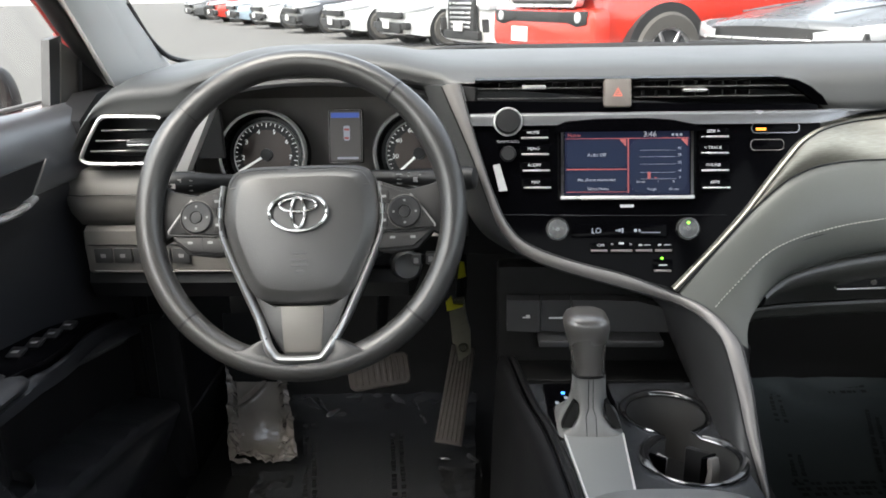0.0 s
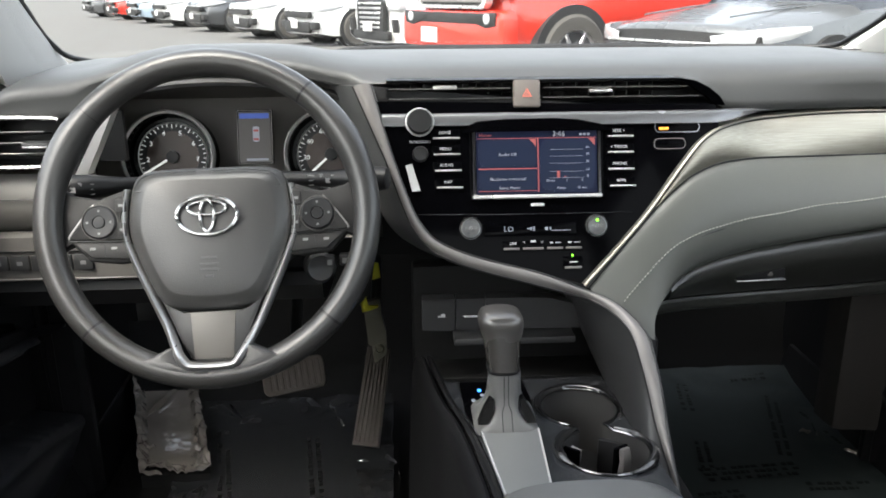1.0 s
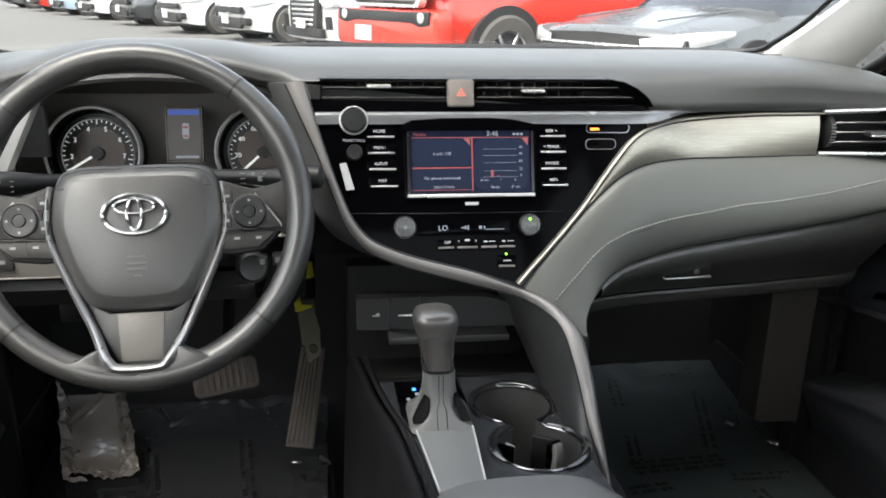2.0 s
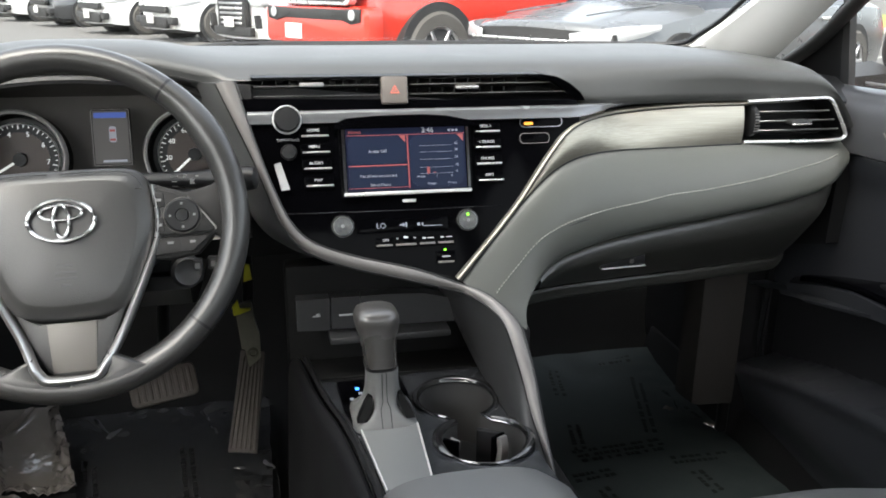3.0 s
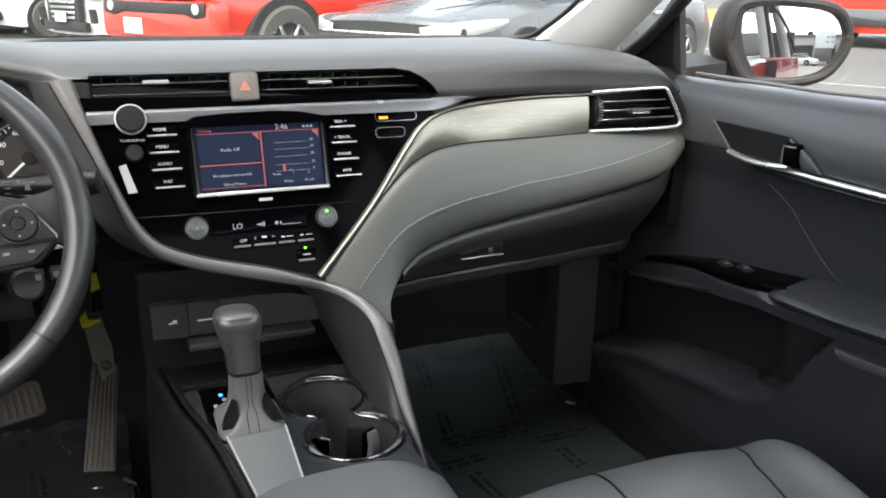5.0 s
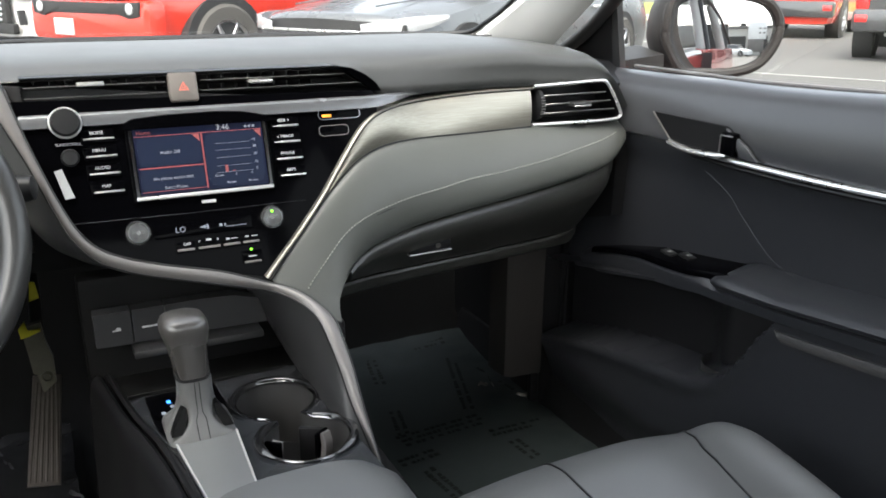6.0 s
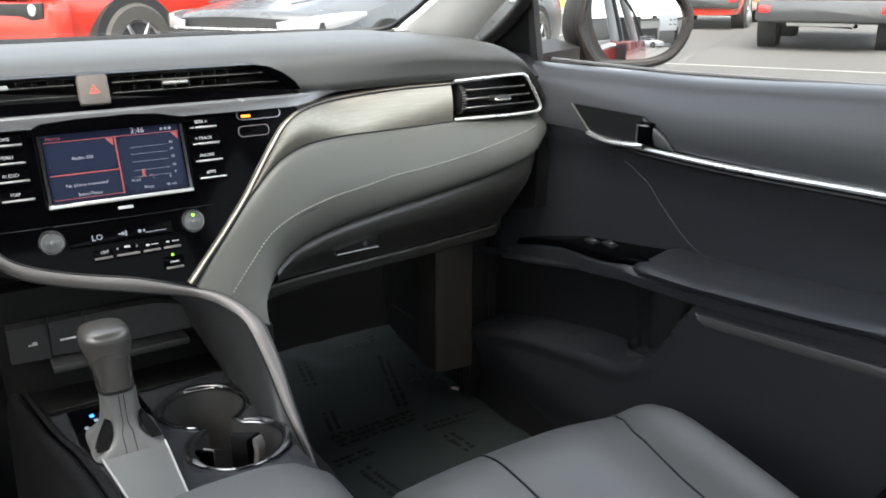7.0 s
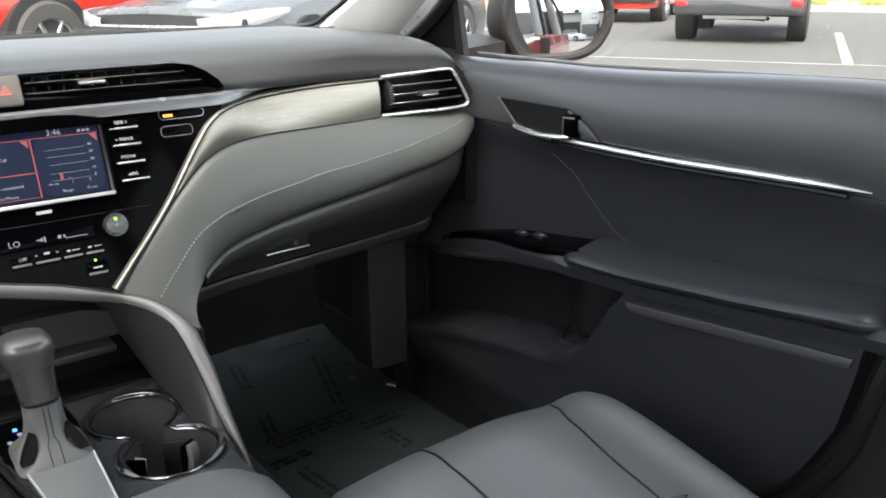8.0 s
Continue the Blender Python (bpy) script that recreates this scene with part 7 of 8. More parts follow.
def door_mirror(s, c, name):
    m = thing(name, (s * 0.80, 1.12, 0.66), "dark grey door mirror on a short foot", "door mirror")
    n = Vector((-s * 0.405, -0.91, 0.080)).normalized()
    f = frame_at(c, n)
    foot_z = 0.655 if s > 0 else 0.565
    pts = spline([Vector(p) for p in ((-s * 0.108, 0.0, 0), (-s * 0.100, 0.050, 0), (-s * 0.075, 0.068, 0), (0.0, 0.070, 0), (s * 0.075, 0.060, 0), (s * 0.106, 0.030, 0), (s * 0.108, -0.01, 0), (s * 0.080, -0.055, 0), (s * 0.03, -0.074, 0), (-s * 0.045, -0.076, 0), (-s * 0.075, -0.068, 0), (-s * 0.098, -0.035, 0))], 60, True)
    rings = []
    for k, z in ((1.0, 0.0), (1.08, -0.010), (1.13, -0.03), (1.13, -0.06), (1.04, -0.10), (0.78, -0.135), (0.35, -0.15)):
        rings.append([f @ (p * k + Vector((0, 0, z))) for p in pts])
    part("housing", loft([[f @ (p * 0.93) for p in pts]] + rings, True, True), HOUSING, m, "dark mirror housing")
    part("rim", tube([f @ (p * 0.985 + Vector((0, 0, 0.002))) for p in pts], 0.009, 8, True), HOUSING, m)
    part("recess", loft([[f @ (p * 0.95 + Vector((0, 0, 0.004))) for p in pts], [f @ (p * 0.84 + Vector((0, 0, 0.0015))) for p in pts]], True, False), BLACK, m)
    # slightly domed glass, set a little askew in its housing
    g = frame_at(c, n + Vector((-s * 0.040, 0, -0.020)))
    dome = [[g @ (p * k + Vector((0, 0, 0.0052 - (p * k).length_squared / 2.8))) for p in pts] for k in [0.85 * (1 - i / 24) for i in range(24)] + [0.004]]
    part("glass", loft([[p - n * 0.0015 for p in dome[0]]] + dome), MIRROR, m, "domed mirror glass reflecting the bright lot", smooth=70)
    part("foot", loft([[Vector((s * x, y, z)) for x, y, z in ((0.775, 1.20, foot_z), (0.775, 1.10, foot_z), (0.775, 1.10, foot_z + 0.025), (0.775, 1.20, foot_z + 0.03))], [Vector((s * x, y, z)) for x, y, z in ((0.92, 1.20, foot_z), (0.90, 1.10, foot_z), (0.90, 1.10, foot_z + 0.035), (0.92, 1.20, foot_z + 0.045))]]), HOUSING, m)
    return m


door_mirror(1, (1.010, 1.075, 0.728), "passenger_mirror")
door_mirror(-1, (-1.040, 1.20, 0.640), "driver_mirror")
# ---------------------------------------------------------------- the lot outside
LINE = material("worn_white_line", (0.27, 0.27, 0.25), 0.8, grain=0.4, scale=120, mottle=0.2, mscale=6)
TYRE = material("tyre_rubber", (0.06, 0.056, 0.05), 0.8, grain=0.3, scale=80)
ALLOY = material("alloy_wheel", (0.55, 0.55, 0.56), 0.3, 0.9)
LAMPGLASS = material("headlamp_lens", (0.5, 0.51, 0.52), 0.12, 0.3, coat=0.6, mottle=0.25, mscale=14)
REDLAMP = material("red_lamp_lens", (0.6, 0.02, 0.02), 0.2, coat=0.5)
PLATE = material("blank_plate", (0.5, 0.5, 0.48), 0.5)
TINT = material("dark_glass", (0.02, 0.022, 0.025), 0.06, coat=0.5)
UNDER = material("dark_underbody", (0.015, 0.015, 0.015), 0.7)
PAINTS = {
    "red": material("red_gloss_paint", (0.55, 0.035, 0.02), 0.25, 0.1, coat=0.8, mottle=0.05, mscale=3),
    "white": material("white_gloss_paint", (0.66, 0.66, 0.65), 0.25, 0.0, coat=0.8, mottle=0.03, mscale=3),
    "silver": material("silver_gloss_paint", (0.12, 0.124, 0.126), 0.28, 0.4, coat=0.35, mottle=0.04, mscale=3),
    "grey": material("grey_gloss_paint", (0.055, 0.057, 0.06), 0.3, 0.4, coat=0.7, mottle=0.04, mscale=3),
    "blue": material("pale_blue_paint", (0.40, 0.50, 0.58), 0.28, 0.3, coat=0.8, mottle=0.04, mscale=3),
}


def wheel_on(parent, m, r, w):
    """A tyre with a spoked rim, its axle along local y."""
    turn = m @ Matrix.Rotation(radians(-90), 4, "X")
    t = part("wheel", turned(turn, [(r * 0.62, -w / 2), (r * 0.9, -w / 2), (r, -w * 0.34), (r, w * 0.34), (r * 0.9, w / 2), (r * 0.62, w / 2)], 40, cap=False), TYRE, parent, "tyre on a spoked alloy rim")
    part("rim", turned(turn, [(r * 0.62, w * 0.44), (r * 0.66, w * 0.47), (r * 0.61, w * 0.46), (r * 0.58, w * 0.38), (0.01, w * 0.38)], 40, cap=False), ALLOY, t)
    part("rim_shade", turned(turn, [(r * 0.57, w * 0.39), (0.01, w * 0.39)], 32, cap=False), UNDER, t)
    part("hub", turned(turn, [(r * 0.17, w * 0.3), (r * 0.16, w * 0.48), (0.001, w * 0.5)], 20), ALLOY, t)
    for i in range(6):
        a = 2 * math.pi * i / 6
        part("spoke", box((0, 0, 0), (r * 0.52, r * 0.10, w * 0.12), 0.01, 1, turn @ Matrix.Rotation(a, 4, "Z") @ Matrix.Translation((r * 0.36, 0, w * 0.42))), ALLOY, t)
    return t


def vehicle(name, paint, at, heading, label, category, L=4.6, W=1.84, H=1.5, hood=0.95, clear=0.2, r=0.34, nose=0.75, cab=0.34, tail_open=False, truck=False):
    """A parked vehicle; local x runs to its nose. at is the middle of its front, on the ground."""
    h = Vector((heading[0], heading[1], 0)).normalized()
    left = Vector((-h.y, h.x, 0))
    M = Matrix(((h.x, left.x, 0, at[0]), (h.y, left.y, 0, at[1]), (0, 0, 1, GROUND_Z), (0, 0, 0, 1))) @ Matrix.Translation((-L / 2, 0, 0))
    v = thing(name, tuple(M @ Vector((0, 0, 0))), label, category)
    paint = PAINTS[paint]
    sil = spline([Vector(p) for p in ((-L / 2, 0, hood * 0.95), (-L / 2 + 0.3, 0, hood * 1.02), (-L * 0.2, 0, hood * 1.03), (L * 0.16, 0, hood * 1.02), (L * 0.3, 0, hood * 0.97), (L / 2 - 0.28, 0, hood * 0.87), (L / 2 - 0.06, 0, nose), (L / 2, 0, nose - 0.12))], 60)
    rings = []
    for p in sil:
        t = (p.x + L / 2) / L
        w = W / 2 * (1 - 0.14 * max(0, (t - 0.86) / 0.14) ** 2.0 - 0.08 * max(0, (0.10 - t) / 0.10) ** 2)
        zt = p.z
        zb = clear + 0.05 * max(0, (t - 0.93) / 0.07)
        ring = []
        for y, z in ((0.0, zt), (0.45, zt - 0.006), (0.78, zt - 0.03), (0.93, zt - 0.09), (1.0, lerp(zb, zt, 0.62)), (1.0, lerp(zb, zt, 0.42)), (0.97, lerp(zb, zt, 0.2)), (0.93, zb), (0.5, zb - 0.02), (0.0, zb - 0.02)):
            ring.append((y, z))
        bend = 0.14 * step(0.72, 1.0, t)
        full = [M @ Vector((p.x - bend * y * y, y * w, z)) for y, z in ring] + [M @ Vector((p.x - bend * y * y, -y * w, z)) for y, z in reversed(ring[1:-1])]
        rings.append(full)
    part("body", loft(rings), paint, v, "painted body")
    # cabin
    cabs = []
    x0, x1 = -L * (0.40 if not truck else 0.12), L * 0.17
    for i in range(13):
        t = i / 12
        x = lerp(x0, x1 + 0.35, t)
        k = max(0.0, min(1.0, min(t / 0.28, (1 - t) / 0.34))) ** 0.7
        zt = lerp(hood * 0.98, H, k)
        w = W / 2 * lerp(0.86, 0.72, k)
        cabs.append([M @ Vector((x, y, z)) for y, z in ((-W * 0.44, hood * 0.93), (-w, zt - 0.05), (-w * 0.8, zt), (w * 0.8, zt), (w, zt - 0.05), (W * 0.44, hood * 0.93))])
    part("greenhouse", loft(cabs), TINT, v, "dark glazed cabin")
    roof = [[M @ Vector((lerp(x0 + 0.6, x1 - 0.15, i / 6), y * W * 0.33, H + 0.012 - 0.02 * y * y)) for y in (-1, -0.5, 0, 0.5, 1)] for i in range(7)]
    part("roof", sheet(roof, (0, 0, -0.03)), paint, v)
    for x in (L / 2 - (0.80 if truck else 0.92), -L / 2 + 0.95):
        for sy in (1, -1):
            arch = turned(M @ Matrix.Translation((x, sy * (W / 2 - 0.05), r)) @ Matrix.Rotation(radians(-90 * sy), 4, "X"), [(r * 1.16, -0.2), (r * 1.18, 0.056), (r * 0.6, 0.052)], 36, cap=False)
            part("wheel_arch", arch, UNDER, v)
            wheel_on(v, M @ Matrix.Translation((x, sy * (W / 2 - 0.085), r)) @ Matrix.Rotation(0 if sy > 0 else math.pi, 4, "Z"), r, 0.23)
    part("underbody", box((0, 0, 0), (L * 0.9, W * 0.8, 0.12), 0.02, 1, M @ Matrix.Translation((0, 0, clear + 0.02))), UNDER, v)
    F = M @ Matrix.Translation((L / 2, 0, 0)) @ Matrix(((0, 0, 1, 0), (1, 0, 0, 0), (0, 1, 0, 0), (0, 0, 0, 1)))
    return v, M, F, L, W


def front_face(v, F, W, nose, clear, style):
    """Grille, lamps, plate and lower intake on a nose."""
    f = lambda x, z, o=0.0: F @ Matrix.Translation((x, z, o))
    if style == "truck":
        part("grille", slab(f(0, 1.06, -0.03), outline_round(W * 0.62, 0.30, 0.06), 0.06, 0.01), UNDER, v, "dark grille in a chrome surround")
        part("grille_frame", ring_band(f(0, 1.06, -0.03), outline_round(W * 0.66, 0.34, 0.07), outline_round(W * 0.60, 0.28, 0.06), 0.085), CHROME, v, "chrome grille frame")
        for k in range(3):
            part("grille_bar", box((0, 0, 0), (W * 0.58, 0.025, 0.02), 0.004, 1, f(0, 0.96 + 0.09 * k, 0.04)), TRIMGREY, v)
        part("bumper", slab(f(0, 0.68, -0.10), outline_round(W * 0.98, 0.40, 0.09), 0.17, 0.07), PAINTS["red"], v, "red front bumper")
        part("bumper_slot", slab(f(0, 0.80, 0.065), outline_round(W * 0.80, 0.10, 0.02), 0.02, 0.004), UNDER, v, "dark bumper slot with fog lamps")
        for s in (-1, 1):
            hs = [Vector((-s * 0.30, -0.02, 0)), Vector((-s * 0.02, -0.085, 0)), Vector((s * 0.13, -0.06, 0)), Vector((s * 0.14, 0.06, 0)), Vector((-s * 0.30, 0.05, 0))]
            part("fog_housing", slab(f(s * W * 0.36, 0.80, 0.066), hs if s < 0 else hs[::-1], 0.022, 0.006), UNDER, v, "dark fog lamp housing")
            part("fog_lamp", turned(f(s * W * 0.365, 0.80, 0.085), [(0.05, 0), (0.05, 0.012), (0.036, 0.016), (0.001, 0.012)], 20), LAMPGLASS, v, "round fog lamp")
            part("headlamp", slab(f(s * W * 0.40, 1.08, -0.08), outline_round(0.34, 0.18, 0.04), 0.10, 0.02), LAMPGLASS, v, "clear headlamp")
        part("lower_lip", slab(f(0, 0.44, -0.08), outline_round(W * 0.7, 0.14, 0.03), 0.12, 0.02), UNDER, v)
        pz, px = 0.62, -W * 0.18
    elif style == "suv":
        part("grille", slab(f(0, 0.66, -0.06), outline_round(W * 0.46, 0.52, 0.05), 0.08, 0.01), UNDER, v, "dark tall grille with bright bars")
        for k in range(6):
            part("grille_bar", box((0, 0, 0), (W * (0.40 - 0.012 * k), 0.035, 0.03), 0.006, 1, f(0, 0.86 - 0.075 * k, 0.02)), CHROME if k % 2 == 0 else ALLOY, v, "bright grille bar")
        part("intake", slab(f(0, 0.36, -0.06), outline_round(W * 0.62, 0.14, 0.03), 0.085, 0.01), UNDER, v, "dark lower intake")
        for s in (-1, 1):
            part("headlamp", slab(f(s * W * 0.37, 0.82, -0.16), outline_round(0.36, 0.13, 0.04), 0.14, 0.02), LAMPGLASS, v, "slim headlamp")
            part("fog_slot", slab(f(s * W * 0.38, 0.52, -0.09), [Vector((-0.04, 0.10, 0)), Vector((0.02, 0.10, 0)), Vector((0.05, -0.10, 0)), Vector((0.0, -0.10, 0))], 0.10, 0.01), UNDER, v)
        pz, px = 0.50, 0.0
    else:
        part("grille", slab(f(0, 0.60, -0.06), outline_round(W * 0.66, 0.12, 0.04), 0.075, 0.01), UNDER, v, "slim dark grille")
        part("grille_bar", box((0, 0, 0), (W * 0.64, 0.02, 0.02), 0.004, 1, f(0, 0.67, 0.012)), CHROME, v, "chrome grille bar")
        part("intake", slab(f(0, 0.36, -0.05), outline_round(W * 0.66, 0.20, 0.05), 0.075, 0.01), UNDER, v, "dark lower intake")
        for s in (-1, 1):
            lamp = []
            for x, d, zc, hh in ((W * 0.27, 0.005, 0.70, 0.03), (W * 0.36, -0.045, 0.71, 0.045), (W * 0.415, -0.12, 0.72, 0.055), (W * 0.452, -0.27, 0.735, 0.055), (W * 0.475, -0.45, 0.75, 0.045), (W * 0.493, -0.62, 0.775, 0.02)):
                lamp.append([F @ Vector((s * (x + 0.012 * math.sin(math.pi * j / 6)), zc + hh * (2 * j / 6 - 1), d + 0.02)) for j in range(7)])
            part("headlamp", sheet(lamp, F.to_3x3() @ Vector((-s * 0.02, 0, -0.03))), LAMPGLASS, v, "long clear headlamp")
            part("fog_slot", slab(f(s * W * 0.40, 0.40, -0.12), outline_round(0.22, 0.14, 0.03), 0.12, 0.02), UNDER, v)
        pz, px = 0.42, 0.0
    part("number_plate", slab(f(px, pz, 0.06 if style != "truck" else 0.075), outline_round(0.305, 0.152, 0.01), 0.012, 0.002), PLATE, v, "plain pale number plate")


U = Vector((0.87, 0.49, 0))
V = Vector((-0.49, 0.87, 0))


def row_of_cars():
    start = Vector((2.0, 6.5, 0))
    v, M, F, L, W = vehicle("parked_sedan", "silver", start, -U, "silver saloon parked facing the lane", "car", L=5.2, W=1.82, H=1.42, hood=0.96, nose=0.80, r=0.335, clear=0.16)
    front_face(v, F, W, 0.74, 0.16, "sedan")
    nose = [[M @ Vector((L / 2 + 0.022 - 0.15 * (i / 14) ** 2 - 0.02 * (z - 0.60) / 0.2, 0.80 * i / 14, z - 0.035 * abs(i / 14) ** 1.5)) for z in (0.60, 0.66, 0.72, 0.765)] for i in range(-14, 15)]
    part("upper_grille", sheet(nose, M.to_3x3() @ Vector((-0.05, 0, 0))), UNDER, v, "dark upper grille under the bonnet edge")
    for s in (-1, 1):
        part("crease", tube([M @ Vector((x, s * (0.42 + 0.10 * (L / 2 - x) / 1.6), 0.955 - 0.10 * max(0, (x - 0.9) / 1.5) ** 1.5)) for x in [lerp(0.75, L / 2 - 0.25, i / 12) for i in range(13)]], 0.007, 8), PAINTS["silver"], v)
        for x in (0.1, -0.9):
            part("door_handle", box((0, 0, 0), (0.2, 0.03, 0.03), 0.01, 2, M @ Matrix.Translation((x, s * (W / 2 + 0.005), 0.80))), CHROME, v, "bright door handle")
    v, M, F, L, W = vehicle("pickup_truck", "red", Vector((0.50, 8.57, 0)), -U, "red pickup truck with a chrome-framed grille", "truck", L=5.4, W=1.90, H=1.8, hood=1.26, nose=1.16, r=0.425, clear=0.44, truck=True)
    front_face(v, F, W, 1.06, 0.34, "truck")
    v, M, F, L, W = vehicle("parked_suv", "white", Vector((-0.45, 13.9, 0)), -U, "white sport utility car with a tall barred grille", "car", L=4.8, W=1.90, H=1.68, hood=1.08, nose=0.98, r=0.37, clear=0.22)
    front_face(v, F, W, 0.98, 0.22, "suv")
    more = (("parked_hatchback", "white", (-2.0, 17.2), "white crossover with black lower bumper", "car", "sedan"),
            ("parked_sedan", "white", (-3.6, 19.8), "white saloon in the parked row", "car", "sedan"),
            ("parked_sedan", "grey", (-5.4, 23.3), "dark grey saloon in the parked row", "car", "sedan"),
            ("parked_hatchback", "white", (-7.2, 26.6), "white hatchback in the parked row", "car", "sedan"),
            ("parked_sedan", "blue", (-9.0, 30.0), "pale blue saloon further down the row", "car", "sedan"),
            ("parked_hatchback", "red", (-10.8, 33.4), "red hatchback far down the row", "car", "sedan"),
            ("parked_sedan", "silver", (-13.0, 37.2), "silver saloon at the far end", "car", "sedan"))
    for nm, col, at, lab, cat, style in more:
        v, M, F, L, W = vehicle(nm, col, Vector((*at, 0)), -U, lab, cat, L=4.5, W=1.8, H=1.5, hood=0.94, nose=0.78, clear=0.2)
        front_face(v, F, W, 0.78, 0.2, style)


row_of_cars()


def rear_of(v, M, L, W, hood):
    B = M @ Matrix.Translation((-L / 2, 0, 0)) @ Matrix(((0, 0, -1, 0), (-1, 0, 0, 0), (0, 1, 0, 0), (0, 0, 0, 1)))
    part("rear_bumper", slab(B @ Matrix.Translation((0, 0.56, -0.12)), outline_round(W * 0.97, 0.30, 0.06), 0.20, 0.03), PAINTS["grey"], v, "dark grey rear bumper")
    for s in (-1, 1):
        part("tail_lamp", slab(B @ Matrix.Translation((s * W * 0.43, 0.83, -0.06)), outline_round(0.17, 0.26, 0.04), 0.11, 0.02), REDLAMP, v, "red tail lamp")
    for s in (-1, 1):
        part("reflector", slab(B @ Matrix.Translation((s * W * 0.425, 0.585, 0.07)), outline_round(0.16, 0.10, 0.02), 0.02, 0.006), REDLAMP, v, "red reflector")
    part("tow_bar", box((0, 0, 0), (0.9, 0.06, 0.05), 0.01, 1, B @ Matrix.Translation((-0.05, 0.37, -0.2))), ALLOY, v)
    part("exhaust", turned(B @ Matrix.Translation((W * 0.22, 0.36, -0.25)), [(0.04, 0), (0.042, 0.2), (0.034, 0.2), (0.034, 0.02)], 20), ALLOY, v, "round exhaust tip")
    part("silencer", tube([B @ Vector((-0.6, 0.38, -0.5)), B @ Vector((0.2, 0.36, -0.45)), B @ Vector((W * 0.22, 0.36, -0.2))], 0.05, 10), UNDER, v)


def right_side():
    mid = Vector((10.712, 7.155, 0))
    L = 4.4
    v, M, F, L, W = vehicle("parked_suv", "grey", mid + U * L, U, "dark grey sport utility car seen from behind", "car", L=L, W=1.86, H=1.65, hood=1.02, nose=0.95, r=0.35, clear=0.42)
    rear_of(v, M, L, W, 1.02)
    v, M, F, L, W = vehicle("parked_suv", "red", Vector((13.2, 11.75, 0)) + U * 4.5, U, "red sport utility car parked further along", "car", L=4.5, W=1.86, H=1.65, hood=1.05, nose=0.95, r=0.37, clear=0.3)
    rear_of(v, M, L, W, 1.05)
    v, M, F, L, W = vehicle("parked_sedan", "white", Vector((0.6, -32.0, 0)), U, "white saloon parked across the lot behind", "car", L=4.6, W=1.8, H=1.45, hood=0.95)
    # painted bays
    def stripe(a, b, w, lab):
        d = (b - a).normalized()
        n = Vector((-d.y, d.x, 0)) * w / 2
        z = Vector((0, 0, GROUND_Z + 0.004))
        q = [a + n + z, a - n + z, b - n + z, b + n + z]
        solo("parking_line", loft([q, [p + Vector((0, 0, 0.003)) for p in q]]), LINE, lab, "road marking", "bay lines", smooth=0)

    base = Vector((9.25, 4.68, 0))
    stripe(base - V * 12 - U * 0.0, base + V * 7.0, 0.085, "long worn white line along the bays")
    for k in (-2, -1, 0, 1, 2):
        p = base + V * (3.0 * k if k != 1 else 4.0)
        stripe(p, p + U * 5.2, 0.12, "worn white bay line on the asphalt")
    # kerb and grass behind
    kerb_a, kerb_b = Vector((19.6, 11.8, 0)) + V * 25, Vector((19.6, 11.8, 0)) - V * 40
    z = Vector((0, 0, GROUND_Z))
    ring = lambda p: [p + z + Vector((0, 0, -0.05)), p + z + Vector((0, 0, 0.13)), p + z + U * 0.03 + Vector((0, 0, 0.15)), p + z + U * 0.16 + Vector((0, 0, 0.15)), p + z + U * 0.16 + Vector((0, 0, -0.05))]
    solo("kerb", loft([ring(kerb_a), ring(kerb_b)]), material("concrete", (0.42, 0.41, 0.38), 0.85, grain=0.5, scale=60), "pale concrete kerb along the grass", "kerb", kind="structure")
    grass = material("dry_green_grass", (0.20, 0.22, 0.04), 0.9, grain=0.8, scale=90, mottle=0.35, mscale=2)
    rnd = random.Random(7)
    bm = bmesh.new()
    a, b = kerb_a + U * 0.16, kerb_b + U * 0.16
    q = [p + z + Vector((0, 0, 0.12)) for p in (a, b, b + U * 14, a + U * 14)]
    loft([[p + Vector((0, 0, -0.1)) for p in q], q], bm=bm)
    for i in range(6000):
        p = kerb_a.lerp(kerb_b, rnd.uniform(0.28, 0.72)) + U * (0.2 + 2.2 * rnd.random() ** 2) + z + Vector((0, 0, 0.12))
        d = Vector((rnd.uniform(-0.04, 0.04), rnd.uniform(-0.04, 0.04), rnd.uniform(0.05, 0.12)))
        s = Vector((-d.y, d.x, 0)).normalized() * 0.012
        bm.faces.new([bm.verts.new(p + s), bm.verts.new(p - s), bm.verts.new(p + d)])
    tagged(part("grass", bm, grass, smooth=0), "dry green grass beyond the kerb", "grass", kind="stuff")
    post = thing("sign_post", (21.0, 11.0, GROUND_Z + 0.13), "white post on a low base in the grass", "post")
    part("pole", tube([(21.0, 11.0, GROUND_Z + 0.1), (21.0, 11.0, 2.2)], 0.05, 10), WHITE, post)
    part("foot", box((21.0, 11.0, GROUND_Z + 0.16), (0.6, 0.6, 0.08), 0.02, 1), WHITE, post)
    # a low building behind, seen in the mirror
    bld = thing("showroom", (5, -46, GROUND_Z), "pale low commercial building across the lot", "building")
    part("wall", plain_box((-3.9, -50, GROUND_Z), (13, -42, 3.7)), material("pale_render", (0.50, 0.49, 0.46), 0.8, grain=0.3, scale=40), bld, smooth=0)
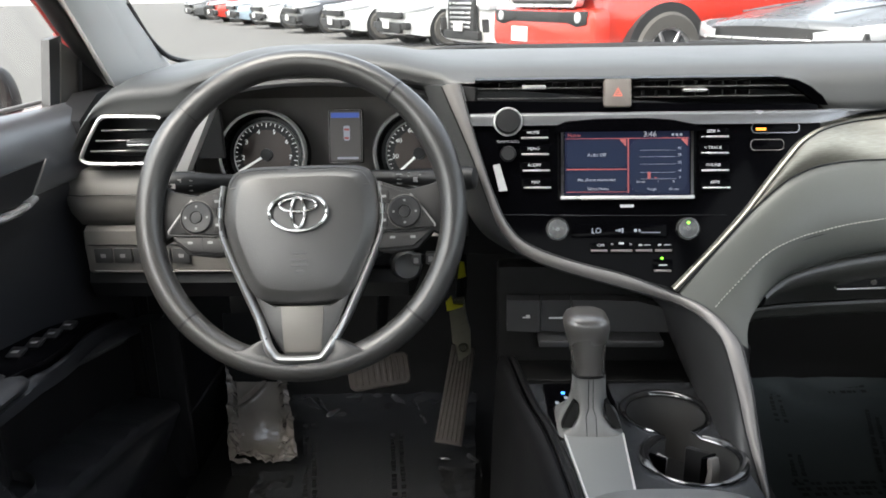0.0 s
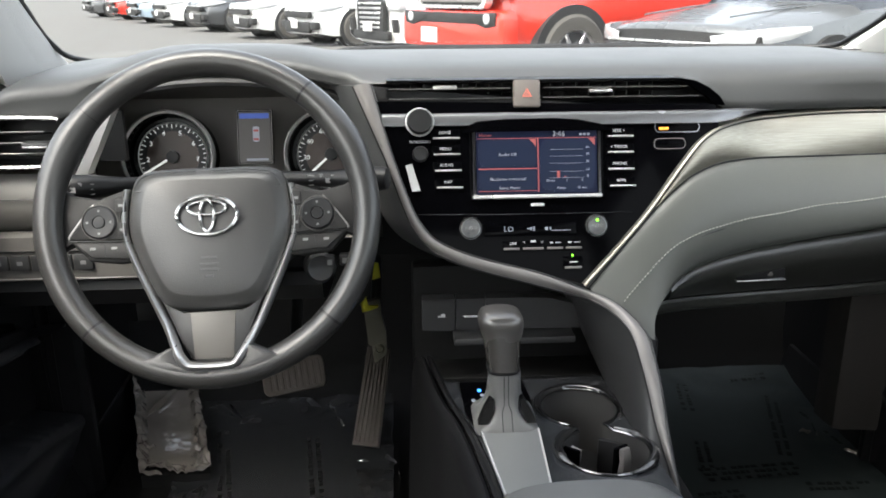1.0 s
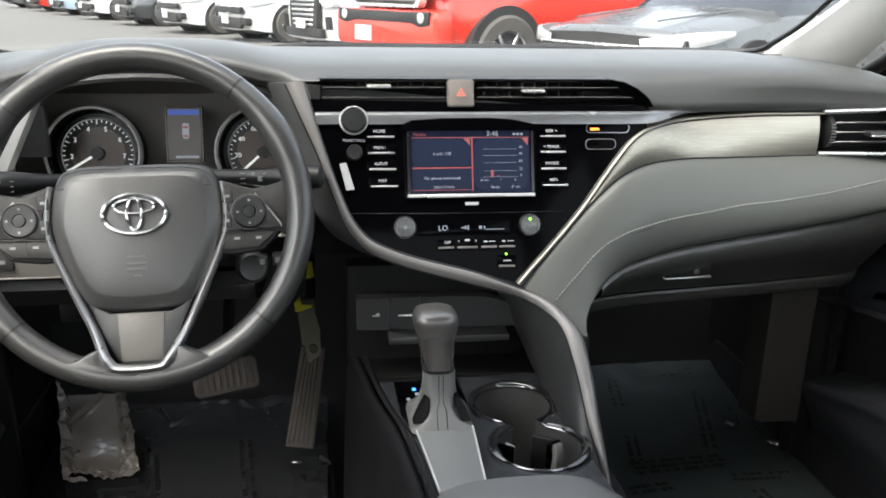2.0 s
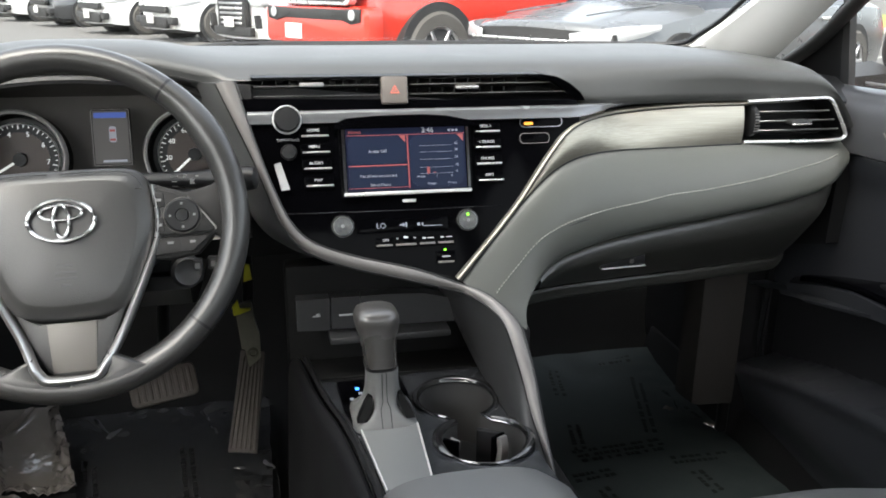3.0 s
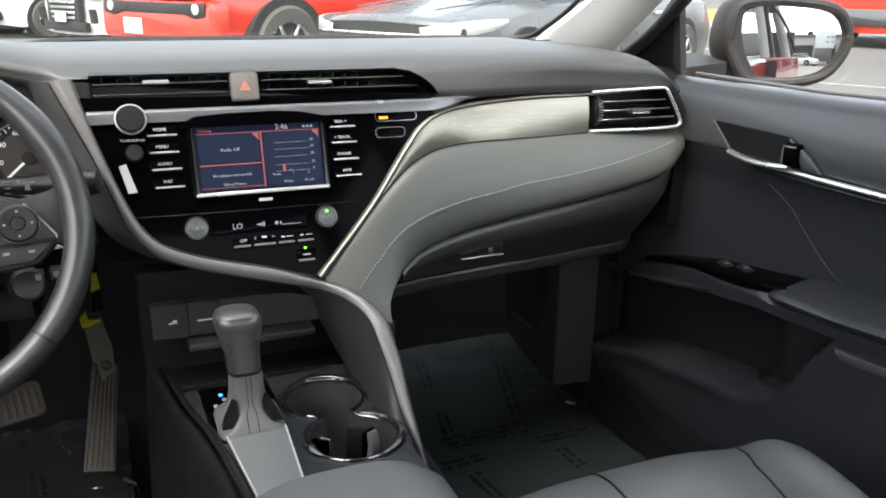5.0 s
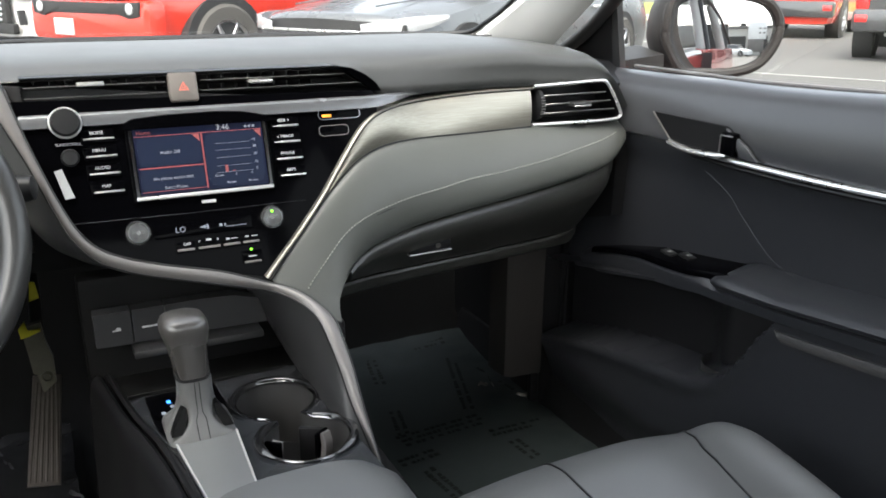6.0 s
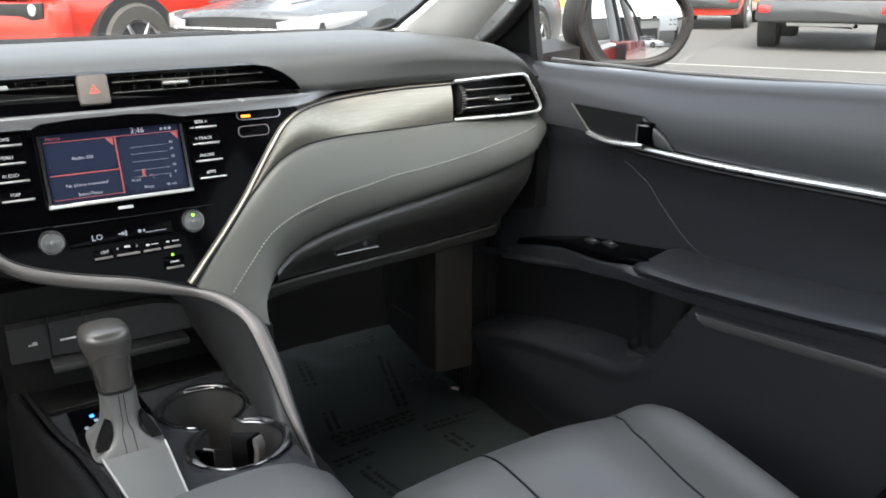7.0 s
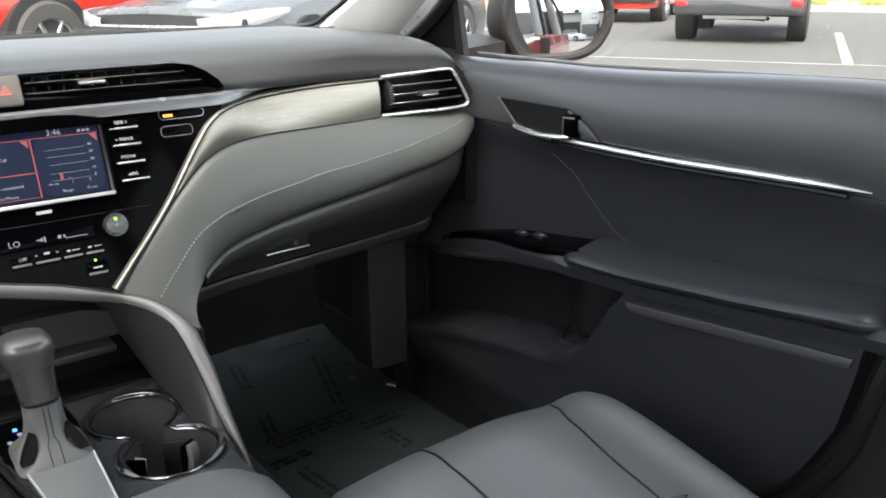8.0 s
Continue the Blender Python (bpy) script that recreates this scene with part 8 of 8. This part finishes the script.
    for i in range(5):
        x = -2.0 + 3.5 * i
        w = part("window", plain_box((x - 1.5, -42.02, 0.5), (x + 1.5, -41.95, 2.5)), TINT, bld, smooth=0)
        part("window_frame", ring_band(Matrix(((1, 0, 0, x), (0, 0, 1, -41.96), (0, 1, 0, 1.5), (0, 0, 0, 1))), outline_round(3.1, 2.1, 0.02), outline_round(2.9, 1.9, 0.02), 0.06), DARK, w, smooth=0)
    part("roof", plain_box((-4.2, -50.3, 3.7), (13.3, -41.6, 4.1)), GREY, bld, smooth=0)
    part("roof_sign", plain_box((-1.5, -43.0, 4.1), (-0.6, -42.6, 4.6), 0.05), UNDER, bld, "dark box on the roof")
    van = thing("box_truck", (1.25, -38, GROUND_Z), "white box truck with a grey tailgate", "truck")
    part("cargo_box", plain_box((0.0, -42.0, 1.9), (2.6, -36.0, 4.15), 0.05), PAINTS["white"], van)
    part("tailgate", plain_box((0.05, -36.1, 0.25), (2.3, -35.9, 1.9), 0.04), GREY, van, "raised grey tailgate")
    for x in (0.3, 2.0):
        part("wheel", turned(frame_at((x, -36.6, GROUND_Z + 0.45), (1, 0, 0)), [(0.25, -0.14), (0.42, -0.14), (0.45, -0.09), (0.45, 0.09), (0.42, 0.14), (0.25, 0.14)], 24), TYRE, van)
    for z in (2.6, 3.2):
        for x in (1.5, 2.1):
            part("lettering_bar", plain_box((x, -35.995, z), (x + 0.35, -35.98, z + 0.18)), GREY, van, smooth=0)
    for x, y, h in ((-18.7, -80.0, 6.1), (-41.0, -150.0, 4.0)):
        lamp = thing("street_lamp", (x, y, GROUND_Z), "tall dark lamp post with two flat heads", "lamp post", "lamp posts behind the car")
        part("pole", tube([(x, y, GROUND_Z), (x, y, h)], 0.10, 10), UNDER, lamp)
        part("arm", tube([(x - 1.5, y, h), (x + 1.5, y, h + 0.5)], 0.08, 8), UNDER, lamp)
        for dx in (-1.5, 1.5):
            part("lamp_head", box((x + dx, y, h + 0.25 + dx / 6), (1.2, 0.6, 0.4), 0.08, 2), UNDER, lamp)
    far = thing("far_building", (-60, 120, GROUND_Z), "far pale row of buildings", "building")
    part("wall", plain_box((-120, 118, GROUND_Z), (60, 130, 5.0)), HEAD, far, smooth=0)


right_side()
